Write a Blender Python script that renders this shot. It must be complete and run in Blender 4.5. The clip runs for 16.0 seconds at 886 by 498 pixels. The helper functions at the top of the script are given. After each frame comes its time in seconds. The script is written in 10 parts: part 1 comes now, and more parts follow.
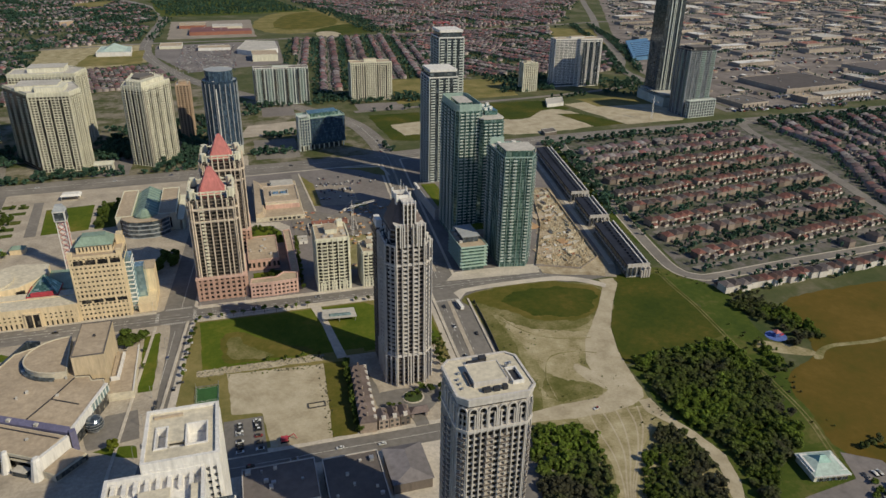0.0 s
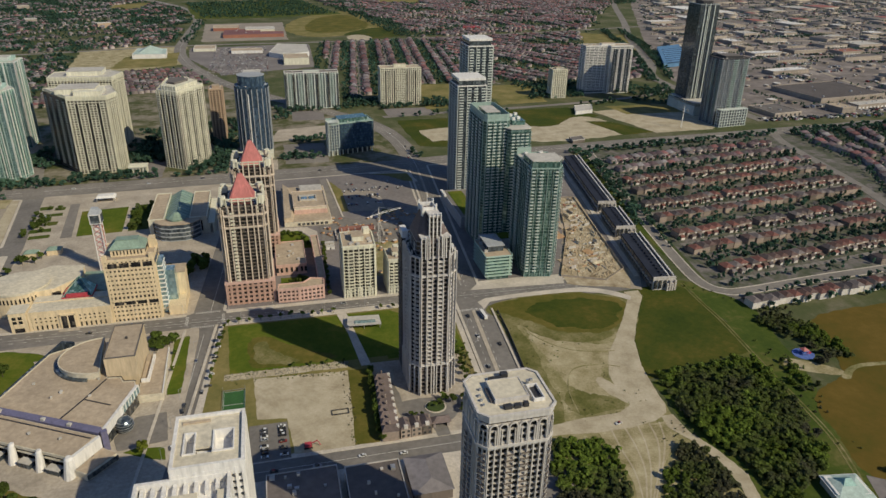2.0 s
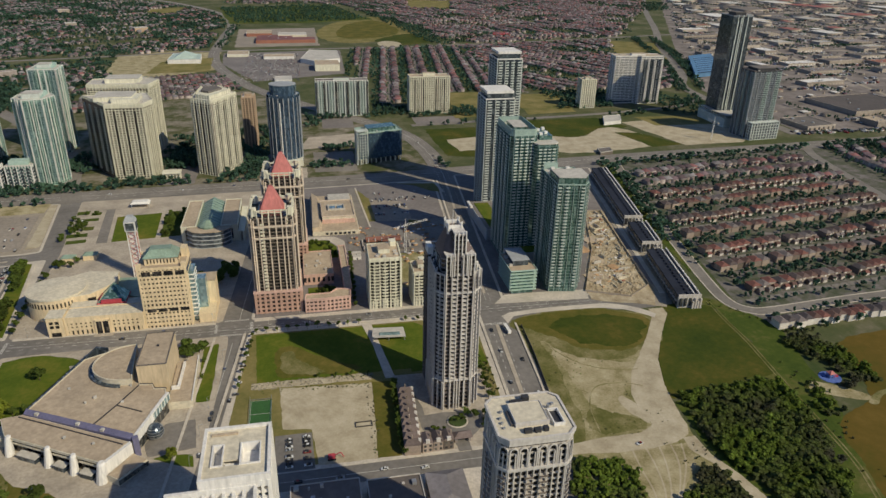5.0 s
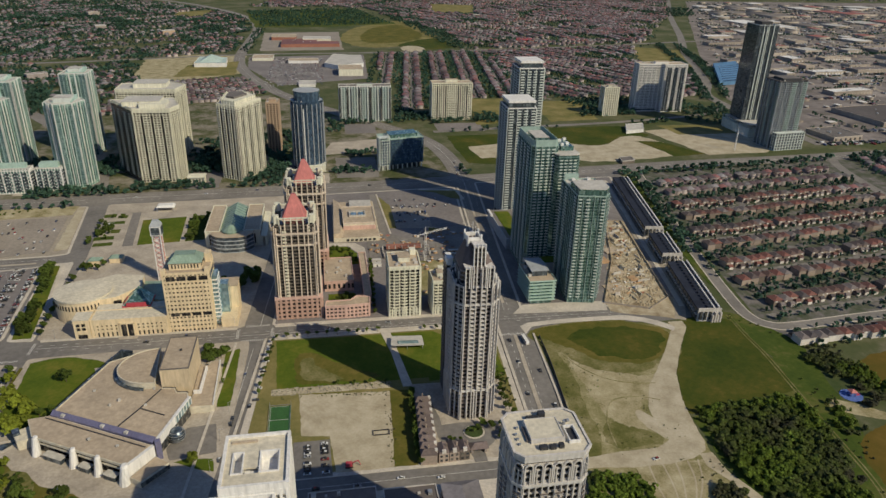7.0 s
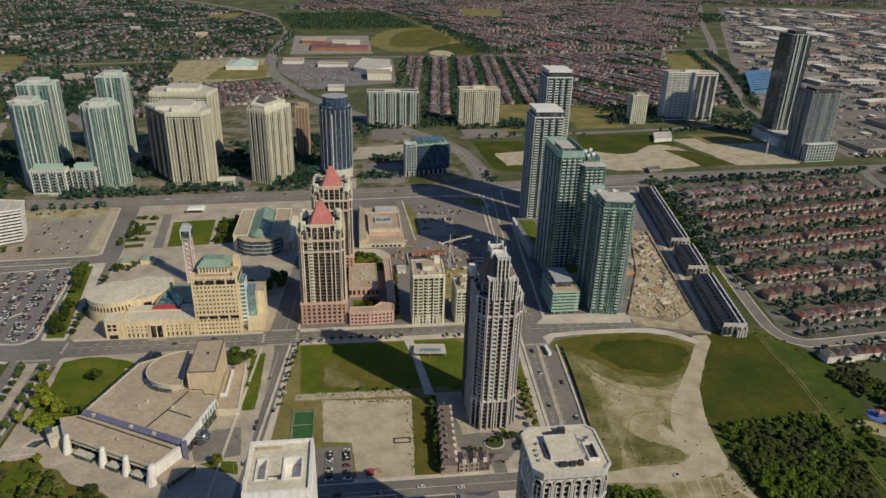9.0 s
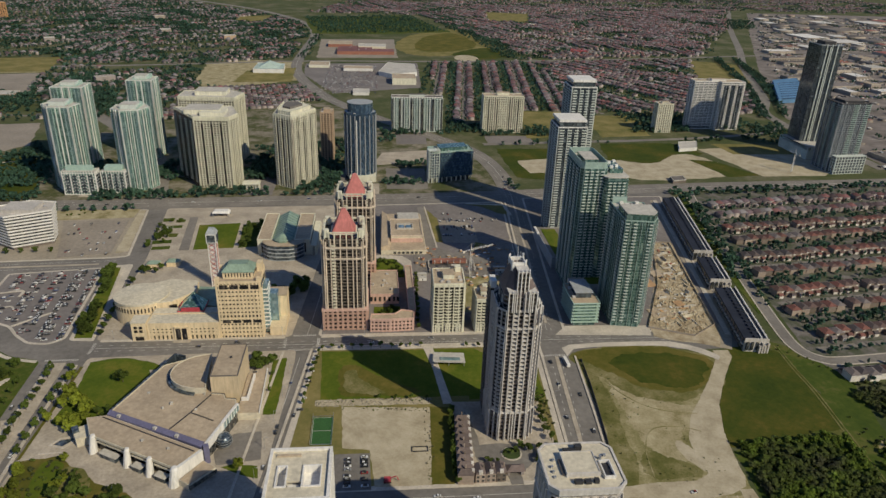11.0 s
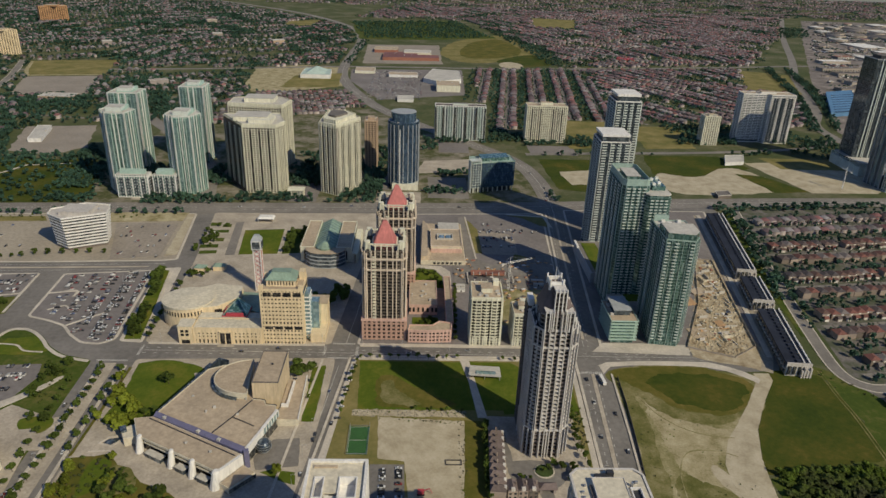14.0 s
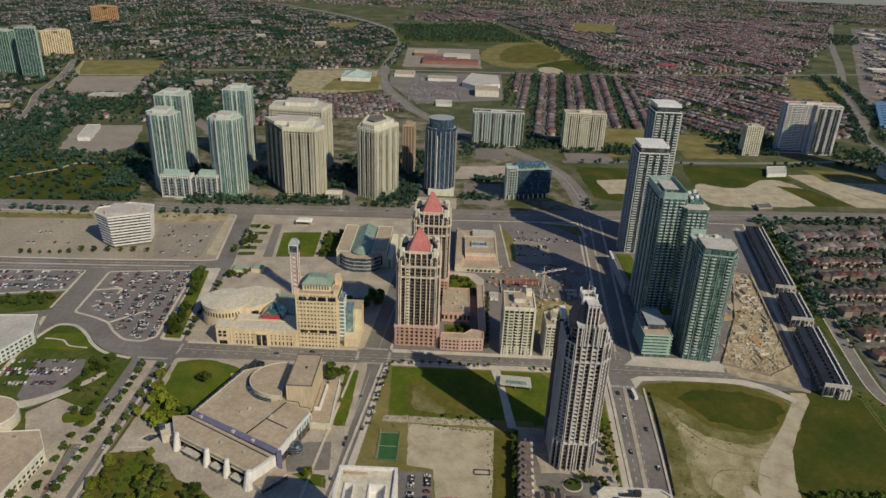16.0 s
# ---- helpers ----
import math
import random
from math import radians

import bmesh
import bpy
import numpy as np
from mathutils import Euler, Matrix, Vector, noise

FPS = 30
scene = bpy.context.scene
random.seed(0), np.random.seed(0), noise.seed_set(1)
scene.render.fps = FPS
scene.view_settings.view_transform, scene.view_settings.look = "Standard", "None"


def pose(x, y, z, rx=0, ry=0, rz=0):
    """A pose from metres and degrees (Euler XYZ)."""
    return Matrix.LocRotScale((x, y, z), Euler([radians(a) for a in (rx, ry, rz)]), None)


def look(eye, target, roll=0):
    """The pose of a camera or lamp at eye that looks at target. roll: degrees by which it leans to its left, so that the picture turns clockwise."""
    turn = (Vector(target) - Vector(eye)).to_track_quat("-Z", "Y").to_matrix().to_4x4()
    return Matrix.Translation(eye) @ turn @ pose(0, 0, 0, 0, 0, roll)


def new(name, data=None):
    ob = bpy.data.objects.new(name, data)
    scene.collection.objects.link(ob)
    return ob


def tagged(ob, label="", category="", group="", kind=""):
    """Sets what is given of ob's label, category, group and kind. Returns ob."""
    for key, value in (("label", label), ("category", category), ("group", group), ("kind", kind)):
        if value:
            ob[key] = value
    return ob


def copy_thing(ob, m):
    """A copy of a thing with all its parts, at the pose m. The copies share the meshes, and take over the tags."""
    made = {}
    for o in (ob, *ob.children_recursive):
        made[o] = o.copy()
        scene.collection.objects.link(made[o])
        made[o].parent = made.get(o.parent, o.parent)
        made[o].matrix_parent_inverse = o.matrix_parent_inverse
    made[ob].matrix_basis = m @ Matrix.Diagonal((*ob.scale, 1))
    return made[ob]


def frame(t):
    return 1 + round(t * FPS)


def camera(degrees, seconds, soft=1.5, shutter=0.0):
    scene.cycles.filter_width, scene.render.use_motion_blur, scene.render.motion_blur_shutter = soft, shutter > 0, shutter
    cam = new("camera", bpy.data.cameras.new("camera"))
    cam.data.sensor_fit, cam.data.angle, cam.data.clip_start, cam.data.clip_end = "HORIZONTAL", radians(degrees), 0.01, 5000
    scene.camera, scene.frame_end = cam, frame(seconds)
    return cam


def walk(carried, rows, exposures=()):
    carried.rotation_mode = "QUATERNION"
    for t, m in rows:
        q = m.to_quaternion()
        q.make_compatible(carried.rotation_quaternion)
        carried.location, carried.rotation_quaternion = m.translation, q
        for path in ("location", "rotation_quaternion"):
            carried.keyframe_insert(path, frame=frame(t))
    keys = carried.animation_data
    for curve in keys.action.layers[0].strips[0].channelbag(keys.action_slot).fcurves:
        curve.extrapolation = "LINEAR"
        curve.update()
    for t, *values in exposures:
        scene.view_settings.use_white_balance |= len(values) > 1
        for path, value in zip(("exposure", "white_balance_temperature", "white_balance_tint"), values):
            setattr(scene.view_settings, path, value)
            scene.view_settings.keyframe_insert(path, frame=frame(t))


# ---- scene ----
cam = camera(65.2, 16.0)
PATH = [
    (0, pose(23.85, -405.40, 272.06, 65.069, -1.000, -16.405)),
    (0.5, pose(23.92, -405.65, 273.94, 65.097, -0.949, -15.804)),
    (1, pose(23.98, -405.89, 275.79, 65.118, -1.015, -15.154)),
    (1.5, pose(24.02, -406.13, 277.62, 65.135, -1.062, -14.534)),
    (2, pose(24.06, -406.37, 279.43, 65.146, -1.109, -13.989)),
    (2.5, pose(24.08, -406.61, 281.21, 65.172, -1.149, -13.514)),
    (3, pose(24.09, -406.85, 282.98, 65.200, -1.183, -13.090)),
    (3.5, pose(24.09, -407.08, 284.73, 65.237, -1.199, -12.750)),
    (4, pose(24.09, -407.32, 286.46, 65.269, -1.195, -12.379)),
    (6.5, pose(23.97, -408.50, 294.97, 65.451, -1.318, -10.210)),
    (7, pose(23.94, -408.74, 296.65, 65.495, -1.380, -9.690)),
    (7.5, pose(23.90, -408.98, 298.33, 65.516, -1.425, -9.129)),
    (8, pose(23.86, -409.23, 300.00, 65.538, -1.460, -8.559)),
    (8.5, pose(23.82, -409.47, 301.68, 65.552, -1.505, -7.987)),
    (9, pose(23.78, -409.72, 303.36, 65.609, -1.570, -7.373)),
    (11.5, pose(23.61, -411.03, 311.89, 65.750, -1.842, -4.765)),
    (12, pose(23.58, -411.30, 313.63, 65.767, -1.813, -4.193)),
    (12.5, pose(23.57, -411.58, 315.38, 65.768, -1.859, -3.688)),
    (13, pose(23.56, -411.87, 317.16, 65.782, -1.882, -3.106)),
    (13.5, pose(23.55, -412.16, 318.95, 65.802, -1.916, -2.454)),
    (14, pose(23.56, -412.46, 320.76, 65.840, -1.925, -1.668)),
    (14.5, pose(23.57, -412.76, 322.60, 65.830, -2.001, -0.849)),
    (15, pose(23.60, -413.08, 324.47, 65.831, -2.043, -0.074)),
    (15.5, pose(23.63, -413.39, 326.36, 65.821, -2.083, 0.725)),
    (16, pose(23.68, -413.72, 328.28, 65.827, -2.088, 1.548)),
]
walk(cam, PATH, exposures=[(0, 0.07), (4, 0.1), (8, 0.05), (11, 0.0), (16, 0.0)])

# ---- light: afternoon sun, clear slightly hazy sky ----
SUN_TO = Vector((0.695, -0.719, 0.0)).normalized()
SUN_ELEV = radians(38)
world = bpy.data.worlds.new("sky")
scene.world = world
world.use_nodes = True
wn = world.node_tree
sky = wn.nodes.new("ShaderNodeTexSky")
sky.sky_type = "NISHITA"
sky.sun_disc = False
sky.sun_elevation = SUN_ELEV
sky.sun_rotation = math.atan2(SUN_TO.x, SUN_TO.y)
sky.dust_density = 0.3
sky.ozone_density = 4.0
sky.air_density = 1.0
bg = wn.nodes["Background"]
bg.inputs["Strength"].default_value = 0.068
clear = wn.nodes.new("ShaderNodeMix")
clear.data_type, clear.blend_type = "RGBA", "MULTIPLY"
clear.inputs[0].default_value = 1.0
clear.inputs[7].default_value = (0.9, 0.98, 1.12, 1.0)
wn.links.new(sky.outputs["Color"], clear.inputs[6])
wn.links.new(clear.outputs[2], bg.inputs["Color"])
sun_data = bpy.data.lights.new("sun", "SUN")
sun_data.energy = 3.6
sun_data.angle = radians(0.5)
sun_data.color = (1.0, 0.89, 0.65)
sun = new("sun", sun_data)
to_sun = Vector((SUN_TO.x * math.cos(SUN_ELEV), SUN_TO.y * math.cos(SUN_ELEV), math.sin(SUN_ELEV)))
sun.matrix_world = look(to_sun * 900, (0, 0, 0))

# ---- materials ----
def nodes_of(name):
    m = bpy.data.materials.new(name)
    m.use_nodes = True
    return m, m.node_tree.nodes, m.node_tree.links, m.node_tree.nodes["Principled BSDF"]


def noise_at(n, l, scale, detail=4.0, rough=0.6, stretch=None):
    geo = n.new("ShaderNodeNewGeometry")
    tex = n.new("ShaderNodeTexNoise")
    tex.inputs["Scale"].default_value = scale
    tex.inputs["Detail"].default_value = detail
    tex.inputs["Roughness"].default_value = rough
    if stretch:
        mp = n.new("ShaderNodeMapping")
        mp.inputs["Scale"].default_value = stretch
        l.new(geo.outputs["Position"], mp.inputs["Vector"])
        l.new(mp.outputs["Vector"], tex.inputs["Vector"])
    else:
        l.new(geo.outputs["Position"], tex.inputs["Vector"])
    return tex


def ramp(n, l, src, stops):
    r = n.new("ShaderNodeValToRGB")
    while len(r.color_ramp.elements) < len(stops):
        r.color_ramp.elements.new(0.5)
    for e, (p, c) in zip(r.color_ramp.elements, stops):
        e.position, e.color = p, (*c, 1)
    l.new(src, r.inputs["Fac"])
    return r


def mixed(n, l, a, b, fac, mode="MIX"):
    m = n.new("ShaderNodeMix")
    m.data_type, m.blend_type = "RGBA", mode
    for sock, v in ((m.inputs[6], a), (m.inputs[7], b), (m.inputs[0], fac)):
        if isinstance(v, (int, float)):
            sock.default_value = v
        elif isinstance(v, tuple):
            sock.default_value = (*v, 1)
        else:
            l.new(v, sock)
    return m.outputs[2]


def scaled(c, k):
    return tuple(min(1.0, x * k) for x in c)


def surface(name, c, dark=0.75, light=1.2, big=0.05, fine=1.2, rough=0.8, metal=0.0, bump=0.0, vary=0.0, island=False, streak=False, spec=0.4):
    """Two scales of variation round a base colour, in world space; vary: difference from one object (or loose piece) to the next."""
    m, n, l, p = nodes_of(name)
    a = noise_at(n, l, big, 3.0)
    b = noise_at(n, l, fine, 5.0, 0.65, (1, 1, 0.15) if streak else None)
    base = ramp(n, l, a.outputs["Fac"], [(0.3, scaled(c, dark)), (0.7, scaled(c, light))]).outputs["Color"]
    grain = ramp(n, l, b.outputs["Fac"], [(0.25, (0.72, 0.72, 0.72)), (0.75, (1.18, 1.18, 1.18))]).outputs["Color"]
    col = mixed(n, l, base, grain, 1.0, "MULTIPLY")
    if vary:
        if island:
            rnd = n.new("ShaderNodeNewGeometry").outputs["Random Per Island"]
        else:
            rnd = n.new("ShaderNodeObjectInfo").outputs["Random"]
        tone = ramp(n, l, rnd, [(0.0, (1 - vary,) * 3), (1.0, (1 + vary,) * 3)]).outputs["Color"]
        col = mixed(n, l, col, tone, 1.0, "MULTIPLY")
    l.new(col, p.inputs["Base Color"])
    p.inputs["Roughness"].default_value = rough
    p.inputs["Metallic"].default_value = metal
    p.inputs["Specular IOR Level"].default_value = spec
    if bump:
        bp = n.new("ShaderNodeBump")
        bp.inputs["Strength"].default_value = bump
        bp.inputs["Distance"].default_value = 0.3
        l.new(b.outputs["Fac"], bp.inputs["Height"])
        l.new(bp.outputs["Normal"], p.inputs["Normal"])
    return m


def foliage(name, c, big=0.035, fine=0.35, vary=0.3, island=False, passing=0.4, other=None):
    """Leaves that let part of the light through."""
    m = surface(name, c, 0.6, 1.4, big, fine, 0.75, vary=vary, island=island, spec=0.2)
    n, l = m.node_tree.nodes, m.node_tree.links
    p = n["Principled BSDF"]
    if other:
        wide = noise_at(n, l, 0.022, 4.0)
        share = ramp(n, l, wide.outputs["Fac"], [(0.42, (0, 0, 0)), (0.62, (1, 1, 1))]).outputs["Color"]
        l.new(mixed(n, l, p.inputs["Base Color"].links[0].from_socket, other, share), p.inputs["Base Color"])
    tr = n.new("ShaderNodeBsdfTranslucent")
    l.new(p.inputs["Base Color"].links[0].from_socket, tr.inputs["Color"])
    mix = n.new("ShaderNodeMixShader")
    mix.inputs[0].default_value = passing
    l.new(p.outputs[0], mix.inputs[1])
    l.new(tr.outputs[0], mix.inputs[2])
    l.new(mix.outputs[0], n["Material Output"].inputs["Surface"])
    return m


def hued(name, stops, rough=0.9, island=False):
    """One of several tones for each object (or loose piece), with weathering on top."""
    m, n, l, p = nodes_of(name)
    if island:
        rnd = n.new("ShaderNodeNewGeometry").outputs["Random Per Island"]
    else:
        rnd = n.new("ShaderNodeObjectInfo").outputs["Random"]
    k = len(stops)
    tone = ramp(n, l, rnd, [(i / k, c) for i, c in enumerate(stops)])
    tone.color_ramp.interpolation = "CONSTANT"
    g = noise_at(n, l, 0.5, 5.0, 0.65)
    grain = ramp(n, l, g.outputs["Fac"], [(0.25, (0.75, 0.75, 0.75)), (0.75, (1.2, 1.2, 1.2))]).outputs["Color"]
    l.new(mixed(n, l, tone.outputs["Color"], grain, 1.0, "MULTIPLY"), p.inputs["Base Color"])
    p.inputs["Roughness"].default_value = rough
    p.inputs["Specular IOR Level"].default_value = 0.3
    return m


def patchy(name, stops, big=0.03, fine=0.5, rough=0.95, bump=0.3, stretch=None):
    """Ground cover: colours laid out by a large noise broken up by a finer one."""
    m, n, l, p = nodes_of(name)
    a = noise_at(n, l, big, 8.0, 0.62, stretch)
    b = noise_at(n, l, fine, 6.0, 0.7)
    add = n.new("ShaderNodeMath")
    add.operation = "MULTIPLY_ADD"
    add.inputs[1].default_value = 0.45
    l.new(b.outputs["Fac"], add.inputs[0])
    sub = n.new("ShaderNodeMath")
    sub.operation = "SUBTRACT"
    sub.inputs[1].default_value = 0.225
    l.new(a.outputs["Fac"], sub.inputs[0])
    l.new(sub.outputs[0], add.inputs[2])
    col = ramp(n, l, add.outputs[0], stops).outputs["Color"]
    l.new(col, p.inputs["Base Color"])
    p.inputs["Roughness"].default_value = rough
    p.inputs["Specular IOR Level"].default_value = 0.15
    if bump:
        bp = n.new("ShaderNodeBump")
        bp.inputs["Strength"].default_value = bump
        bp.inputs["Distance"].default_value = 0.5
        l.new(b.outputs["Fac"], bp.inputs["Height"])
        l.new(bp.outputs["Normal"], p.inputs["Normal"])
    return m


def window_glass(name, tint, blind, metal=0.35, cell=(1.7, 1.7, 3.0), share=0.3, rough=0.12):
    """Coated glass, pane by pane: some panes show drawn blinds, some are darker."""
    m, n, l, p = nodes_of(name)
    geo = n.new("ShaderNodeNewGeometry")
    snap = n.new("ShaderNodeVectorMath")
    snap.operation = "SNAP"
    snap.inputs[1].default_value = cell
    l.new(geo.outputs["Position"], snap.inputs[0])
    wh = n.new("ShaderNodeTexWhiteNoise")
    l.new(snap.outputs[0], wh.inputs["Vector"])
    col = ramp(n, l, wh.outputs["Value"], [(0.0, scaled(tint, 0.6)), (1 - share, scaled(tint, 1.15)), (1.0, blind)])
    l.new(col.outputs["Color"], p.inputs["Base Color"])
    p.inputs["Roughness"].default_value = rough
    p.inputs["Metallic"].default_value = metal
    return m


MAT = dict(
    asphalt=surface("asphalt", (0.184, 0.17, 0.155), 0.78, 1.22, 0.02, 0.25, 0.9),
    old_asphalt=surface("old_asphalt", (0.21, 0.191, 0.17), 0.8, 1.18, 0.03, 0.3, 0.92),
    lot=surface("lot", (0.2, 0.18, 0.172), 0.82, 1.15, 0.02, 0.22, 0.92),
    concrete=surface("concrete", (0.54, 0.485, 0.41), 0.82, 1.12, 0.06, 0.6, 0.9),
    paving=surface("paving", (0.42, 0.365, 0.295), 0.75, 1.18, 0.05, 0.5, 0.9),
    white_line=surface("white_line", (0.62, 0.60, 0.56), 0.8, 1.1, 0.2, 1.0, 0.8),
    sand=patchy("sand", [(0.3, (0.31, 0.262, 0.18)), (0.5, (0.42, 0.365, 0.262)), (0.72, (0.52, 0.46, 0.35))], 0.06, 0.5),
    dirt=patchy("dirt", [(0.3, (0.1, 0.1, 0.03)), (0.42, (0.185, 0.17, 0.07)), (0.55, (0.275, 0.242, 0.125)), (0.7, (0.42, 0.37, 0.235))], 0.05, 0.6),
    dirt_pale=patchy("dirt_pale", [(0.3, (0.17, 0.152, 0.062)), (0.43, (0.29, 0.248, 0.138)), (0.56, (0.38, 0.33, 0.205)), (0.7, (0.48, 0.425, 0.29))], 0.06, 0.7),
    dirt_grass=patchy("dirt_grass", [(0.27, (0.075, 0.085, 0.02)), (0.45, (0.13, 0.125, 0.04)), (0.62, (0.22, 0.195, 0.09)), (0.8, (0.36, 0.315, 0.2))], 0.05, 0.5),
    urban=patchy("urban", [(0.27, (0.04, 0.062, 0.018)), (0.44, (0.085, 0.09, 0.038)), (0.55, (0.18, 0.162, 0.12)), (0.75, (0.3, 0.268, 0.21))], 0.03, 0.15),
    pale_teal=surface("pale_teal", (0.42, 0.52, 0.47), 0.85, 1.1, 0.08, 0.5, 0.6),
    lot_pale=surface("lot_pale", (0.34, 0.295, 0.232), 0.85, 1.12, 0.02, 0.3, 0.92),
    lot_tan=surface("lot_tan", (0.29, 0.252, 0.21), 0.85, 1.12, 0.02, 0.3, 0.92),
    lawn=patchy("lawn", [(0.28, (0.05, 0.085, 0.007)), (0.5, (0.088, 0.118, 0.012)), (0.72, (0.165, 0.148, 0.026))], 0.03, 0.3),
    field=patchy("field", [(0.28, (0.026, 0.046, 0.006)), (0.46, (0.046, 0.063, 0.008)), (0.6, (0.075, 0.077, 0.012)), (0.72, (0.12, 0.097, 0.021))], 0.02, 0.22),
    dry=patchy("dry", [(0.25, (0.10, 0.11, 0.03)), (0.5, (0.19, 0.165, 0.06)), (0.75, (0.29, 0.235, 0.10))], 0.03, 0.3),
    violet_glazing=surface("violet_glazing", (0.15, 0.145, 0.235), 0.88, 1.12, 0.1, 0.8, 0.35),
    tan_panel=surface("tan_panel", (0.56, 0.455, 0.31), 0.92, 1.08, 0.06, 0.6, 0.85, streak=True),
    olive=patchy("olive", [(0.28, (0.06, 0.072, 0.01)), (0.48, (0.1, 0.096, 0.018)), (0.7, (0.17, 0.13, 0.035))], 0.03, 0.25),
    brown=patchy("brown", [(0.2, (0.065, 0.068, 0.009)), (0.5, (0.115, 0.08, 0.014)), (0.75, (0.165, 0.108, 0.024))], 0.018, 0.15),
    rough_grass=patchy("rough_grass", [(0.2, (0.03, 0.055, 0.009)), (0.5, (0.062, 0.088, 0.014)), (0.7, (0.125, 0.118, 0.036)), (0.85, (0.21, 0.175, 0.085))], 0.025, 0.2),
    base=patchy("base", [(0.25, (0.042, 0.066, 0.02)), (0.5, (0.085, 0.095, 0.042)), (0.75, (0.19, 0.165, 0.115))], 0.012, 0.12),
    suburb=patchy("suburb", [(0.25, (0.042, 0.062, 0.03)), (0.45, (0.092, 0.098, 0.068)), (0.6, (0.16, 0.145, 0.135)), (0.75, (0.25, 0.23, 0.22))], 0.05, 0.16),
    yard=patchy("yard", [(0.25, (0.085, 0.085, 0.06)), (0.42, (0.17, 0.148, 0.135)), (0.58, (0.235, 0.205, 0.19)), (0.78, (0.42, 0.375, 0.33))], 0.02, 0.1),
    cream=surface("cream", (0.62, 0.6, 0.48), 0.9, 1.1, 0.05, 0.5, 0.85, streak=True),
    cream_pale=surface("cream_pale", (0.66, 0.635, 0.51), 0.9, 1.1, 0.05, 0.5, 0.85, streak=True),
    yellow_brick=surface("yellow_brick", (0.7, 0.565, 0.37), 0.92, 1.08, 0.06, 0.7, 0.85, streak=True),
    pale_stone=surface("pale_stone", (0.6, 0.545, 0.43), 0.9, 1.1, 0.05, 0.4, 0.85),
    roof_gravel=surface("roof_gravel", (0.435, 0.35, 0.255), 0.85, 1.12, 0.05, 0.35, 0.95),
    roof_pale=surface("roof_pale", (0.5, 0.475, 0.43), 0.85, 1.1, 0.05, 0.35, 0.9),
    roof_dark=surface("roof_dark", (0.15, 0.135, 0.125), 0.8, 1.2, 0.05, 0.35, 0.95),
    grey_conc=surface("grey_conc", (0.5, 0.465, 0.43), 0.88, 1.1, 0.06, 0.5, 0.85, streak=True),
    brown_grey=surface("brown_grey", (0.17, 0.14, 0.12), 0.85, 1.12, 0.06, 0.5, 0.85, streak=True),
    white=surface("white", (0.72, 0.70, 0.67), 0.92, 1.06, 0.06, 0.5, 0.75, streak=True),
    pink_stone=surface("pink_stone", (0.47, 0.30, 0.235), 0.9, 1.1, 0.05, 0.6, 0.85, streak=True),
    pink_pale=surface("pink_pale", (0.6, 0.4, 0.335), 0.9, 1.1, 0.05, 0.6, 0.85, streak=True),
    red_roof=surface("red_roof", (0.5, 0.17, 0.155), 0.85, 1.12, 0.08, 0.6, 0.6, streak=True),
    cream_pink=surface("cream_pink", (0.64, 0.54, 0.44), 0.9, 1.1, 0.05, 0.5, 0.85, streak=True),
    copper=surface("copper", (0.25, 0.34, 0.27), 0.85, 1.15, 0.1, 0.6, 0.6, 0.2),
    red_trim=surface("red_trim", (0.46, 0.06, 0.08), 0.9, 1.1, 0.1, 0.6, 0.6),
    steel=surface("steel", (0.55, 0.55, 0.55), 0.9, 1.1, 0.2, 1.0, 0.4, 0.7),
    dark_metal=surface("dark_metal", (0.06, 0.06, 0.065), 0.8, 1.2, 0.2, 1.0, 0.55, 0.4),
    brick_red=surface("brick_red", (0.30, 0.13, 0.09), 0.85, 1.15, 0.06, 0.6, 0.85),
    orange_brick=surface("orange_brick", (0.45, 0.25, 0.12), 0.88, 1.12, 0.06, 0.6, 0.85, streak=True),
    glass_dark=window_glass("glass_dark", (0.055, 0.06, 0.065), (0.26, 0.24, 0.2), 0.3, share=0.35),
    glass_brown=window_glass("glass_brown", (0.03, 0.029, 0.031), (0.13, 0.115, 0.1), 0.25, share=0.3),
    glass_teal=window_glass("glass_teal", (0.095, 0.19, 0.175), (0.34, 0.46, 0.43), 0.5, share=0.35),
    glass_green=window_glass("glass_green", (0.12, 0.26, 0.225), (0.4, 0.53, 0.48), 0.4, share=0.35),
    glass_slate=window_glass("glass_slate", (0.095, 0.12, 0.145), (0.27, 0.31, 0.34), 0.5, share=0.3),
    glass_blue=window_glass("glass_blue", (0.105, 0.175, 0.27), (0.19, 0.29, 0.4), 0.65, share=0.2),
    glass_sky=window_glass("glass_sky", (0.3, 0.45, 0.5), (0.5, 0.62, 0.66), 0.6, share=0.3),
    slab_pale=surface("slab_pale", (0.56, 0.6, 0.56), 0.9, 1.1, 0.1, 0.6, 0.7),
    slab_green=surface("slab_green", (0.37, 0.5, 0.44), 0.9, 1.1, 0.1, 0.6, 0.7),
    tan_brick=surface("tan_brick", (0.42, 0.31, 0.22), 0.88, 1.12, 0.06, 0.6, 0.85, streak=True),
    slate_roof=surface("slate_roof", (0.03, 0.036, 0.055), 0.75, 1.25, 0.05, 0.5, 0.95, spec=0.1),
    slab_teal=surface("slab_teal", (0.3, 0.4, 0.36), 0.9, 1.1, 0.1, 0.6, 0.6),
    slab_slate=surface("slab_slate", (0.36, 0.38, 0.40), 0.9, 1.1, 0.1, 0.6, 0.7),
    bark=surface("bark", (0.10, 0.075, 0.055), 0.8, 1.2, 0.5, 3.0, 0.95),
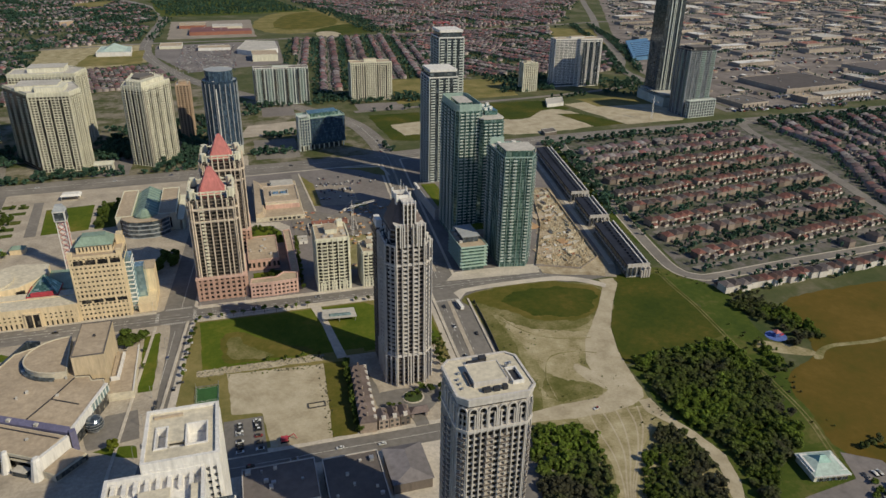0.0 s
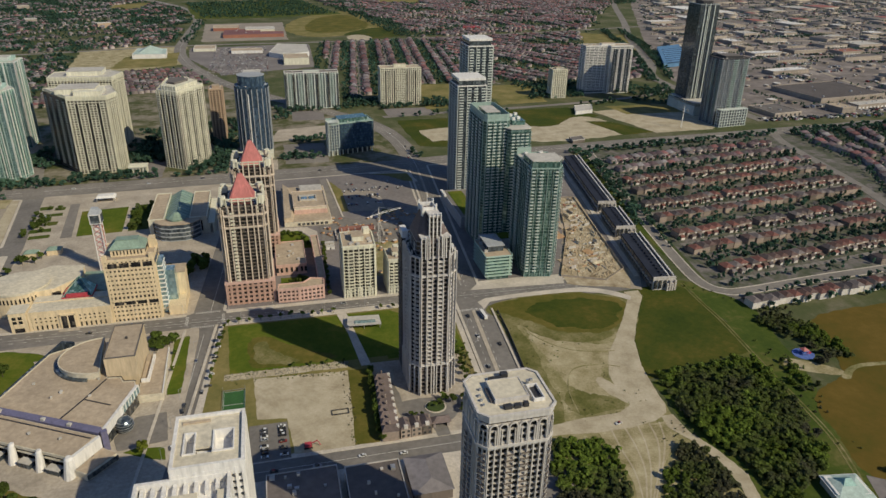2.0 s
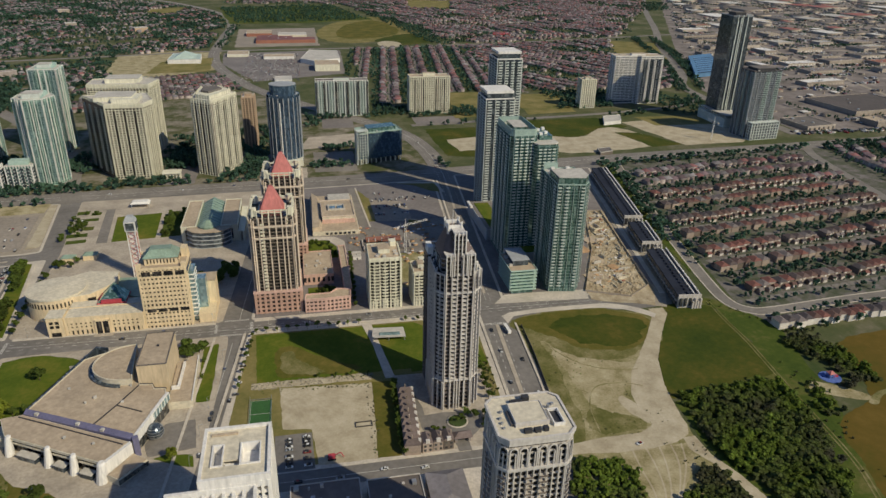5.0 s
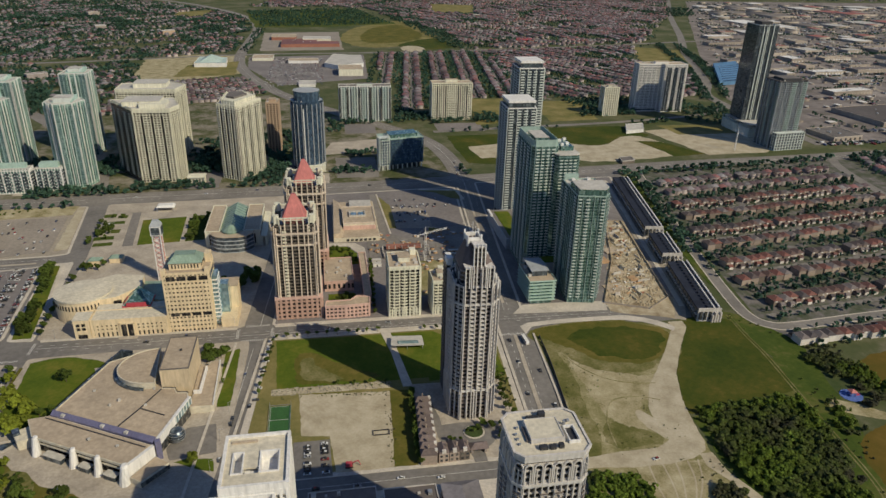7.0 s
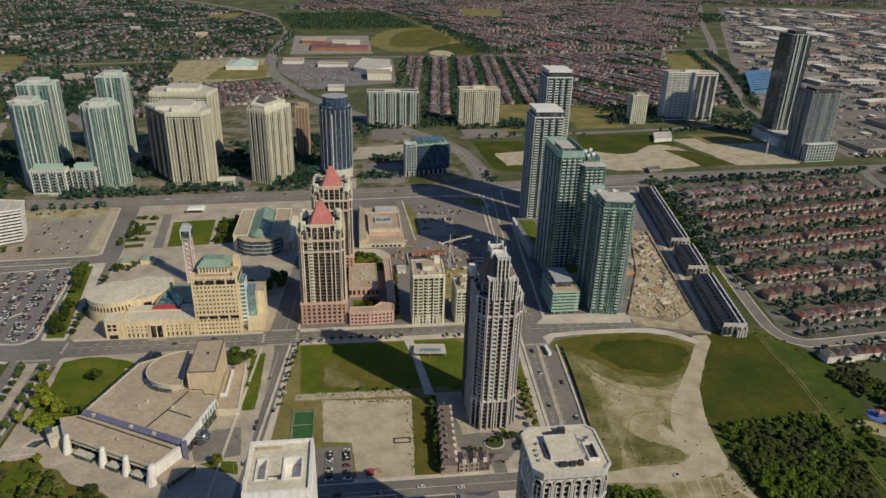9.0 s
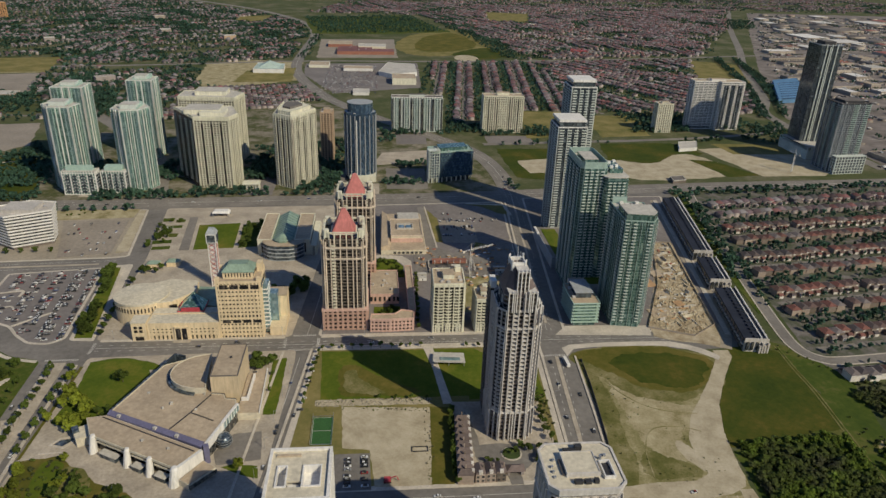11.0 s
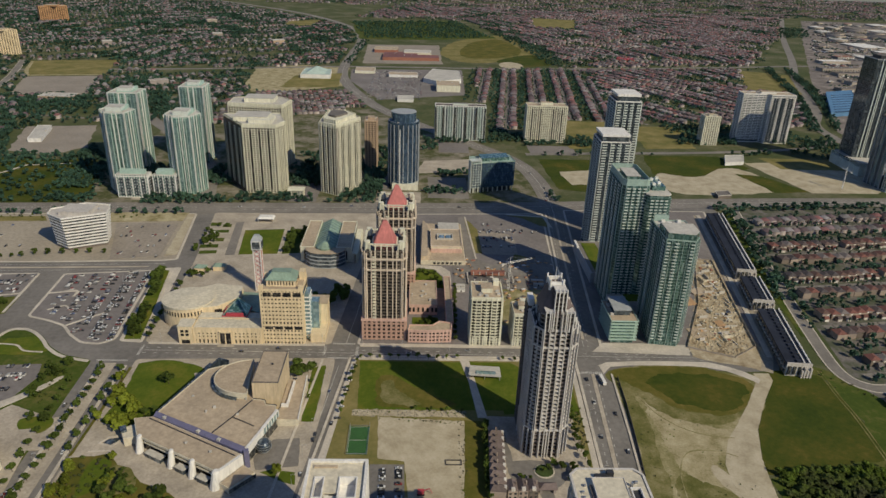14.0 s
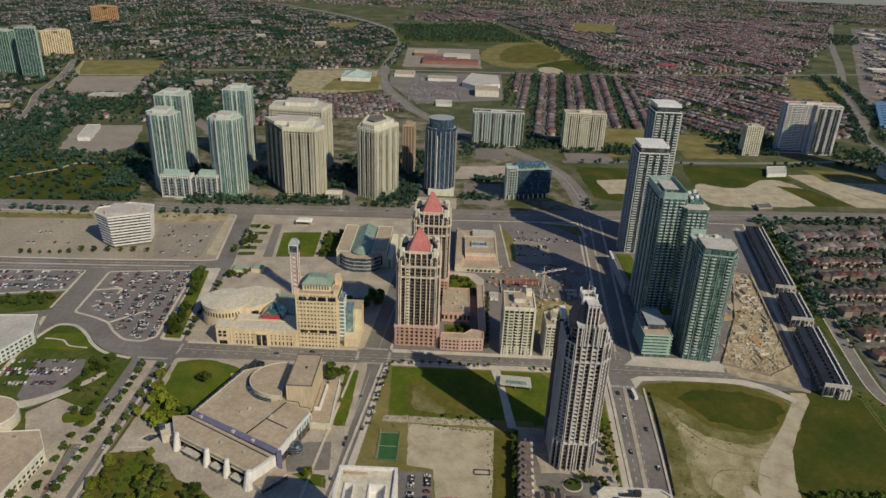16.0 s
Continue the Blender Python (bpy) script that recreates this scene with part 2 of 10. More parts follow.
    leaf=foliage("leaf", (0.095, 0.135, 0.026), vary=0.35, passing=0.45),
    leaf_wood=foliage("leaf_wood", (0.125, 0.18, 0.026), 0.03, 0.2, 0.45, True, 0.45, (0.085, 0.085, 0.05)),
    # far leaves shifted from green to teal, putting distance haze into the colour
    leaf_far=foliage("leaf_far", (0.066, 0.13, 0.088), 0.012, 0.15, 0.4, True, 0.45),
    leaf_yellow=foliage("leaf_yellow", (0.2, 0.235, 0.028), 0.05, 0.4, 0.2),
    hedge=surface("hedge", (0.05, 0.075, 0.022), 0.7, 1.3, 0.1, 0.8, 0.85, bump=0.8, spec=0.2),
    roof_house=hued("roof_house", [(0.14, 0.07, 0.06), (0.1, 0.078, 0.075), (0.125, 0.083, 0.075), (0.17, 0.145, 0.14), (0.08, 0.068, 0.07), (0.18, 0.08, 0.066), (0.115, 0.07, 0.06)]),
    # far roofs: blue-grey distance haze is mixed into the base colours
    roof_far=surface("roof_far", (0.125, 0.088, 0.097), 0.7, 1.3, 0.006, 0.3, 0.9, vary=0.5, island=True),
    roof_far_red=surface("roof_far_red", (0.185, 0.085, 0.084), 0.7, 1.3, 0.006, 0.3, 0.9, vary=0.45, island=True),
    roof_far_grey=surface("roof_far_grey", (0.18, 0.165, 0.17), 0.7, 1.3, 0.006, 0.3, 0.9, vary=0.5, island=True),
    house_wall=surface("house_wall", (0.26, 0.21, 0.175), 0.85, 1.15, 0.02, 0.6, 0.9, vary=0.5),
    # distant walls greyed towards mauve, haze held in the base colour
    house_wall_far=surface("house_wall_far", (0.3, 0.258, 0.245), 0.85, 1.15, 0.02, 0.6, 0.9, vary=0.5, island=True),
    white_wall=surface("white_wall", (0.62, 0.58, 0.53), 0.9, 1.08, 0.02, 0.6, 0.85, vary=0.15),
    taupe=surface("taupe", (0.3, 0.26, 0.24), 0.88, 1.1, 0.06, 0.5, 0.85, streak=True),
    pier_grey=surface("pier_grey", (0.56, 0.53, 0.5), 0.9, 1.08, 0.06, 0.5, 0.85, streak=True),
    slab_deep=surface("slab_deep", (0.13, 0.2, 0.18), 0.9, 1.1, 0.1, 0.6, 0.5),
    roof_mauve=surface("roof_mauve", (0.135, 0.105, 0.098), 0.8, 1.2, 0.05, 0.6, 0.9, vary=0.25),
    boulder=surface("boulder", (0.28, 0.25, 0.19), 0.8, 1.2, 0.3, 1.0, 0.9, vary=0.35, island=True),
    car_paint=None, tyre=surface("tyre", (0.02, 0.02, 0.02), 0.9, 1.1, 1, 3, 0.9),
    shed_wall=surface("shed_wall", (0.36, 0.31, 0.26), 0.85, 1.12, 0.02, 0.3, 0.85, vary=0.3),
    shed_roof=surface("shed_roof", (0.2, 0.172, 0.16), 0.85, 1.12, 0.02, 0.2, 0.9, vary=0.5),
    blue_roof=surface("blue_roof", (0.10, 0.22, 0.38), 0.85, 1.15, 0.05, 0.4, 0.7),
    turf=surface("turf", (0.035, 0.11, 0.03), 0.9, 1.1, 0.1, 0.8, 0.9),
    teal_roof=surface("teal_roof", (0.24, 0.40, 0.36), 0.85, 1.15, 0.08, 0.5, 0.6),
    pool_blue=surface("pool_blue", (0.10, 0.16, 0.42), 0.85, 1.15, 0.2, 0.8, 0.6),
    rubble=patchy("rubble", [(0.25, (0.17, 0.125, 0.08)), (0.42, (0.31, 0.25, 0.165)), (0.58, (0.43, 0.365, 0.26)), (0.78, (0.58, 0.52, 0.42))], 0.09, 0.8),
    form_wood=surface("form_wood", (0.45, 0.28, 0.15), 0.8, 1.2, 0.1, 1.0, 0.85, vary=0.3),
)


def car_paint():
    m, n, l, p = nodes_of("car_paint")
    info = n.new("ShaderNodeObjectInfo")
    r = ramp(n, l, info.outputs["Random"], [(0.0, (0.02, 0.02, 0.024)), (0.3, (0.07, 0.072, 0.08)), (0.44, (0.3, 0.31, 0.32)), (0.58, (0.72, 0.72, 0.71)),
                                            (0.91, (0.25, 0.03, 0.03)), (0.96, (0.05, 0.08, 0.2))])
    r.color_ramp.interpolation = "CONSTANT"
    l.new(r.outputs["Color"], p.inputs["Base Color"])
    p.inputs["Roughness"].default_value = 0.3
    p.inputs["Metallic"].default_value = 0.2
    return m


MAT["car_paint"] = car_paint()

# ---- mesh building ----
class Build:
    """Collects corners and faces of one part."""

    def __init__(self):
        self.v, self.f, self.marks = [], [], []

    def face(self, *pts):
        k = len(self.v)
        self.v.extend(tuple(p) for p in pts)
        self.f.append(tuple(range(k, k + len(pts))))

    def prism(self, poly, z0, z1, top=None, bottom=True):
        """An upright solid on a counter-clockwise outline; top: another outline for its upper end."""
        k, n = len(self.v), len(poly)
        self.marks.append((k, len(self.f)))
        up = top or poly
        self.v.extend((x, y, z0) for x, y in poly)
        self.v.extend((x, y, z1) for x, y in up)
        for i in range(n):
            j = (i + 1) % n
            self.f.append((k + i, k + j, k + n + j, k + n + i))
        self.f.append(tuple(k + n + i for i in range(n)))
        if bottom:
            self.f.append(tuple(k + i for i in reversed(range(n))))
        return self

    def box(self, x0, y0, z0, x1, y1, z1):
        return self.prism([(x0, y0), (x1, y0), (x1, y1), (x0, y1)], z0, z1)

    def turned(self, cx, cy, w, d, ang, z0, z1):
        return self.prism(rect(cx, cy, w, d, ang), z0, z1)

    def taper(self, low, z0, high, z1):
        """A solid whose outline changes from low at z0 to high at z1 (same number of corners)."""
        n = len(low)
        for i in range(n):
            j = (i + 1) % n
            self.face((*low[i], z0), (*low[j], z0), (*high[j], z1), (*high[i], z1))
        self.face(*[(*q, z1) for q in high])
        return self

    def cone(self, poly, z0, apex):
        k, n = len(self.v), len(poly)
        self.v.extend((x, y, z0) for x, y in poly)
        self.v.append(tuple(apex))
        for i in range(n):
            self.f.append((k + i, k + (i + 1) % n, k + n))
        return self

    def hip(self, cx, cy, w, d, ang, z0, z1, over=0.4, ridge=0.45):
        """A hip roof over a rectangle; ridge: the ridge's share of the length (1: gables)."""
        pts = rect(cx, cy, w + 2 * over, d + 2 * over, ang)
        c, s = math.cos(radians(ang)), math.sin(radians(ang))
        if w >= d:
            h = (w / 2 + over) * ridge
            a, b = (cx - c * h, cy - s * h, z1), (cx + c * h, cy + s * h, z1)
            p = [(*q, z0) for q in pts]
            self.face(p[0], p[1], b, a), self.face(p[1], p[2], b), self.face(p[2], p[3], a, b), self.face(p[3], p[0], a)
        else:
            h = (d / 2 + over) * ridge
            a, b = (cx + s * h, cy - c * h, z1), (cx - s * h, cy + c * h, z1)
            p = [(*q, z0) for q in pts]
            self.face(p[0], p[1], a), self.face(p[1], p[2], b, a), self.face(p[2], p[3], b), self.face(p[3], p[0], a, b)
        self.face(*reversed([(*q, z0 - 0.02) for q in pts]))
        return self

    def tube(self, a, b, r0, r1=None, sides=6):
        a, b = Vector(a), Vector(b)
        r1 = r0 if r1 is None else r1
        w = (b - a).normalized()
        u = w.orthogonal().normalized()
        q = w.cross(u)
        k = len(self.v)
        self.marks.append((k, len(self.f)))
        for p, r in ((a, r0), (b, r1)):
            for i in range(sides):
                t = 2 * math.pi * i / sides
                self.v.append(tuple(p + (u * math.cos(t) + q * math.sin(t)) * r))
        for i in range(sides):
            j = (i + 1) % sides
            self.f.append((k + i, k + j, k + sides + j, k + sides + i))
        self.f.append(tuple(k + sides + i for i in range(sides)))
        self.f.append(tuple(k + i for i in reversed(range(sides))))
        return self

    def ring(self, poly, width, z0, z1):
        """A wall of that width just inside an outline."""
        inner = inset(poly, width)
        k, n = len(self.v), len(poly)
        for pts, z in ((poly, z0), (poly, z1), (inner, z1), (inner, z0)):
            self.v.extend((x, y, z) for x, y in pts)
        for i in range(n):
            j = (i + 1) % n
            for a, b in ((0, 1), (1, 2), (2, 3)):
                self.f.append((k + a * n + i, k + a * n + j, k + b * n + j, k + b * n + i))
        return self

    def mesh(self, name):
        me = bpy.data.meshes.new(name)
        me.from_pydata(self.v, [], self.f)
        me.validate()
        return me


def rect(cx, cy, w, d, ang=0.0):
    c, s = math.cos(radians(ang)), math.sin(radians(ang))
    return [(cx + c * x - s * y, cy + s * x + c * y) for x, y in ((-w / 2, -d / 2), (w / 2, -d / 2), (w / 2, d / 2), (-w / 2, d / 2))]


def span(x0, x1, y0, y1):
    return [(x0, y0), (x1, y0), (x1, y1), (x0, y1)]


def cut_span(x0, x1, y0, y1, c):
    return [(x0 + c, y0), (x1 - c, y0), (x1, y0 + c), (x1, y1 - c), (x1 - c, y1), (x0 + c, y1), (x0, y1 - c), (x0, y0 + c)]


def disc(cx, cy, rx, ry=None, n=24, a0=0.0, a1=360.0):
    ry = rx if ry is None else ry
    full = abs(a1 - a0) >= 360
    m = n if full else n + 1
    return [(cx + rx * math.cos(radians(a0 + (a1 - a0) * i / n)), cy + ry * math.sin(radians(a0 + (a1 - a0) * i / n))) for i in range(m)]


def inset(poly, d):
    """The outline moved inwards by d (outwards where negative)."""
    out, n = [], len(poly)
    for i in range(n):
        p, q, r = Vector(poly[i - 1]), Vector(poly[i]), Vector(poly[(i + 1) % n])
        a, b = (q - p).normalized(), (r - q).normalized()
        na, nb = Vector((-a.y, a.x)), Vector((-b.y, b.x))
        k = 1 + na.dot(nb)
        m = (na + nb) / max(k, 0.25)
        out.append((q.x + m.x * d, q.y + m.y * d))
    return out


def inside(x, y, poly):
    hit, n = False, len(poly)
    for i in range(n):
        (x0, y0), (x1, y1) = poly[i], poly[(i + 1) % n]
        if (y0 > y) != (y1 > y) and x < (x1 - x0) * (y - y0) / (y1 - y0) + x0:
            hit = not hit
    return hit


def smooth(pts, closed=True, steps=5):
    """A rounded line through the points."""
    out, n = [], len(pts)
    for i in range(n if closed else n - 1):
        if closed:
            p = [pts[(i + k) % n] for k in (-1, 0, 1, 2)]
        else:
            p = [pts[max(0, min(n - 1, i + k))] for k in (-1, 0, 1, 2)]
        for s in range(steps):
            t = s / steps
            out.append(tuple(0.5 * (2 * p[1][k] + (p[2][k] - p[0][k]) * t + (2 * p[0][k] - 5 * p[1][k] + 4 * p[2][k] - p[3][k]) * t * t
                                    + (3 * p[1][k] - p[0][k] - 3 * p[2][k] + p[3][k]) * t ** 3) for k in (0, 1)))
    if not closed:
        out.append(tuple(pts[-1]))
    return out


def part(name, b, material, parent=None, label=""):
    me = b if isinstance(b, bpy.types.Mesh) else b.mesh(name)
    me.materials.append(material)
    ob = new(name, me)
    if parent is not None:
        ob.parent = parent
        ob.matrix_parent_inverse = parent.matrix_basis.inverted()
    if label:
        ob["label"] = label
    return ob


def pieces(name, b, material, parent, label="", singly=True):
    """Each solid of b as a part of its own, or, where they are too small to pick apart, one joined part."""
    if not singly:
        ob = part(name, b, material, parent, label)
        ob["kind"] = "stuff"
        return ob
    ends = b.marks[1:] + [(len(b.v), len(b.f))]
    for (k, f), (k1, f1) in zip(b.marks, ends):
        one = Build()
        one.v = b.v[k:k1]
        one.f = [tuple(i - k for i in q) for q in b.f[f:f1]]
        ob = part(name, one, material, parent, label)
    return ob


def thing(name, label, category, at=(0, 0, 0), group="", kind=""):
    ob = new(name)
    ob.empty_display_size = 1.0
    ob.location = at
    ob.matrix_basis = Matrix.Translation(at)
    return tagged(ob, label, category, group, kind)


def solid(name, b, material, label, category="", kind="structure"):
    return tagged(part(name, b, material), label, category, "", kind)


def np_mesh(name, verts, faces, material):
    """One mesh from arrays of corners and of faces with the same number of corners each."""
    me = bpy.data.meshes.new(name)
    k = faces.shape[1]
    me.vertices.add(len(verts))
    me.vertices.foreach_set("co", np.ascontiguousarray(verts, dtype=np.float32).ravel())
    me.loops.add(faces.size)
    me.loops.foreach_set("vertex_index", np.ascontiguousarray(faces, dtype=np.int32).ravel())
    me.polygons.add(len(faces))
    me.polygons.foreach_set("loop_start", np.arange(0, faces.size, k, dtype=np.int32))
    me.update(calc_edges=True)
    me.materials.append(material)
    return me


def baked(shape, places):
    """Copies of one shape (corners, quads) at places of x, y, z, size, height scale, turn."""
    v, f = shape
    p = np.asarray(places, dtype=float)
    c, s = np.cos(p[:, 5])[:, None], np.sin(p[:, 5])[:, None]
    x = (v[None, :, 0] * c - v[None, :, 1] * s) * p[:, 3:4] + p[:, 0:1]
    y = (v[None, :, 0] * s + v[None, :, 1] * c) * p[:, 3:4] + p[:, 1:2]
    z = v[None, :, 2] * p[:, 4:5] + p[:, 2:3]
    verts = np.stack([x, y, z], 2).reshape(-1, 3)
    faces = (f[None] + (np.arange(len(p)) * len(v))[:, None, None]).reshape(-1, f.shape[1])
    return verts, faces


def stuff(name, shape, places, material, label, category):
    me = np_mesh(name, *baked(shape, places), material)
    return tagged(new(name, me), label, category, "", "stuff")

# ---- ground ----
layer_z = [0.17]
OPEN_LAND, ROAD_LINES = [], []


def next_z(step=0.006):
    layer_z[0] += step
    return layer_z[0]


def wobbly(pts, amp, steps=12, seed=0.0):
    out = []
    for x, y in smooth(pts, True, steps):
        d = noise.noise_vector((x * 0.06, y * 0.06, seed)) + noise.noise_vector((x * 0.23, y * 0.23, seed + 5)) * 0.5
        out.append((x + d.x * amp, y + d.y * amp))
    return out


def ragged(pts, amp):
    """Straight sides with an uneven edge."""
    out, n = [], len(pts)
    for i in range(n):
        p, q = Vector(pts[i]), Vector(pts[(i + 1) % n])
        m = max(2, min(24, int((q - p).length / (amp * 3 + 1))))
        for k in range(m):
            a = p.lerp(q, k / m)
            d = noise.noise_vector((a.x * 0.25 / max(amp, 0.6), a.y * 0.25 / max(amp, 0.6), 3.0))
            out.append((a.x + d.x * amp, a.y + d.y * amp))
    return out


def patch(name, pts, mat, label, z=None, amp=0.0, rounded=False, category="ground"):
    z = next_z() if z is None else z
    outline = wobbly(pts, amp) if rounded else (ragged(pts, amp) if amp else pts)
    if mat not in ("rough_grass", "suburb") and name != "industry_ground":
        OPEN_LAND.append((outline, min(q[0] for q in outline), max(q[0] for q in outline), min(q[1] for q in outline), max(q[1] for q in outline)))
    return solid(name, Build().prism(outline, -0.3, z), MAT[mat], label, category)


def line_at(pts, k):
    a = Vector(pts[max(0, k - 1)])
    b = Vector(pts[min(len(pts) - 1, k + 1)])
    d = (b - a).normalized()
    return Vector((-d.y, d.x))


def strip(b, pts, off0, off1, z0, z1):
    """A raised band along a line, between two distances to its left."""
    k, n = len(b.v), len(pts)
    for i, p in enumerate(pts):
        q = line_at(pts, i)
        for off, z in ((off0, z0), (off0, z1), (off1, z1), (off1, z0)):
            b.v.append((p[0] + q.x * off, p[1] + q.y * off, z))
    for i in range(n - 1):
        for a, c in ((0, 1), (1, 2), (2, 3)):
            b.f.append((k + 4 * i + a, k + 4 * i + c, k + 4 * i + 4 + c, k + 4 * i + 4 + a))
    b.f.append((k, k + 3, k + 2, k + 1))
    e = k + 4 * (n - 1)
    b.f.append((e, e + 1, e + 2, e + 3))
    return b


def dashes(b, pts, off, z, long=3.0, gap=6.0, wide=0.25):
    run = 0.0
    for (x0, y0), (x1, y1) in zip(pts, pts[1:]):
        d = Vector((x1 - x0, y1 - y0))
        length = d.length
        d.normalize()
        s = -run
        while s < length:
            a, e = max(0, s), min(length, s + long)
            if e - a > 0.5:
                cx, cy = x0 + d.x * (a + e) / 2 - d.y * off, y0 + d.y * (a + e) / 2 + d.x * off
                b.turned(cx, cy, e - a, wide, math.degrees(math.atan2(d.y, d.x)), z - 0.03, z)
            s += long + gap
        run = (length - s) % (long + gap)
    return b


def road(name, pts, width, mat, label, rounded=True, marks=True, lanes=2, kerb=0.0):
    line = smooth(pts, False, 6) if rounded else pts
    z = next_z()
    ROAD_LINES.append((np.array(smooth(pts, False, 24)), width))
    ob = solid(name, strip(Build(), line, -width / 2, width / 2, -0.3, z), MAT[mat], label, "road")
    if kerb:
        kb = Build()
        for s in (-1, 1):
            strip(kb, line, s * width / 2, s * (width / 2 + kerb * s * s) if s > 0 else -width / 2 - kerb, -0.3, z + 0.12)
        part("kerb", kb, MAT["concrete"], ob)
    if marks:
        mb = Build()
        if lanes > 2:
            for off in (-width / 4, width / 4):
                dashes(mb, line, off, z + 0.012, 3, 7, 0.3)
            for off in (-0.3, 0.3):
                dashes(mb, line, off, z + 0.012, 30, 0.01, 0.2)
        else:
            dashes(mb, line, 0, z + 0.012, 4, 5, 0.3)
        part("lane_marking", mb, MAT["white_line"], ob)
    return ob


solid("ground", Build().prism(span(-6000, 6000, -2500, 6500), -2.0, 0.0), MAT["base"], "open ground with grass and bare earth to the horizon", "ground")
patch("street_asphalt", [(-560, -230), (178, -230), (186, 62), (205, 70), (300, 64), (330, 66), (345, 100), (425, 430), (425, 470), (-560, 400)], "asphalt", "grey asphalt of the downtown streets", z=0.0315)


def kerbed_block(pts, label, mat="concrete", cut=4.0):
    outline = []
    n = len(pts)
    for i in range(n):
        p, q, r = Vector(pts[i - 1]), Vector(pts[i]), Vector(pts[(i + 1) % n])
        a, b = (p - q).normalized(), (r - q).normalized()
        for t in (0.0, 0.3, 0.7, 1.0):
            u, v = q + a * cut * (1 - t) ** 2, q + b * cut * t ** 2
            outline.append(tuple(u + v - q))
    if mat in ("lot", "lot_pale"):
        inner = inset(outline, 2.4)
        solid("car_park", Build().prism(inner, -0.3, 0.268), MAT[mat], label, "car park")
        mat = "concrete"
    return solid("pavement", Build().prism(outline, -0.3, 0.26), MAT[mat], label, "pavement")


kerbed_block([(-203, -190), (-62, -190), (-45.5, -42), (-43, 0), (-40.5, 62), (-41, 77), (-201, 72)], "pale paved block round the arts centre", "paving")
kerbed_block([(-43, -84), (148, -84), (158, 79), (-26, 79)], "pale pavement round the lawn and the sand lot")
kerbed_block([(-60, -230), (135, -230), (147, -99), (-44, -99)], "pavement of the block of offices and low roofs")
kerbed_block([(-204, 98), (-47, 98), (-19, 408), (-225, 399), (-209, 253), (-207, 180)], "pale paved civic block and square", "paving")
kerbed_block([(-226, 99), (-206, 97), (-210, 160), (-218, 243), (-241, 240), (-235.5, 195), (-230, 139)], "planted verge block beside the car park", "concrete", 3)
kerbed_block([(-25, 98), (160, 98), (188, 420), (3, 408)], "paved yards round the pink towers", "lot")
# dark lot surface here also stands for the shade beside the towers
kerbed_block([(186, 98), (300, 92), (336, 92), (408, 440), (216, 434)], "asphalt yards round the glass towers, darkened as in shade", "lot")
kerbed_block([(-560, 241), (-421, 247), (-359, 250), (-243, 258), (-228, 262), (-246, 396), (-560, 380)], "block round the striped office", "lot_pale")
kerbed_block([(-560, 150), (-408, 166), (-348, 180), (-352, 225), (-560, 208)], "kerbed car park surface", "lot")
kerbed_block([(-560, 118), (-400, 124), (-344, 142), (-347, 176), (-408, 162), (-560, 146)], "planted block beside the car park", "rough_grass", 3)
kerbed_block([(-322, 138), (-299, 130), (-283, 122), (-271, 107), (-257, 95), (-240, 93), (-229, 102), (-233, 139), (-238, 195), (-244, 236), (-329, 224)], "kerbed car park surface", "lot", 4)
kerbed_block([(-300, -200), (-224, -200), (-236, 70), (-262, 77), (-278, 89), (-288, 101), (-302, 113), (-314, 118), (-327, 113), (-336, 66), (-336, 18)], "grassy kerbed block", "rough_grass", 4)

# main roads outside the downtown sheet
road("road_arterial", [(-1600, 322), (-560, 398), (-100, 426), (140, 441), (450, 476), (800, 500), (1600, 560), (2600, 640)], 33, "old_asphalt", "wide grey arterial road with a median", lanes=4)
road("road_curve", [(186, 250), (203, 432), (200, 560), (178, 650), (130, 725), (40, 850), (-60, 1010), (-140, 1230), (-172, 1420), (-172, 1700), (-170, 2000), (-220, 2300), (-380, 2640), (-620, 2950), (-1000, 3300)], 27,
     "old_asphalt", "four-lane road that curves away to the hills", lanes=4)
road("road_cross_far", [(-1800, 1150), (-600, 1370), (-160, 1480), (300, 1520), (800, 1620), (1500, 1800), (3000, 2200)], 16, "old_asphalt", "straight suburban cross road", marks=False)
road("road_valley", [(818, 560), (818, 902), (900, 1080), (1051, 1465), (1230, 1850), (1491, 2445), (1900, 3300)], 22, "old_asphalt", "grey suburban road", marks=False)
road("road_second", [(203, 690), (330, 706), (470, 720), (620, 745), (760, 790), (818, 870)], 12, "old_asphalt", "narrow road behind the vacant lots", marks=False)
road("road_diagonal", [(790, 500), (762, 439), (729, 268), (688, 128), (640, -10), (600, -160)], 14, "old_asphalt", "residential collector road", marks=False)
road("road_bend", [(452, 450), (430, 350), (401, 196), (384, 100), (381, 62), (392, 45), (415, 42), (494, 49), (607, 56), (660, 62)], 10, "old_asphalt", "residential street with pale kerbs", marks=False, kerb=1.2)
road("road_far_west", [(-700, 640), (-762, 790), (-800, 903), (-854, 1026), (-905, 1211), (-990, 1440)], 14, "old_asphalt", "curving residential road", marks=False, kerb=1.2)
road("road_west", [(-236, 396), (-257, 481), (-275, 560), (-330, 680), (-420, 800), (-520, 940)], 22, "old_asphalt", "street between the glass towers", marks=False)
road("road_service", [(120, -92), (172, -104)], 12, "old_asphalt", "short paved road stub", marks=False)

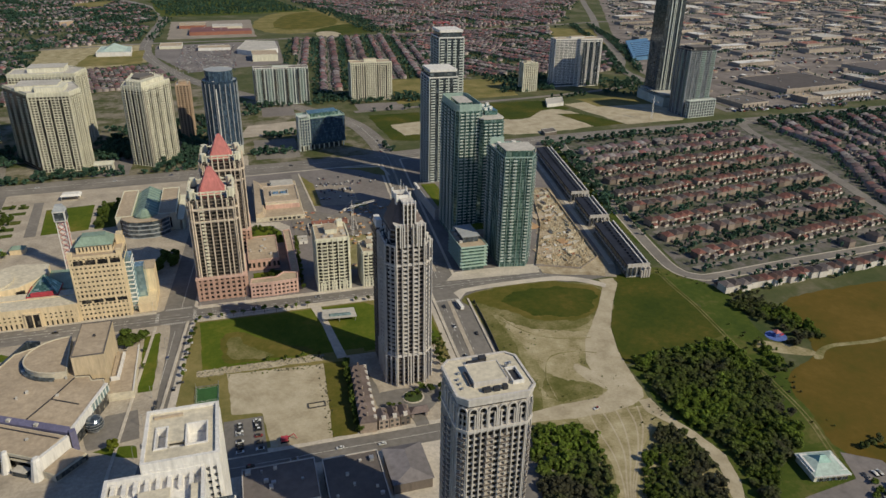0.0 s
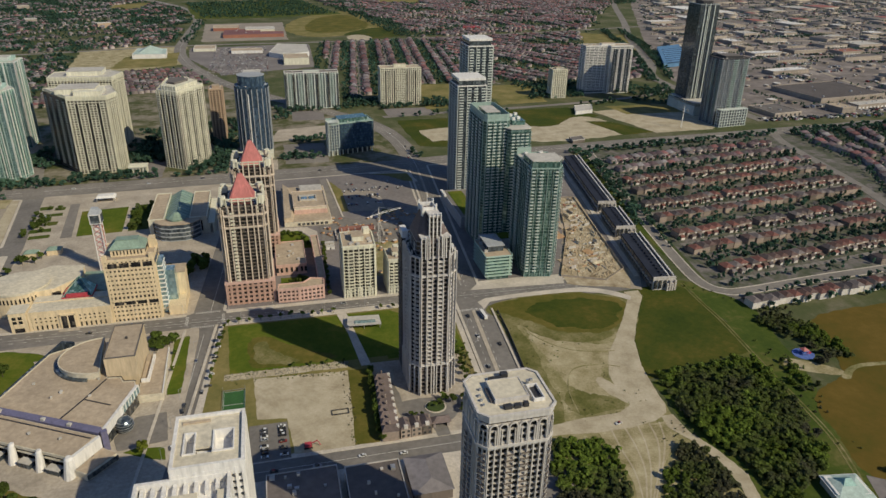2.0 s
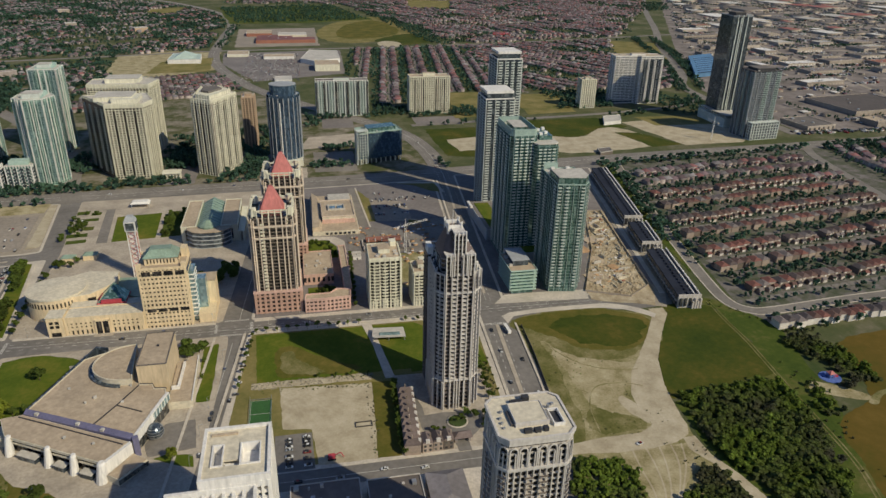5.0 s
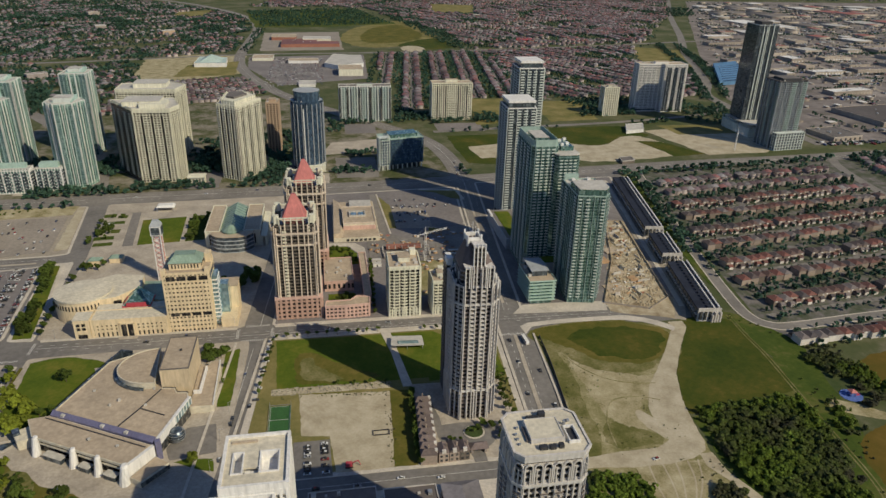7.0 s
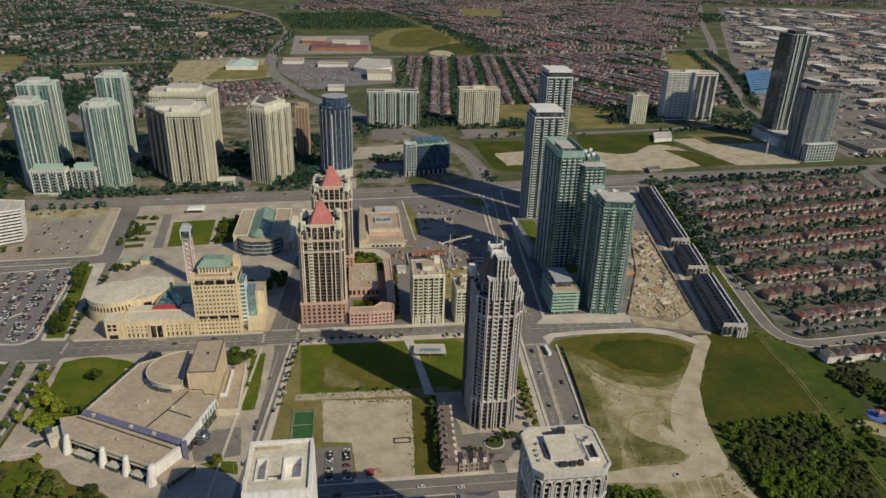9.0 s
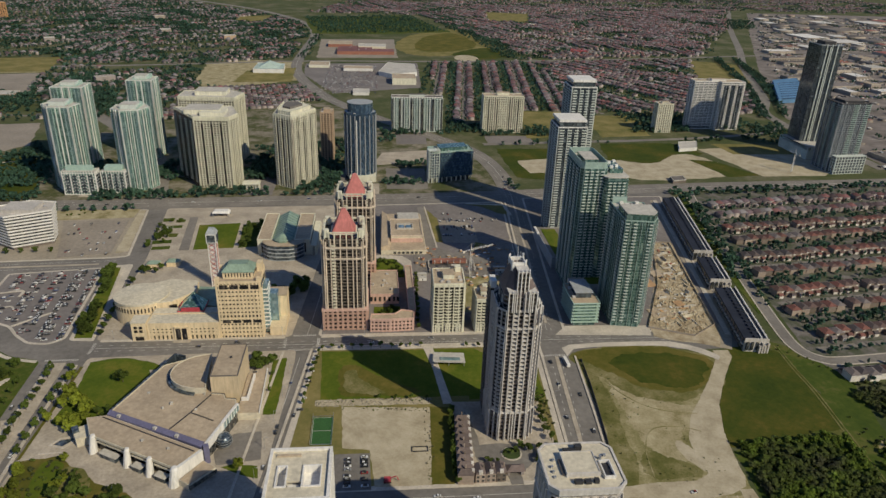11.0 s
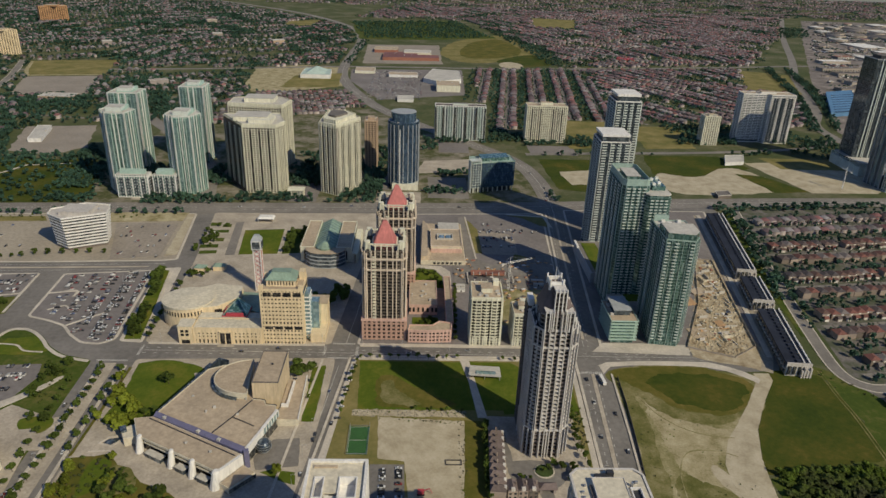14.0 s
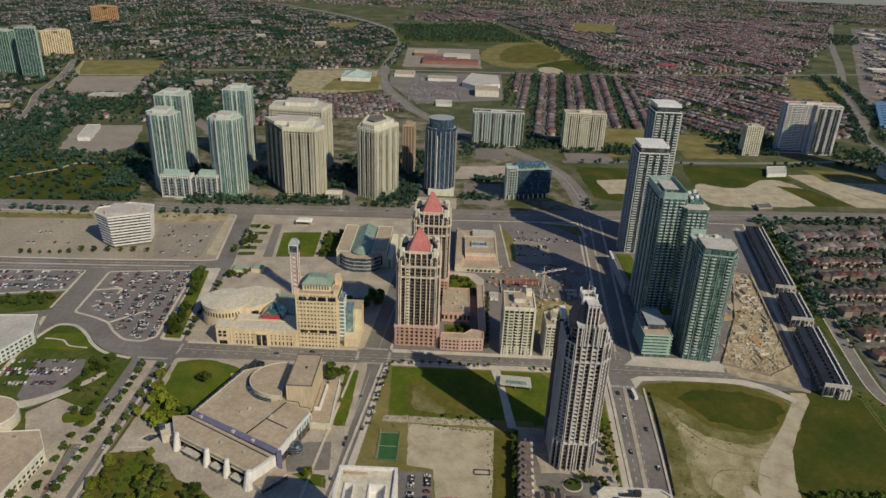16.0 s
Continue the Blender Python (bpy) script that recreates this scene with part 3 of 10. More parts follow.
# lane lines of the downtown streets
mk = Build()
for pts, lanes in (([(-200, 86), (300, 84)], 4), ([(-37, 66), (-55, -130)], 2), ([(-34, 100), (-7, 400)], 2), ([(170, 62), (157, -84)], 4), ([(172, 100), (200, 420)], 4),
                   ([(-200, -92), (150, -91)], 2), ([(-450, 239.5), (-350, 244), (-238, 252)], 2), ([(-450, 226), (-350, 231.5), (-245, 238)], 2)):
    if lanes == 4:
        for off in (-4, 4):
            dashes(mk, pts, off, 0.05, 3, 6, 0.35)
    dashes(mk, pts, 0, 0.05, 12, 0.5, 0.3)
for x, y, w, d in ((-38, 77.5, 20, 2.5), (-36, 99.5, 20, 2.5), (-51, 88, 2.5, 15), (-24, 88, 2.5, 15), (-203, 86, 2.5, 17), (-220, 70, 26, 2.5), (160, 88, 2.5, 15), (170, 60, 22, 2.5)):
    n = int(max(w, d) / 1.6)
    for i in range(n):
        o = (i - (n - 1) / 2) * 1.6
        if w > d:
            mk.turned(x + o, y, 0.6, d, 0, 0.02, 0.05)
        else:
            mk.turned(x, y + o, w, 0.6, 0, 0.02, 0.05)
solid("street_markings", mk, MAT["white_line"], "worn white lane lines and crosswalk bars", "markings")

# medians
md = Build()
strip(md, [(170.5, 58), (159, -80)], -1.5, 1.5, -0.2, 0.24)
strip(md, [(-220, 66), (-216, -60), (-212, -180)], -5.0, 5.0, -0.2, 0.24)
strip(md, [(-450, 233), (-350, 238), (-252, 244)], -1.4, 1.4, -0.2, 0.24)
strip(md, [(174, 112), (201, 412)], -1.2, 1.2, -0.2, 0.24)
solid("median", md, MAT["paving"], "pale concrete road medians", "median")

layer_z[0] = 0.27
patch("block_grass", [(-37, -80), (144, -80), (154, 75), (-23, 75)], "dry", "dry uneven grass of the open block")
patch("lawn_park", [(-20, 73), (104, 73), (112, 66), (103, 9), (-17, 9)], "lawn", "green park lawn beside the street", amp=0.8)
patch("lawn_worn", [(-4, 48), (8, 54), (18, 44), (36, 28), (56, 15), (22, 11.5), (0, 13), (-4, 28)], "olive", "worn yellowish part of the lawn", rounded=True, amp=3)
patch("lawn_bare", [(0, 44), (6, 46), (11, 36), (20, 26), (30, 16), (14, 14), (2, 18), (1, 30)], "dirt_grass", "bare brown patch of the lawn", rounded=True, amp=3)
patch("lawn_shade", [(88, 64), (150, 64), (149, 8), (92, 4)], "lawn", "green lawn beside the tower", amp=0.8)
patch("creek_bed", [(-20, 8.5), (62, 7.5), (62, 0.5), (-20, 1.5)], "sand", "stony dry channel along the lawn", amp=1.5)
patch("sand_margin", [(61, -3), (76, -4), (72, -81), (56, -81)], "olive", "strip of green grass beside the sand lot", amp=1.0)
patch("sand_lot", [(-1, 0), (62, -4), (57.5, -81), (22, -81), (19, -47), (1, -44)], "sand", "pale bare sand lot", amp=1.0)
patch("yard_asphalt", [(-4, -50), (19, -50), (20, -83), (-3, -83)], "asphalt", "small dark car park")
patch("walk_park", [(62, 78), (70, 78), (73, 50), (79, 0), (72, 0), (68, 45)], "concrete", "pale footpath across the lawn")
patch("tower_walk", [(78, 2), (142, 0), (145, -81), (74, -81)], "paving", "paved forecourt of the spired tower")
patch("tower_forecourt", [(86, -8), (92, -36), (92, -46), (104, -45), (128, -47), (130, -58), (122, -68), (115, -74), (115, -84), (107, -84), (106, -74), (92, -70), (88, -58)], "asphalt", "curved asphalt drive of the spired tower", amp=0.4)
patch("arts_lawn", [(-197, 66), (-186, 70), (-172, 71), (-154, 66), (-139, 57), (-138.5, 54), (-149, 53), (-143, 36), (-157, -8), (-176, -16), (-197, -8), (-194, 30)], "lawn", "green lawn beside the arts centre", amp=1.5)
patch("arts_strip", [(-57.6, 62), (-47, 66), (-46.4, 20), (-47.4, -6), (-56, -6)], "lawn", "narrow strip of lawn beside the road", amp=0.8)
patch("arts_garden", [(-200, -46), (-178, -42), (-160, -60), (-100, -92), (-80, -95), (-84, -188), (-200, -188)], "olive", "planted garden in front of the arts centre", amp=2)
patch("garden_soil", [(-170, -52), (-158, -56), (-150, -70), (-160, -80), (-172, -72)], "dirt_grass", "dry bare patch of the garden", rounded=True, amp=2)
patch("garden_lawn", [(-186, -48), (-172, -50), (-174, -74), (-184, -78)], "lawn", "mown green strip of the garden", rounded=True, amp=1.5)
patch("garden_path", [(-192, -40), (-178, -39), (-178, -37.8), (-192, -38.6)], "concrete", "pale garden edge wall")
patch("west_verge", [(-203, -44), (-201, -44), (-200, 60), (-202.5, 60)], "olive", "narrow planted verge beside the road", amp=0.3)
patch("arts_island", [(-75, -58), (-68, -55.5), (-52, -58), (-50, -69), (-58, -67)], "lawn", "small planted island by the drive", amp=0.8)
patch("arts_drive", [(-82, -44), (-72, -26), (-54, -24), (-50.5, -52), (-64, -54), (-78, -56)], "old_asphalt", "curved paved drive", amp=0.5)
patch("civic_square", [(-176, 345), (-131, 351), (-127, 281), (-168, 277)], "lawn", "square green lawn of the civic square")
patch("civic_hedge_bed", [(-127, 346), (-104, 348), (-103, 284), (-122, 281)], "rough_grass", "planted bed beside the square")
patch("civic_terrace", [(-182, 275), (-172, 276), (-183, 370), (-192, 369)], "old_asphalt", "grey paved terrace")
for gx, gy, gw, gd in ((-202, 282, 18, 8), (-205, 298, 20, 9), (-198, 316, 9, 10), (-212, 318, 9, 12), (-205, 340, 22, 8), (-200, 358, 10, 9), (-214, 362, 12, 10)):
    patch("civic_garden", rect(gx, gy, gw, gd, 6), "rough_grass", "planted garden bed of the square", amp=1)
patch("park_lot", [(88, 386), (180, 392), (176, 300), (138, 284), (99, 290)], "lot", "grey surface car park between the towers")
patch("park_lot_near", [(99, 359), (134, 348), (140, 332), (138.5, 287), (99, 291)], "lot_tan", "worn tan car park")
patch("dry_verge", [(81.5, 401), (89, 388), (98.5, 361), (98.5, 291), (91.6, 292)], "dry", "strip of dry grass beside the car park", amp=0.8)
patch("hall_street", [(76, 402), (84, 402), (90, 262), (81, 262)], "old_asphalt", "narrow street beside the low hall")
patch("hall_walk", [(84.6, 402), (86.4, 402), (92.4, 262), (90.6, 262)], "concrete", "pale footway of the narrow street")
patch("sand_path", [(135, 291), (171, 272), (168, 254), (142, 256), (128, 262)], "dirt_grass", "sandy weedy strip beside the yard", amp=1.5)
patch("corner_verge", [(139, 411), (186, 405), (188, 374), (176, 378), (160, 400)], "dry", "dry verge at the street corner", amp=1)
patch("corner_walk", [(139, 415), (188, 409), (192, 373), (188.6, 373), (185, 405.5), (139, 411.5)], "concrete", "pale footway at the street corner")
patch("yard_dark", [(64, 300), (108, 262), (176, 296), (170, 210), (126, 206), (64, 214)], "old_asphalt", "worn asphalt yard of a building site", amp=1.0)
patch("yard_dirt", [(104, 204), (160, 206), (156, 130), (126, 128), (104, 135)], "dirt", "bare earth beside the site fence", amp=1.5)
patch("garden_ring", [(18, 256), (23, 259), (52, 256), (61, 243), (61, 202), (54, 202), (54, 230), (44, 249), (18, 251)], "concrete", "pale curved path round the garden")
patch("tower_garden", [(18, 249), (43, 248), (52, 231), (53, 206), (20, 204)], "lawn", "garden between the pink blocks", amp=0.6)
patch("tower_garden_front", [(22, 146), (46, 146), (46, 122), (23, 122)], "lawn", "green roof garden behind the pink front block", amp=1)
patch("office_dry", [(-350, 392), (-256, 397), (-256, 370), (-339, 362)], "dirt_pale", "strip of dry tan earth beside the road", amp=1.5)
patch("office_walk", [(-256, 392), (-248.5, 392), (-233, 275), (-245, 270)], "sand", "sandy strip beside the road", amp=1)
patch("office_lot", [(-298, 259), (-249, 270), (-258, 360), (-330, 360)], "lot_tan", "car park beside the striped office")
patch("office_green", [(-540, 368), (-420, 376), (-412, 362), (-540, 352)], "dry", "strip of yellow-green grass", amp=1.5)
patch("verge_lot", [(-239, 236), (-228, 235), (-217, 162), (-209, 102), (-223, 102), (-229, 150), (-234, 195)], "lawn", "planted verge with a path", amp=0.6)
patch("field_green_a", [(-318, 100), (-296, 104), (-276, 84), (-284, 76), (-322, 76)], "lawn", "curved green verge", amp=1)
patch("west_lot", [(-299.2, 11.3), (-284.0, -3.5), (-275.4, 4.1), (-266.5, 44.5), (-272.2, 62.9), (-308.8, 59.8)], "lot", "car park with marked bays")
patch("west_court", [(-262.4, -40.8), (-214.0, -37.3), (-220.1, -0.4), (-232.0, -4.7), (-267.7, 10.1), (-281.2, -8.4)], "paving", "pale paved court of the low building", amp=0.6)
patch("west_island", [(-247.3, -18.2), (-233.2, -21.3), (-228.3, -12.2), (-234.8, -3.2), (-252.5, -6.3)], "lawn", "planted lawn island in the court", rounded=True, amp=0.8)
patch("west_path", [(-334, 0), (-290, 6), (-262, 30), (-250, 46), (-248, 42), (-262, 20), (-290, -4)], "concrete", "winding pale footpath", rounded=True)
patch("west_plaza", [(-262, -20), (-236, -16), (-224, -100), (-250, -100)], "paving", "striped paved court")

for pts, w in (([(-326, 20), (-331, 60), (-336, 96), (-343, 128)], 3.2), ([(-353, 222), (-349, 181), (-346, 144)], 2.2), ([(-334, 68), (-326, 110), (-314, 116), (-302, 111), (-289, 99), (-279, 87), (-262, 74.5), (-238, 68)], 3.0), ([(-322, 92), (-306, 90), (-296, 82), (-280, 80)], 1.8),
               ([(-324, 182), (-300, 187), (-298, 180)], 2.0), ([(-281, 123), (-270, 134), (-257, 146)], 2.2), ([(-312, 186), (-300, 188), (-298, 176)], 2.0), ([(-310, 150), (-298, 158), (-290, 150)], 1.8), ([(-225, 234), (-215, 157), (-207, 98)], 2.0), ([(-206, 62), (-207, 10), (-205, -60), (-203, -150)], 2.2), ([(-226, 60), (-224, 0), (-220, -150)], 2.2)):
    solid("footway", strip(Build(), smooth(pts, False, 6), -w / 2, w / 2, -0.3, next_z()), MAT["concrete"], "pale concrete footway along the road", "pavement")
for pts, w in (([(-200, 96.5), (-52, 96.5)], 2.4), ([(331, 86), (353, 206), (371, 300), (393, 424)], 4.6), ([(-22, 96.6), (158, 96.6)], 2.4), ([(-24, 80.2), (156, 80.4)], 2.2), ([(149.5, -82), (159.8, 78)], 2.2), ([(164, 100), (191, 418)], 2.2), ([(186, 58), (180, -20), (173, -92)], 1.6), ([(-46.5, -82), (-28.5, 78)], 1.8), ([(-66, -100), (-51, 74)], 1.8)):
    solid("footway", strip(Build(), pts, -w / 2, w / 2, -0.3, next_z()), MAT["concrete"], "pale concrete footway along the street", "pavement")
# open land beside the towers
layer_z[0] = 0.035
patch("waste_ground", [(184, 60), (210, 70), (258, 72), (292, 58), (312, 62), (300, 20), (266, -14), (262, -60), (258, -92), (262, -200), (170, -210), (172, -104), (180, -50), (186, -19)], "dirt", "bare stony waste ground", amp=2)
patch("waste_verge", [(186, 56), (193, 54), (197, 30), (199, 0), (196, -40), (190, -84), (178, -88), (180, -50), (185, -10)], "dirt_grass", "weedy grass strip along the site fence", amp=3, rounded=True)
patch("waste_pale", [(206, 22), (224, 4), (244, -8), (262, -10), (252, -24), (236, -46), (232, -66), (218, -70), (206, -44), (202, -12)], "dirt_pale", "pale scraped part of the waste ground", amp=6, rounded=True)
patch("waste_weeds", [(204, -58), (222, -66), (230, -72), (232, -80), (216, -84), (198, -82), (194, -72)], "dirt_grass", "weeds on the waste ground", amp=5, rounded=True)
patch("waste_heap", [(230, -50), (238, -60), (246, -78), (238, -82), (230, -70), (226, -58)], "sand", "pale gravel spread beside the track", amp=2.5, rounded=True)
patch("field_rim", [(182, 60), (208, 70.5), (258, 71.5), (293, 57), (299, 42), (280, 10), (256, -4), (234, -5), (214, 8), (200, 28), (190, 34)], "dirt_grass", "brownish rim of the rounded field", rounded=True, amp=4)
patch("field_round", [(186, 61), (208, 69), (258, 70), (291, 55), (297, 42), (284, 20), (268, 8), (246, 6), (228, 14), (210, 32), (196, 46)], "olive", "rounded field of olive grass", rounded=True, amp=4)
patch("field_heart", [(214, 52), (240, 60), (270, 58), (288, 48), (290, 36), (274, 16), (252, 12), (232, 20), (216, 38)], "field", "green middle of the rounded field", rounded=True, amp=5)
patch("field_east", [(318, 64), (358, 60), (362, 20), (356, -42), (309, -54), (266, -57), (262, -42), (276, -12), (298, 22)], "field", "open green field", amp=2, rounded=True)
patch("scrub_east", [(345, 84), (378, 62), (400, 20), (385, -40), (372, -90), (352, -120), (344, -165), (330, -200), (262, -210), (262, -60), (300, -52), (356, -42), (362, 0), (362, 52)], "rough_grass", "rough green scrub beside the wood", amp=3)
patch("brown_field", [(421, -20), (469, -4), (546, -4), (640, -30), (620, -330), (420, -330), (352, -200), (341, -172), (346, -140), (357, -108), (366, -97), (399, -82), (414, -60)], "brown", "mown brown grass field", amp=3, rounded=True)
patch("fork_earth", [(204, -101), (252, -101), (246, -120), (227, -139), (215, -156), (205, -171), (188, -212), (176, -212), (196, -168), (204, -148), (206, -126)], "dirt_pale", "worn earth between two tracks", amp=1.5)
patch("dirt_track", [(306, 62), (319, 62), (318, 52), (296.5, 21), (277, -11), (266, -42), (261.5, -66), (259, -86), (255, -94), (244, -99.5), (227, -102), (203, -102), (182, -99), (168, -99), (168, -91), (182, -89), (203, -87), (226, -87), (237, -81), (235, -67), (238, -47), (250, -22), (264, -5), (283, 20), (305, 53)], "sand", "pale gravel track", amp=0.5)
patch("dirt_track_side", [(250, -96), (258.5, -96), (259.5, -114), (267, -132), (272, -154), (267, -174), (260, -187), (248, -214), (240, -214), (254, -184), (262, -163), (262.5, -144), (257.5, -123), (249, -108)], "sand", "narrow pale track into the wood", amp=0.4)
for off, curve in ((0, 0), (7, 6), (15, 3), (24, 7), (33, 2)):
    ruts = smooth([(246 - off, -101), (240 - off * 0.9 + curve * 0.3, -118), (227 - off * 0.55 + curve * 0.3, -138), (212 - off * 0.25, -158), (202 - off * 0.15, -174), (184 - off * 0.1, -210)], False, 6)
    solid("wheel_ruts", strip(Build(), ruts, -0.5, 0.5, -0.3, next_z()), MAT["sand"], "pale wheel ruts in the earth", "ground")
for pts in ([(256, -20), (240, -18), (222, -10), (208, 6), (200, 26)], [(250, -40), (236, -34), (216, -36), (204, -56), (200, -84)]):
    solid("wheel_ruts", strip(Build(), smooth(pts, False, 8), -0.4, 0.4, -0.3, next_z()), MAT["dirt"], "faint wheel ruts across the waste ground", "ground")
for off in (-1.3, 1.3):
    lane = smooth([(364, 66), (361, 30), (360, 2), (354, -48), (349, -91), (344, -134), (335, -164), (329, -178)], False, 6)
    solid("wheel_ruts", strip(Build(), lane, off - 0.5, off + 0.5, -0.3, next_z()), MAT["dirt_grass"], "two bare ruts of a farm lane beside the field", "ground")
patch("lane_spur", [(372, -56), (386, -62), (398, -72), (404, -80), (396, -82), (378, -74), (368, -66)], "dirt_pale", "bare earth beside the playground", amp=1.5, rounded=True)
patch("round_path", [(178, 71), (186, 75.7), (208, 77.6), (227, 78.4), (258, 78.2), (274.5, 77.3), (288, 71.5), (298, 65), (305, 58), (308, 53), (304, 47), (301, 51), (294.6, 57.5), (284, 65), (271, 69.5), (258, 71.5), (225, 72), (205, 71.5), (188, 69.2), (180, 59)], "concrete", "pale kerb path round the field", z=0.16)
patch("clinic_lot", [(338, -170), (356, -182), (356, -240), (290, -240), (292, -194), (330, -190)], "lot", "car park beside the low building")
patch("playground_pad", disc(391, -54, 8, 7.5, 16), "pool_blue", "blue rubber playground surface")
patch("park_path", [(398, -84), (420, -74), (470, -76), (560, -62), (560, -65), (470, -80), (420, -78), (402, -88)], "dirt", "worn path across the field", rounded=True)
patch("tower_court", [(178, 92), (262, 88), (266, 104), (230, 106), (190, 106)], "concrete", "pale paved forecourt of the glass towers", z=0.285)
patch("site_apron", [(264, 86), (276, 79), (296, 74), (316, 66), (334, 104), (300, 98), (266, 104)], "rubble", "rough apron in front of the building site", z=0.278, amp=1.5)
solid("road_site", strip(Build(), smooth([(392, 424), (372, 310), (358, 236), (351, 178), (340, 116), (331, 90), (319, 64)], False, 6), -5.0, 4.5, -0.3, 0.292), MAT["lot_pale"], "pale dusty road between the site and the terraces", "road")
patch("pit_floor", [(262, 100), (300, 82), (328, 100), (360, 285), (337, 290), (300, 180)], "rubble", "rubble floor of the building site", z=0.275, amp=2)
patch("verge_row", [(430, 440), (446, 436), (424, 330), (399, 205), (388, 120), (378, 122), (392, 240)], "rough_grass", "green verge beside the terrace", amp=1)
patch("subdivision_ground", [(384, 38), (400, 20), (520, 20), (700, 40), (1150, 200), (1200, 520), (452, 452)], "suburb", "gardens and drives of the housing estate", z=0.0105)

# land beyond the arterial road
layer_z[0] = 0.012
patch("north_lots", [(-470, 412), (200, 446), (190, 620), (90, 760), (-60, 1000), (-420, 780)], "urban", "grass and paths round the high-rises", amp=3)
patch("bush_west", [(-1300, 360), (-470, 408), (-400, 440), (-440, 600), (-1000, 640)], "field", "overgrown green field", amp=8)
patch("office_north_lot", [(36, 640), (110, 655), (104, 590), (20, 575)], "paving", "pale car park")
for x0, x1, y0, y1, mt, lb in ((-150, -108, 446, 520, "lot", "car park between the cream towers"), (-60, -14, 500, 560, "lot", "car park behind the tower"), (40, 96, 470, 560, "old_asphalt", "drive beside the blue tower"), (-280, -206, 520, 584, "lot", "car park behind the towers"),
                               (60, 110, 690, 752, "lot", "car park of the white slab"), (212, 290, 690, 745, "lot", "car park of the cream slab"), (-345, -310, 440, 500, "paving", "paved forecourt of the glass towers"), (110, 170, 560, 640, "dirt", "bare lot beside the road"), (-30, 30, 450, 492, "paving", "paved forecourt of the round tower")):
    patch("tower_lot", span(x0, x1, y0, y1), mt, lb, amp=1.5)
patch("vacant_a", [(219, 664), (310, 668), (292, 500), (226, 520)], "field", "vacant green lot", amp=3)
patch("vacant_a_sand", [(240, 600), (300, 612), (292, 540), (250, 540)], "sand", "pale bare corner of a lot", amp=4)
patch("vacant_b", [(310, 930), (400, 930), (360, 742), (285, 730)], "dry", "dry yellow lot", amp=4)
patch("vacant_c", [(425, 900), (540, 905), (510, 752), (420, 740)], "dry", "dry yellow lot", amp=4)
patch("vacant_d", [(400, 700), (530, 705), (560, 640), (420, 560), (385, 560)], "field", "green vacant lot", amp=4)
patch("vacant_e", [(392, 600), (450, 590), (520, 640), (560, 600), (548, 530), (400, 512)], "sand", "pale sand lot", amp=5, rounded=True)
patch("vacant_f", [(520, 610), (560, 600), (600, 530), (545, 522)], "field", "green strip between lots", amp=3)
patch("vacant_g", [(560, 670), (730, 690), (740, 560), (700, 530), (600, 525)], "sand", "bare building lot", amp=4)
patch("vacant_g_dry", [(600, 700), (720, 700), (720, 640), (610, 640)], "dry", "dry yellow grass", amp=3)
patch("park_hill", [(90, 1760), (160, 2060), (330, 2230), (390, 1900), (355, 1700), (170, 1600)], "dry", "mown yellow-green sports ground", amp=10, rounded=True)
patch("park_hill_ring", [(150, 1740), (190, 1990), (300, 2120), (350, 1900), (320, 1760), (210, 1680)], "olive", "worn oval of the sports ground", amp=6, rounded=True)
patch("park_hill_green", [(250, 1640), (370, 1780), (420, 1640), (330, 1560)], "field", "green sports field", amp=6, rounded=True)
patch("diamond", disc(284, 1572, 34, 60, 18), "sand", "pale sand ball diamond")
patch("school_yard", [(-140, 1900), (90, 1930), (90, 1560), (-130, 1540)], "lot_tan", "paved yard round the school", amp=6)
patch("plaza_lot", [(-150, 1440), (140, 1480), (130, 1150), (-60, 1080), (-140, 1280)], "lot", "car park of the shopping plaza", amp=4)
patch("lot_dry_west", [(-392, 1420), (-290, 1480), (-160, 1470), (-150, 1215), (-267, 1138), (-342, 1126), (-375, 1215)], "dirt_pale", "bare lot with dry grass", amp=6)
patch("lot_dry_grass", [(-280, 1330), (-170, 1380), (-160, 1200), (-290, 1180)], "dry", "dry grass lot", amp=5)
patch("patch_north", [(530, 2904), (727, 2862), (661, 2534), (497, 2517)], "dry", "dry field", amp=12)
patch("patch_east", [(954, 1602), (1069, 1543), (964, 1272), (831, 1278)], "dry", "dry yellow field", amp=8)
patch("patch_west", [(-965, 1430), (-762, 1478), (-717, 1266), (-880, 1232), (-918, 1300)], "dry", "dry yellow sports field", amp=3)
patch("field_edge", [(-962, 1420), (-955, 1422), (-907, 1300), (-878, 1244), (-722, 1275), (-720, 1267), (-880, 1234), (-916, 1298)], "dirt_pale", "pale worn track round the sports field")
patch("school_lot", [(-876, 1222), (-722, 1256), (-664, 1052), (-811, 1034)], "lot_tan", "worn car park beside the sports field", amp=4)
patch("park_meadow", [(-648, 584), (-470, 610), (-452, 520), (-560, 470), (-660, 500)], "field", "mown park meadow", amp=3)
patch("meadow_path", [(-600, 500), (-558, 541), (-545, 574), (-468, 592), (-468, 588), (-541, 570), (-553, 539), (-596, 498)], "concrete", "pale path across the meadow")
patch("patch_wood", [(-260, 2540), (180, 2680), (300, 2150), (60, 2060), (-170, 2030)], "rough_grass", "ground under a wood", amp=15)
patch("patch_far_west", [(-500, 2480), (-380, 2560), (-360, 2400), (-470, 2330)], "dry", "dry field", amp=12)
patch("yard_west", [(-652, 786), (-541, 806), (-498, 669), (-536, 625), (-606, 645)], "lot_tan", "bare yard round a low building", amp=5)
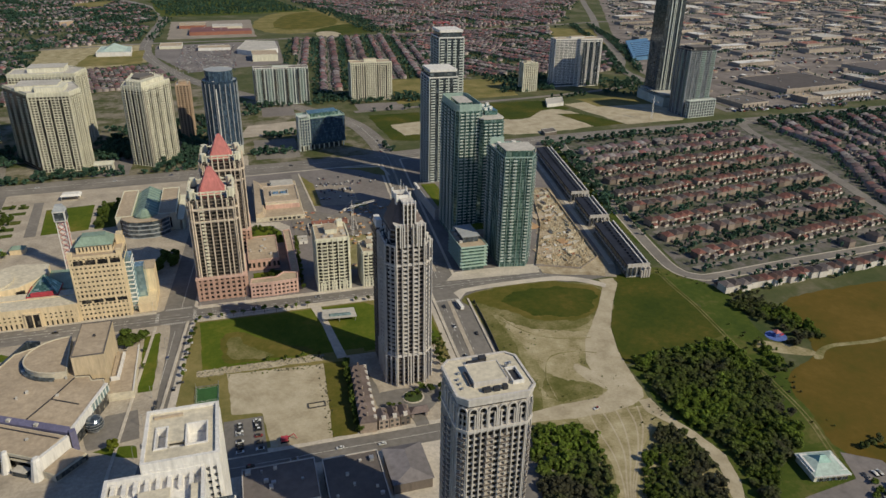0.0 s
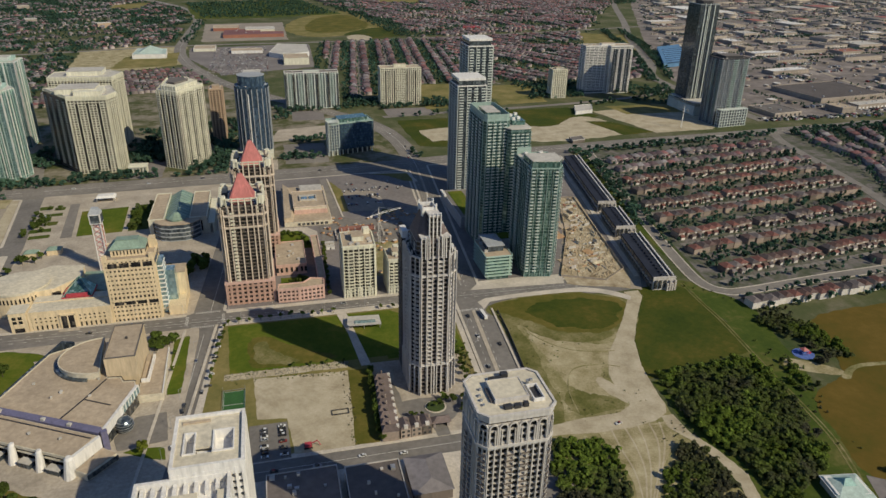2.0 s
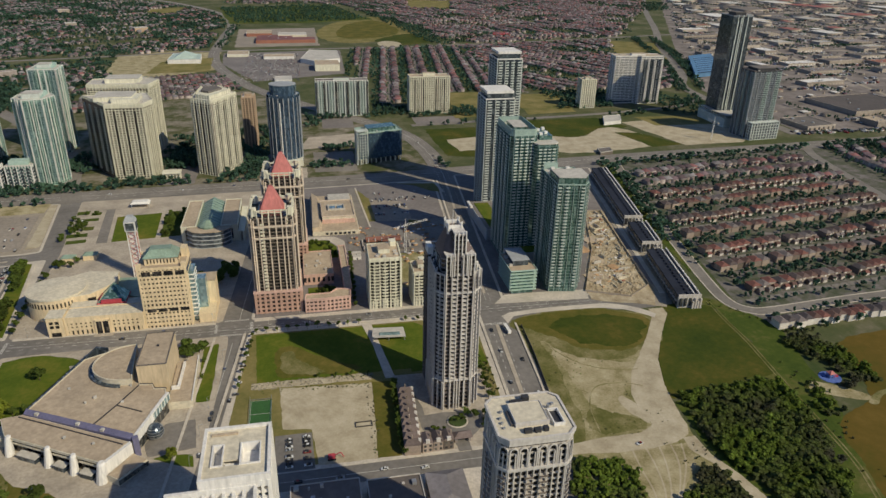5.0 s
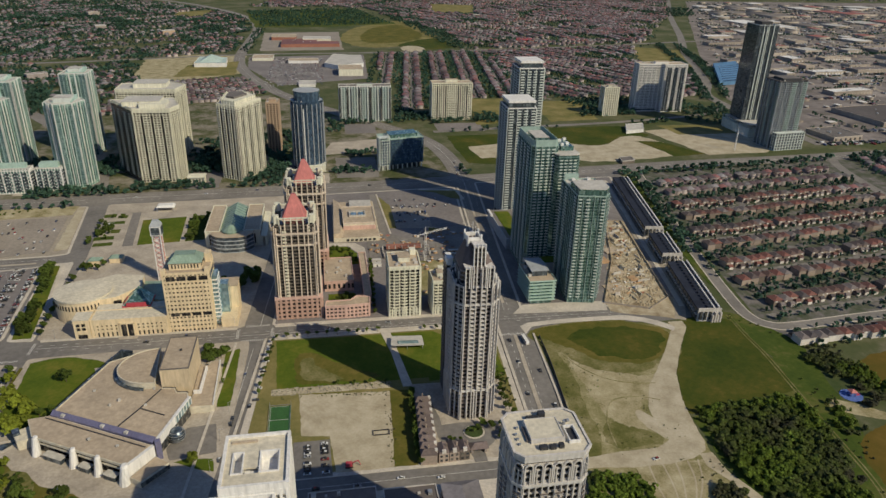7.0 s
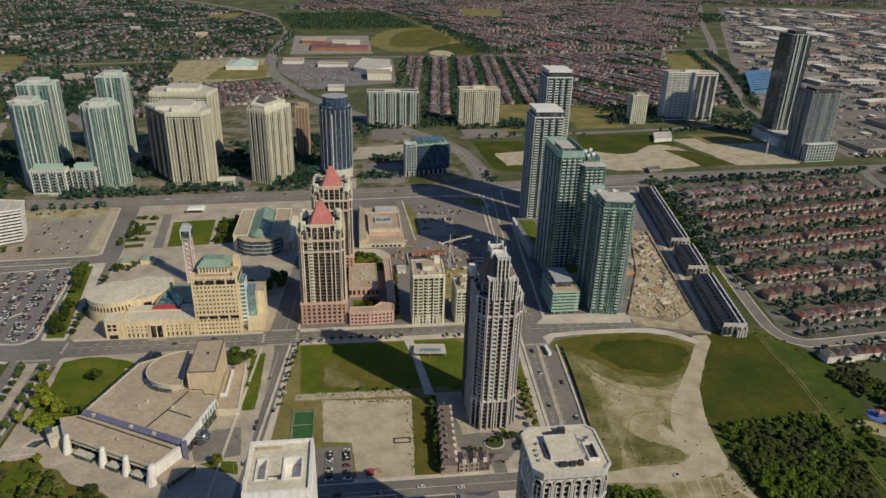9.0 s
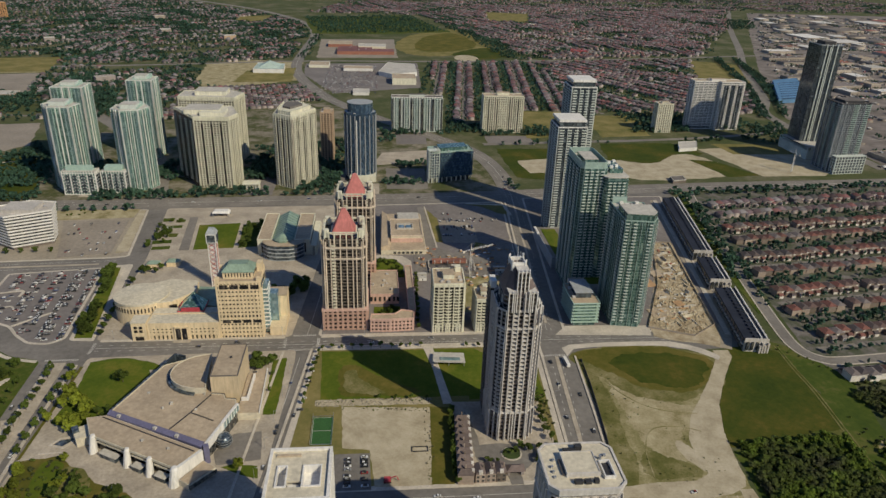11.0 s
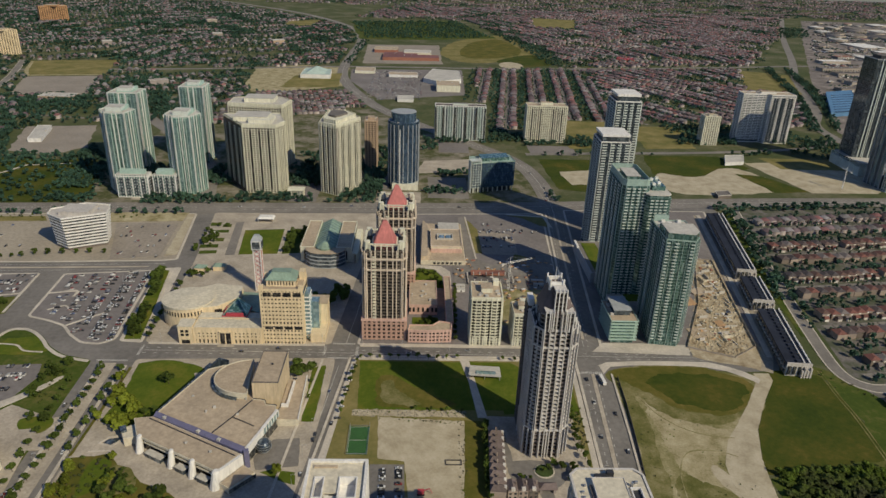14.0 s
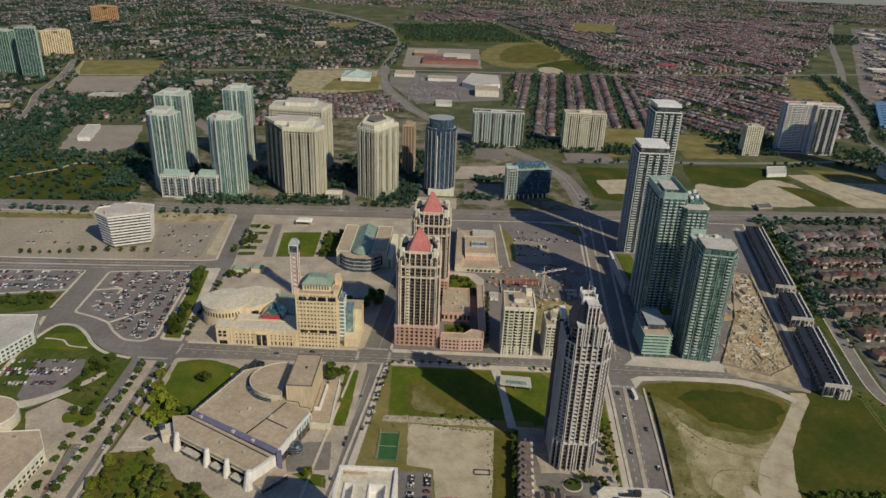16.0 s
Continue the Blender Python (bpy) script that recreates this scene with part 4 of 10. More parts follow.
patch("industry_ground", [(830, 560), (2600, 680), (3600, 3200), (1950, 3200), (1500, 2300), (1090, 1460), (960, 1150), (850, 900)], "yard", "paved yards of the industrial area", z=0.0085, amp=6)

# ---- towers: shared pieces ----
def edges_of(poly):
    n = len(poly)
    return [(Vector(poly[i]), Vector(poly[(i + 1) % n])) for i in range(n)]


def piers_on(b, poly, z0, z1, gap, wide, deep, ends=True, only=None):
    """Upright ribs spaced along the sides of an outline, standing proud of it."""
    for k, (p, q) in enumerate(edges_of(poly)):
        if only is not None and k not in only:
            continue
        d = q - p
        length = d.length
        if length < wide:
            continue
        d.normalize()
        ang = math.degrees(math.atan2(d.y, d.x))
        n = max(1, round(length / gap))
        for i in range(n + 1):
            if not ends and i in (0, n):
                continue
            s = min(max(length * i / n, wide / 2), length - wide / 2)
            c = p + d * s + Vector((d.y, -d.x)) * (deep / 2 - 0.1)
            b.turned(c.x, c.y, wide, deep, ang, z0, z1)
    return b


def slabs_on(b, poly, z0, z1, fh, thick, out):
    z = z0
    ring = inset(poly, -out)
    while z < z1 - 0.5:
        b.prism(ring, z, min(z + thick, z1))
        z += fh
    return b


def balconies_on(b, r, poly, z0, z1, fh, bays, deep=1.5, rail=1.0, only=None):
    """Balcony floors in b and their fronts in r; bays: (from, to) shares of a side's length."""
    for k, (p, q) in enumerate(edges_of(poly)):
        if only is not None and k not in only:
            continue
        d = q - p
        length = d.length
        d.normalize()
        o = Vector((d.y, -d.x))
        ang = math.degrees(math.atan2(d.y, d.x))
        for u0, u1 in bays:
            c = p + d * length * (u0 + u1) / 2
            w = length * (u1 - u0)
            z = z0
            while z < z1 - 1.5:
                a = c + o * (deep / 2 - 0.15)
                b.turned(a.x, a.y, w, deep + 0.3, ang, z, z + 0.25)
                e = c + o * (deep - 0.1)
                r.turned(e.x, e.y, w, 0.12, ang, z + 0.25, z + 0.25 + rail)
                z += fh
    return b


def window_bays(root, poly, z0, z1, fh, bays, mat="glass_dark", tall=1.9, proud=0.35, only=None, name="window_bay"):
    """Columns of dark recessed windows between the piers; tall=0: one glazed slot over the whole height."""
    b = Build()
    for k, (p, q) in enumerate(edges_of(poly)):
        if only is not None and k not in only:
            continue
        d = q - p
        length = d.length
        d.normalize()
        o = Vector((d.y, -d.x))
        ang = math.degrees(math.atan2(d.y, d.x))
        for u0, u1 in bays:
            c = p + d * length * (u0 + u1) / 2 + o * (proud / 2 - 0.1)
            w = length * (u1 - u0)
            if not tall:
                b.turned(c.x, c.y, w, proud + 0.2, ang, z0, z1)
                continue
            z = z0
            while z < z1 - fh:
                b.turned(c.x, c.y, w, proud + 0.2, ang, z, z + tall)
                z += fh
    return pieces(name, b, MAT[mat], root, "", tall == 0)


def flat_roof(root, poly, z, mat, lip="white", units=3, seed=1, house=None, rim=1.1):
    """Roof deck, parapet, plant room and small machines of a flat roof."""
    rnd = random.Random(seed)
    part("roof", Build().prism(inset(poly, 0.35), z - 0.2, z + 0.25), MAT[mat], root)
    part("parapet", Build().ring(inset(poly, -0.15), 0.5, z - 0.1, z + rim), MAT[lip], root)
    xs, ys = [p[0] for p in poly], [p[1] for p in poly]
    cx, cy, w, d = (min(xs) + max(xs)) / 2, (min(ys) + max(ys)) / 2, max(xs) - min(xs), max(ys) - min(ys)
    if house:
        share, height, hm = house
        hb = Build().box(cx - w * share / 2, cy - d * share / 2, z + 0.2, cx + w * share / 2, cy + d * share / 2, z + height)
        ph = part("plant_room", hb, MAT[hm], root)
        cap = Build().box(cx - w * share / 2 - 0.3, cy - d * share / 2 - 0.3, z + height, cx + w * share / 2 + 0.3, cy + d * share / 2 + 0.3, z + height + 0.4)
        part("plant_room_roof", cap, MAT[mat], ph)
    for _ in range(units):
        for _try in range(12):
            x, y = cx + rnd.uniform(-0.42, 0.42) * w, cy + rnd.uniform(-0.42, 0.42) * d
            if house and abs(x - cx) < w * house[0] / 2 + 1.5 and abs(y - cy) < d * house[0] / 2 + 1.5:
                continue
            if inside(x, y, inset(poly, 2.2)):
                s = rnd.uniform(1.2, 3.0)
                part("roof_unit", Build().turned(x, y, s, s * rnd.uniform(0.6, 1.4), 0, z + 0.2, z + rnd.uniform(1.0, 2.2)), MAT[rnd.choice(["steel", "grey_conc", "roof_pale"])], root)
                break


def tower(name, label, poly, height, wall, glass, fh=2.95, spandrel=1.1, out=0.25, gap=4.0, wide=1.2, deep=0.7, roof="roof_gravel", lip=None, base=0.0, bays=None, rail=None, bay_sides=None,
          house=(0.45, 4.5, None), units=5, seed=1, category="tower block", slab=None, top_band=0.0, near=False):
    xs, ys = [p[0] for p in poly], [p[1] for p in poly]
    root = thing(name, label, category, ((min(xs) + max(xs)) / 2, (min(ys) + max(ys)) / 2, base))
    part("glazing", Build().prism(inset(poly, 0.35), base, height - 0.3), MAT[glass], root)
    pieces("floor_band", slabs_on(Build(), poly, base, height, fh, spandrel, out - 0.25), MAT[slab or wall], root, "", near)
    if gap:
        pieces("pier", piers_on(Build(), poly, base, height, gap, wide, deep), MAT[wall], root, "", near)
    if top_band:
        part("top_band", Build().prism(inset(poly, -0.4), height - top_band, height - 0.05), MAT[wall], root)
    if bays:
        fb, rb = Build(), Build()
        balconies_on(fb, rb, poly, base + fh * 2, height - top_band, fh, bays, 1.5, 1.0, bay_sides)
        fl = pieces("balcony_floor", fb, MAT[wall], root, "", False)
        pieces("balcony_front", rb, MAT[rail or wall], fl, "", False)
    flat_roof(root, poly, height, roof, lip or wall, units, seed, house and (house[0], house[1], house[2] or wall))
    return root


# cream twin blocks
CREAM_BAYS = [(0.06, 0.16), (0.3, 0.42), (0.58, 0.7), (0.84, 0.94)]
CREAM_A = [(-203, 477), (-160, 476), (-152, 498), (-166, 540), (-240, 530)]
t = tower("apartment_tower", "cream concrete apartment tower with dark windows and a shaded flank", CREAM_A, 93, "cream", "glass_brown", gap=4.0, wide=0.85, deep=1.1, spandrel=0.8, roof="roof_pale", house=(0.5, 6, "cream_pale"), near=True, seed=3, top_band=4, bays=CREAM_BAYS, rail="cream_pale")
window_bays(t, CREAM_A, 6, 88, 2.95, [(0.18, 0.27), (0.45, 0.55), (0.73, 0.81)], "glass_brown", 1.8, 0.3)
# dark sheet and bands added over the cream flank, standing for its deep shade
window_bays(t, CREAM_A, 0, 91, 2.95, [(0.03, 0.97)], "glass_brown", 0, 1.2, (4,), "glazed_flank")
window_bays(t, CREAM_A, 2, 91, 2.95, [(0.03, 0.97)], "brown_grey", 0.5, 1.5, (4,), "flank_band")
part("crown", Build().prism([(-196, 482), (-166, 482), (-166, 512), (-202, 512)], 93, 98), MAT["cream_pale"], t)
CREAM_B = [(-250, 592), (-172, 586), (-164, 622), (-190, 645), (-250, 630)]
tower("apartment_tower", "cream concrete apartment tower behind its twin", CREAM_B, 94, "cream", "glass_brown", gap=4.0, wide=0.85, deep=1.1, spandrel=0.8, roof="roof_pale", house=(0.5, 6, "cream_pale"), seed=4, top_band=4, bays=CREAM_BAYS, rail="cream_pale")
window_bays(bpy.data.objects["apartment_tower.001"], CREAM_B, 6, 88, 2.95, [(0.18, 0.27), (0.45, 0.55), (0.73, 0.81)], "glass_brown", 1.8, 0.3)
CREAM_C = [(-105, 486), (-81, 470), (-54, 517), (-76, 545), (-102, 540)]
t = tower("apartment_tower", "cream apartment tower with an angled front and pale crown", CREAM_C, 96, "cream", "glass_brown", gap=4.0, wide=0.85, deep=1.1, spandrel=0.8, roof="roof_pale", house=None, near=True, seed=5, top_band=3, bays=CREAM_BAYS, rail="cream_pale")
window_bays(t, CREAM_C, 6, 90, 2.95, [(0.18, 0.27), (0.45, 0.55), (0.73, 0.81)], "glass_brown", 1.8, 0.3)
# brown-grey strips stand in for the shade of the corner slots
window_bays(t, CREAM_C, 3, 92, 2.95, [(0.0, 0.05), (0.95, 1.0)], "brown_grey", 0, 0.7, (0, 1), "shade_slot")
part("crown_frame", piers_on(Build(), [(-99, 488), (-82, 476), (-60, 516), (-76, 536), (-97, 532)], 95, 102.4, 4.0, 1.0, 0.6), MAT["cream_pale"], t)["kind"] = "stuff"
part("crown", Build().prism([(-99, 488), (-82, 476), (-60, 516), (-76, 536), (-97, 532)], 96, 101), MAT["cream_pale"], t)
part("crown_roof", Build().prism([(-94, 500), (-84, 492), (-70, 514), (-78, 528), (-93, 525)], 101, 103.5), MAT["roof_dark"], t)
tower("apartment_tower", "tan brick apartment tower behind the cream ones", span(-54, -36, 596, 620), 72, "tan_brick", "glass_brown", gap=4.5, wide=1.6, spandrel=1.3, seed=6, house=(0.5, 4, None))
# blocks further back
white_slab = tower("apartment_slab", "white apartment slab with dark vertical window bays", span(54, 141, 768, 788), 59, "slab_pale", "glass_slate", gap=4.3, wide=1.6, spandrel=1.0, roof="roof_dark", lip="white", bays=[(0.06, 0.14), (0.25, 0.33), (0.44, 0.52), (0.63, 0.71), (0.84, 0.92)],
      bay_sides=(0,), rail="slab_teal", house=(0.3, 4, None), seed=7)
window_bays(white_slab, span(54, 141, 768, 788), 2, 57, 2.95, [(0.0, 0.018), (0.14, 0.175), (0.375, 0.405), (0.585, 0.62), (0.795, 0.825), (0.98, 1.0)], "glass_dark", 0, 1.6, (0,), "dark_slot")
window_bays(white_slab, span(54, 141, 768, 788), 3, 57, 2.95, [(0.03, 0.055), (0.2, 0.235), (0.27, 0.35), (0.43, 0.46), (0.5, 0.56), (0.65, 0.68), (0.72, 0.77), (0.85, 0.9), (0.93, 0.96)], "glass_slate", 1.8, 0.5, (0,))
cream_slab = tower("apartment_slab", "cream apartment slab on dry ground", span(212, 282, 768, 792), 63, "cream_pale", "glass_brown", gap=3.6, wide=1.2, spandrel=1.2, house=(0.3, 5, None), seed=8, bays=[(0.4, 0.6)], bay_sides=(0,))
window_bays(cream_slab, span(212, 282, 768, 792), 3, 60, 2.95, [(0.1, 0.15), (0.19, 0.23), (0.33, 0.38), (0.62, 0.67), (0.77, 0.81), (0.85, 0.9)], "glass_brown", 1.9, 0.5, (0,))
window_bays(cream_slab, span(212, 282, 768, 792), 3, 60, 2.95, [(0.28, 0.3), (0.7, 0.72)], "brown_grey", 0, 1.0, (0,), "dark_slot")
grey_slab = tower("apartment_slab", "grey and white apartment slab with long balconies", [(602, 806), (646, 806), (650, 799), (694, 799), (694, 826), (602, 828)], 87, "white", "glass_slate", gap=9, wide=0.8, spandrel=1.4, seed=9, bays=[(0.02, 0.98)], bay_sides=(0, 2), house=(0.3, 4, None))
window_bays(grey_slab, [(602, 806), (646, 806), (650, 799), (694, 799), (694, 826), (602, 828)], 3, 84, 2.95, [(0.04, 0.96)], "glass_slate", 1.3, 1.1, (0,))
window_bays(grey_slab, [(602, 806), (646, 806), (650, 799), (694, 799), (694, 826), (602, 828)], 3, 84, 2.95, [(0.1, 0.3), (0.4, 0.6), (0.7, 0.9)], "glass_slate", 1.3, 1.6, (2,))
tower("apartment_slab", "small brown and white apartment block", span(528, 556, 776, 796), 51, "cream_pale", "glass_brown", gap=4, wide=1.6, seed=10, house=(0.4, 3, None))

# round blue tower
BLUE = disc(5, 522, 21, 19, 20)
blue = tower("office_tower", "rounded dark blue glass tower with a drum top", BLUE, 92, "glass_blue", "glass_blue", fh=3.4, spandrel=0.4, gap=3.2, wide=0.35, deep=0.5, house=None, lip="glass_blue", roof="slab_slate", slab="glass_slate", seed=11)
pieces("mullion", piers_on(Build(), BLUE, 4, 90, 6.4, 0.4, 1.0), MAT["slab_slate"], blue, "", False)
part("drum", Build().prism(disc(5, 522, 17, 15.5, 24), 92, 105), MAT["glass_blue"], blue)
part("drum_roof", Build().prism(disc(5, 522, 17.3, 15.8, 24), 105, 105.6), MAT["slab_slate"], blue)
part("fin", Build().box(-0.2, 501.8, 0, 1.0, 503.6, 84), MAT["white"], blue)
part("podium", Build().box(-10, 499, 0, 26, 540, 8), MAT["cream_pale"], blue)

# dark low office with a colonnade
DARK = [(101, 494), (160, 510), (155, 540), (97, 526)]
d_off = tower("office_block", "dark blue-green glass office with a colonnade", DARK, 42, "glass_blue", "glass_blue", fh=3.8, spandrel=0.5, gap=4, wide=0.3, deep=0.3, house=None, roof="slab_teal", lip="slab_teal", slab="glass_teal", base=7, seed=12)
part("roof_stage", Build().prism([(112, 504), (152, 514), (149, 534), (110, 524)], 42, 47), MAT["glass_teal"], d_off)
part("corner_frame", piers_on(slabs_on(Build(), [(98, 493), (112, 497), (110, 508), (96, 504)], 7, 46, 3.8, 0.5, 0.5), [(98, 493), (112, 497), (110, 508), (96, 504)], 0, 47, 4, 0.5, 0.9), MAT["slab_pale"], d_off)
for i in range(9):
    x = 103 + i * 6.8
    part("column", Build().prism(disc(x, 496 + i * 1.85, 0.8, None, 8), 0, 7), MAT["cream_pale"], d_off)
part("ground_floor", Build().prism(inset(DARK, 4), 0, 7), MAT["glass_dark"], d_off)


# pale green glass pairs
def green_glass(label, poly, height, seed, low=None):
    t = tower("condo_tower", label, poly, height, "slab_green", "glass_green", fh=2.9, spandrel=0.5, out=0.35, gap=4.6, wide=0.8, deep=0.7, roof="roof_pale", lip="slab_pale", bays=[(0.03, 0.24), (0.76, 0.97)],
              rail="glass_sky", house=(0.45, 6, "slab_pale"), seed=seed)
    window_bays(t, poly, 4, height - 6, 2.9, [(0.26, 0.35), (0.43, 0.54), (0.65, 0.74)], "glass_teal", 2.2, 0.35)
    window_bays(t, poly, 2, height + 0.8, 2.9, [(0.0, 0.02), (0.365, 0.395), (0.59, 0.62), (0.98, 1.0)], "white", 0, 1.1, None, "rib")
    cx, cy = sum(q[0] for q in poly) / len(poly), sum(q[1] for q in poly) / len(poly)
    back = max(q[1] for q in poly)
    k0 = Build().prism([(cx - 11, cy - 8), (cx + 11, cy - 8), (cx + 11, back - 2), (cx - 11, back - 2)], height + 0.2, height + 5)
    k0.v[4:6] = [(x, y, height + 1.5) for x, y, z in k0.v[4:6]]
    part("sloped_crown", k0, MAT["slab_green"], t)
    if low:
        part("podium", Build().prism(inset(low[0], 0.3), 0, low[1]), MAT["glass_green"], t)
        part("podium_frame", piers_on(slabs_on(Build(), low[0], 0, low[1], 4.0, 1.0, 0.2), low[0], 0, low[1] + 1, 3.2, 0.8, 0.6), MAT["white"], t)
        part("podium_roof", Build().prism(low[0], low[1], low[1] + 0.8), MAT["roof_pale"], t)
        window_bays(t, low[0], 3, low[1], 4.0, [(0.08, 0.22), (0.3, 0.44), (0.55, 0.69), (0.78, 0.92)], "glass_slate", 2.6, 0.9, None, "podium_window")
        up = inset(low[0], 4)
        part("podium_step", Build().prism(up, low[1], low[1] + 6), MAT["slab_green"], t)
    return t


green_glass("pale green glass condo tower with a white podium", [(-384, 482), (-370, 463), (-346, 463), (-341, 486), (-356, 498), (-378, 497)], 106, 21, (span(-362, -322, 448, 462.5), 30))
green_glass("tall pale green glass tower with a white penthouse", span(-406, -366, 562, 596), 110, 22)
green_glass("pale green glass condo tower beside the street", [(-300, 474), (-286, 462), (-266, 466), (-258, 486), (-266, 500), (-300, 496)], 103, 23, (span(-318, -289, 454, 473), 28))
green_glass("tall pale green glass tower with white piers", span(-322, -288, 606, 640), 112, 24)

# striped office with a slanted plan
OFFICE = [(-348.5, 274), (-309.5, 294), (-315, 319), (-343, 323), (-372, 303), (-369, 288)]
off = thing("office_block", "white and grey striped office with an angular plan", "office building", (-342, 299, 0))
part("glazing", Build().prism(inset(OFFICE, 4.4), 3, 38, inset(OFFICE, 0.9)), MAT["glass_dark"], off)
for i in range(10):
    part("floor_band", Build().prism(inset(OFFICE, 3.6 - i * 0.36), 3.4 + i * 3.5, 4.9 + i * 3.5), MAT["white"], off)
part("ground_floor", Build().prism(inset(OFFICE, 5), 0, 4), MAT["brown_grey"], off)
flat_roof(off, OFFICE, 38, "grey_conc", "white", 8, 31, (0.5, 4, "grey_conc"), 1.6)

# dark towers with white caps
for label, x0, x1, y0, y1, hh, sd in (("slate glass condo tower with a white cap and balconies", 221, 253, 306, 340, 127, 41), ("taller slate glass condo tower with a white cap behind its twin", 246, 275, 357, 390, 160, 42)):
    P = span(x0, x1, y0, y1)
    t = tower("condo_tower", label, P, hh, "slab_pale", "glass_slate", fh=2.95, spandrel=0.35, out=0.35, gap=11, wide=0.6, deep=0.6, slab="glass_slate", bays=[(0.05, 0.2), (0.32, 0.46), (0.56, 0.7), (0.82, 0.96)], rail="slab_pale", roof="roof_pale",
              lip="white", house=None, seed=sd)
    part("plant_screen", Build().prism(span(x0 + 2, x1 - 2, y0 + 2, y1 - 2), hh, hh + 6), MAT["glass_slate"], t)
    part("cap", Build().prism(span(x0 + 1, x1 - 1, y0 + 1, y1 - 1), hh + 6, hh + 8.5), MAT["white"], t)

# teal glass pair with the podium
TEAL_B1, TEAL_B2 = cut_span(209, 234, 172, 222, 3), cut_span(230, 253, 166, 212, 3)
b1 = tower("condo_tower", "tall teal glass condo tower with balconies", TEAL_B1, 124, "slab_teal", "glass_teal", fh=2.95, spandrel=0.5, out=0.35, gap=5.5, wide=0.4, deep=0.5, bays=[(0.04, 0.2), (0.3, 0.44), (0.56, 0.7), (0.8, 0.96)], rail="slab_pale",
           roof="roof_pale", lip="slab_teal", house=(0.5, 5, "glass_teal"), slab="slab_deep", near=True, seed=43, bay_sides=(0, 2, 4, 6))
part("east_wing", Build().prism(inset(TEAL_B2, 0.35), 0, 117), MAT["glass_teal"], b1)
pieces("wing_floor_band", slabs_on(Build(), TEAL_B2, 0, 117, 2.95, 0.5, 0.1), MAT["slab_deep"], b1)
fb, rb = Build(), Build()
balconies_on(fb, rb, TEAL_B2, 6, 116, 2.95, [(0.04, 0.2), (0.3, 0.45), (0.55, 0.7), (0.8, 0.96)], 1.5, 1.0, (0, 2, 4, 6))
pieces("wing_balcony", fb, MAT["slab_teal"], b1, "", False)
pieces("wing_balcony_front", rb, MAT["slab_pale"], b1, "", False)
part("east_wing_roof", Build().prism(TEAL_B2, 117, 118), MAT["roof_pale"], b1)
part("east_wing_stage", Build().box(238, 178, 118, 250, 204, 122), MAT["glass_teal"], b1)
for x, y in ((240, 182), (246, 186), (242, 196), (248, 200)):
    part("roof_unit", Build().box(x - 1.4, y - 1.4, 122, x + 1.4, y + 1.4, 124), MAT["white"], b1)
part("frame_top", Build().ring(inset(TEAL_B1, 0.5), 0.6, 125, 130), MAT["slab_teal"], b1)

TEAL_C = [(231, 106), (254, 102), (260, 110), (261, 148), (232, 150)]
c1 = tower("condo_tower", "teal glass condo tower with a sloped glass crown", TEAL_C, 100, "slab_teal", "glass_teal", fh=2.95, spandrel=0.45, out=0.35, gap=4.6, wide=0.4, deep=0.5, bays=[(0.02, 0.14), (0.3, 0.44), (0.86, 0.98)],
           slab="slab_deep", rail="slab_pale", roof="roof_pale", lip="slab_teal", house=None, near=True, seed=44)
part("crown", Build().prism(inset([(231, 106), (254, 102), (260, 110), (260.5, 128), (231.5, 130)], 0.6), 100, 106), MAT["glass_teal"], c1)
part("crown_roof", Build().prism(inset([(231, 106), (254, 102), (260, 110), (260.5, 128), (231.5, 130)], 1.0), 106, 106.5), MAT["roof_pale"], c1)
part("roof_fin", Build().box(233, 148, 100, 246, 149.2, 106), MAT["slab_teal"], c1)
for x, y in ((236, 136), (244, 140), (252, 138), (240, 145), (254, 145)):
    part("roof_unit", Build().box(x - 1.6, y - 1.4, 100, x + 1.6, y + 1.4, 102.6), MAT["white"], c1)

POD = span(195, 219, 105, 143)
pod = thing("podium_block", "eight-storey stepped white and teal podium block", "low-rise block", (207, 124, 0))
part("glazing", Build().prism(inset(POD, 2.2), 0, 21.5), MAT["glass_teal"], pod)
pieces("floor_band", slabs_on(Build(), POD, 4, 23, 3.1, 0.45, 0.3), MAT["slab_green"], pod)
flat_roof(pod, POD, 22.5, "roof_gravel", "slab_green", 4, 45, None, 1.0)
part("penthouse", Build().box(200, 116, 22.6, 214, 140, 28), MAT["glass_slate"], pod)
part("penthouse_roof", Build().box(199, 115, 28, 215, 141, 28.6), MAT["slab_slate"], pod)
pl = thing("podium_garden", "low podium with a green roof between the glass towers", "podium", (232, 160, 0))
part("wall", Build().prism(span(206, 262, 150.5, 165), 0, 18), MAT["slab_slate"], pl)
part("green_roof", Build().prism(span(221, 261, 151, 164.5), 18, 18.5), MAT["lawn"], pl)
part("terrace", Build().prism(span(206.5, 220, 151, 164.5), 18, 18.3), MAT["paving"], pl)
pl2 = thing("podium_terrace", "long podium with a paved terrace roof", "podium", (215, 262, 0))
part("wall", Build().prism(span(205, 250, 223, 305), 0, 12), MAT["slab_slate"], pl2)
# terrace colour darkened for the shade that the towers throw
part("terrace", Build().prism(span(206, 249, 224, 304), 12, 12.3), MAT["old_asphalt"], pl2)
part("roof_garden", Build().prism(span(210, 226, 230, 298), 12.3, 12.7), MAT["lawn"], pl2)
part("canopy_wall", Build().box(203, 285, 12, 205.5, 303, 14), MAT["white"], pl2)

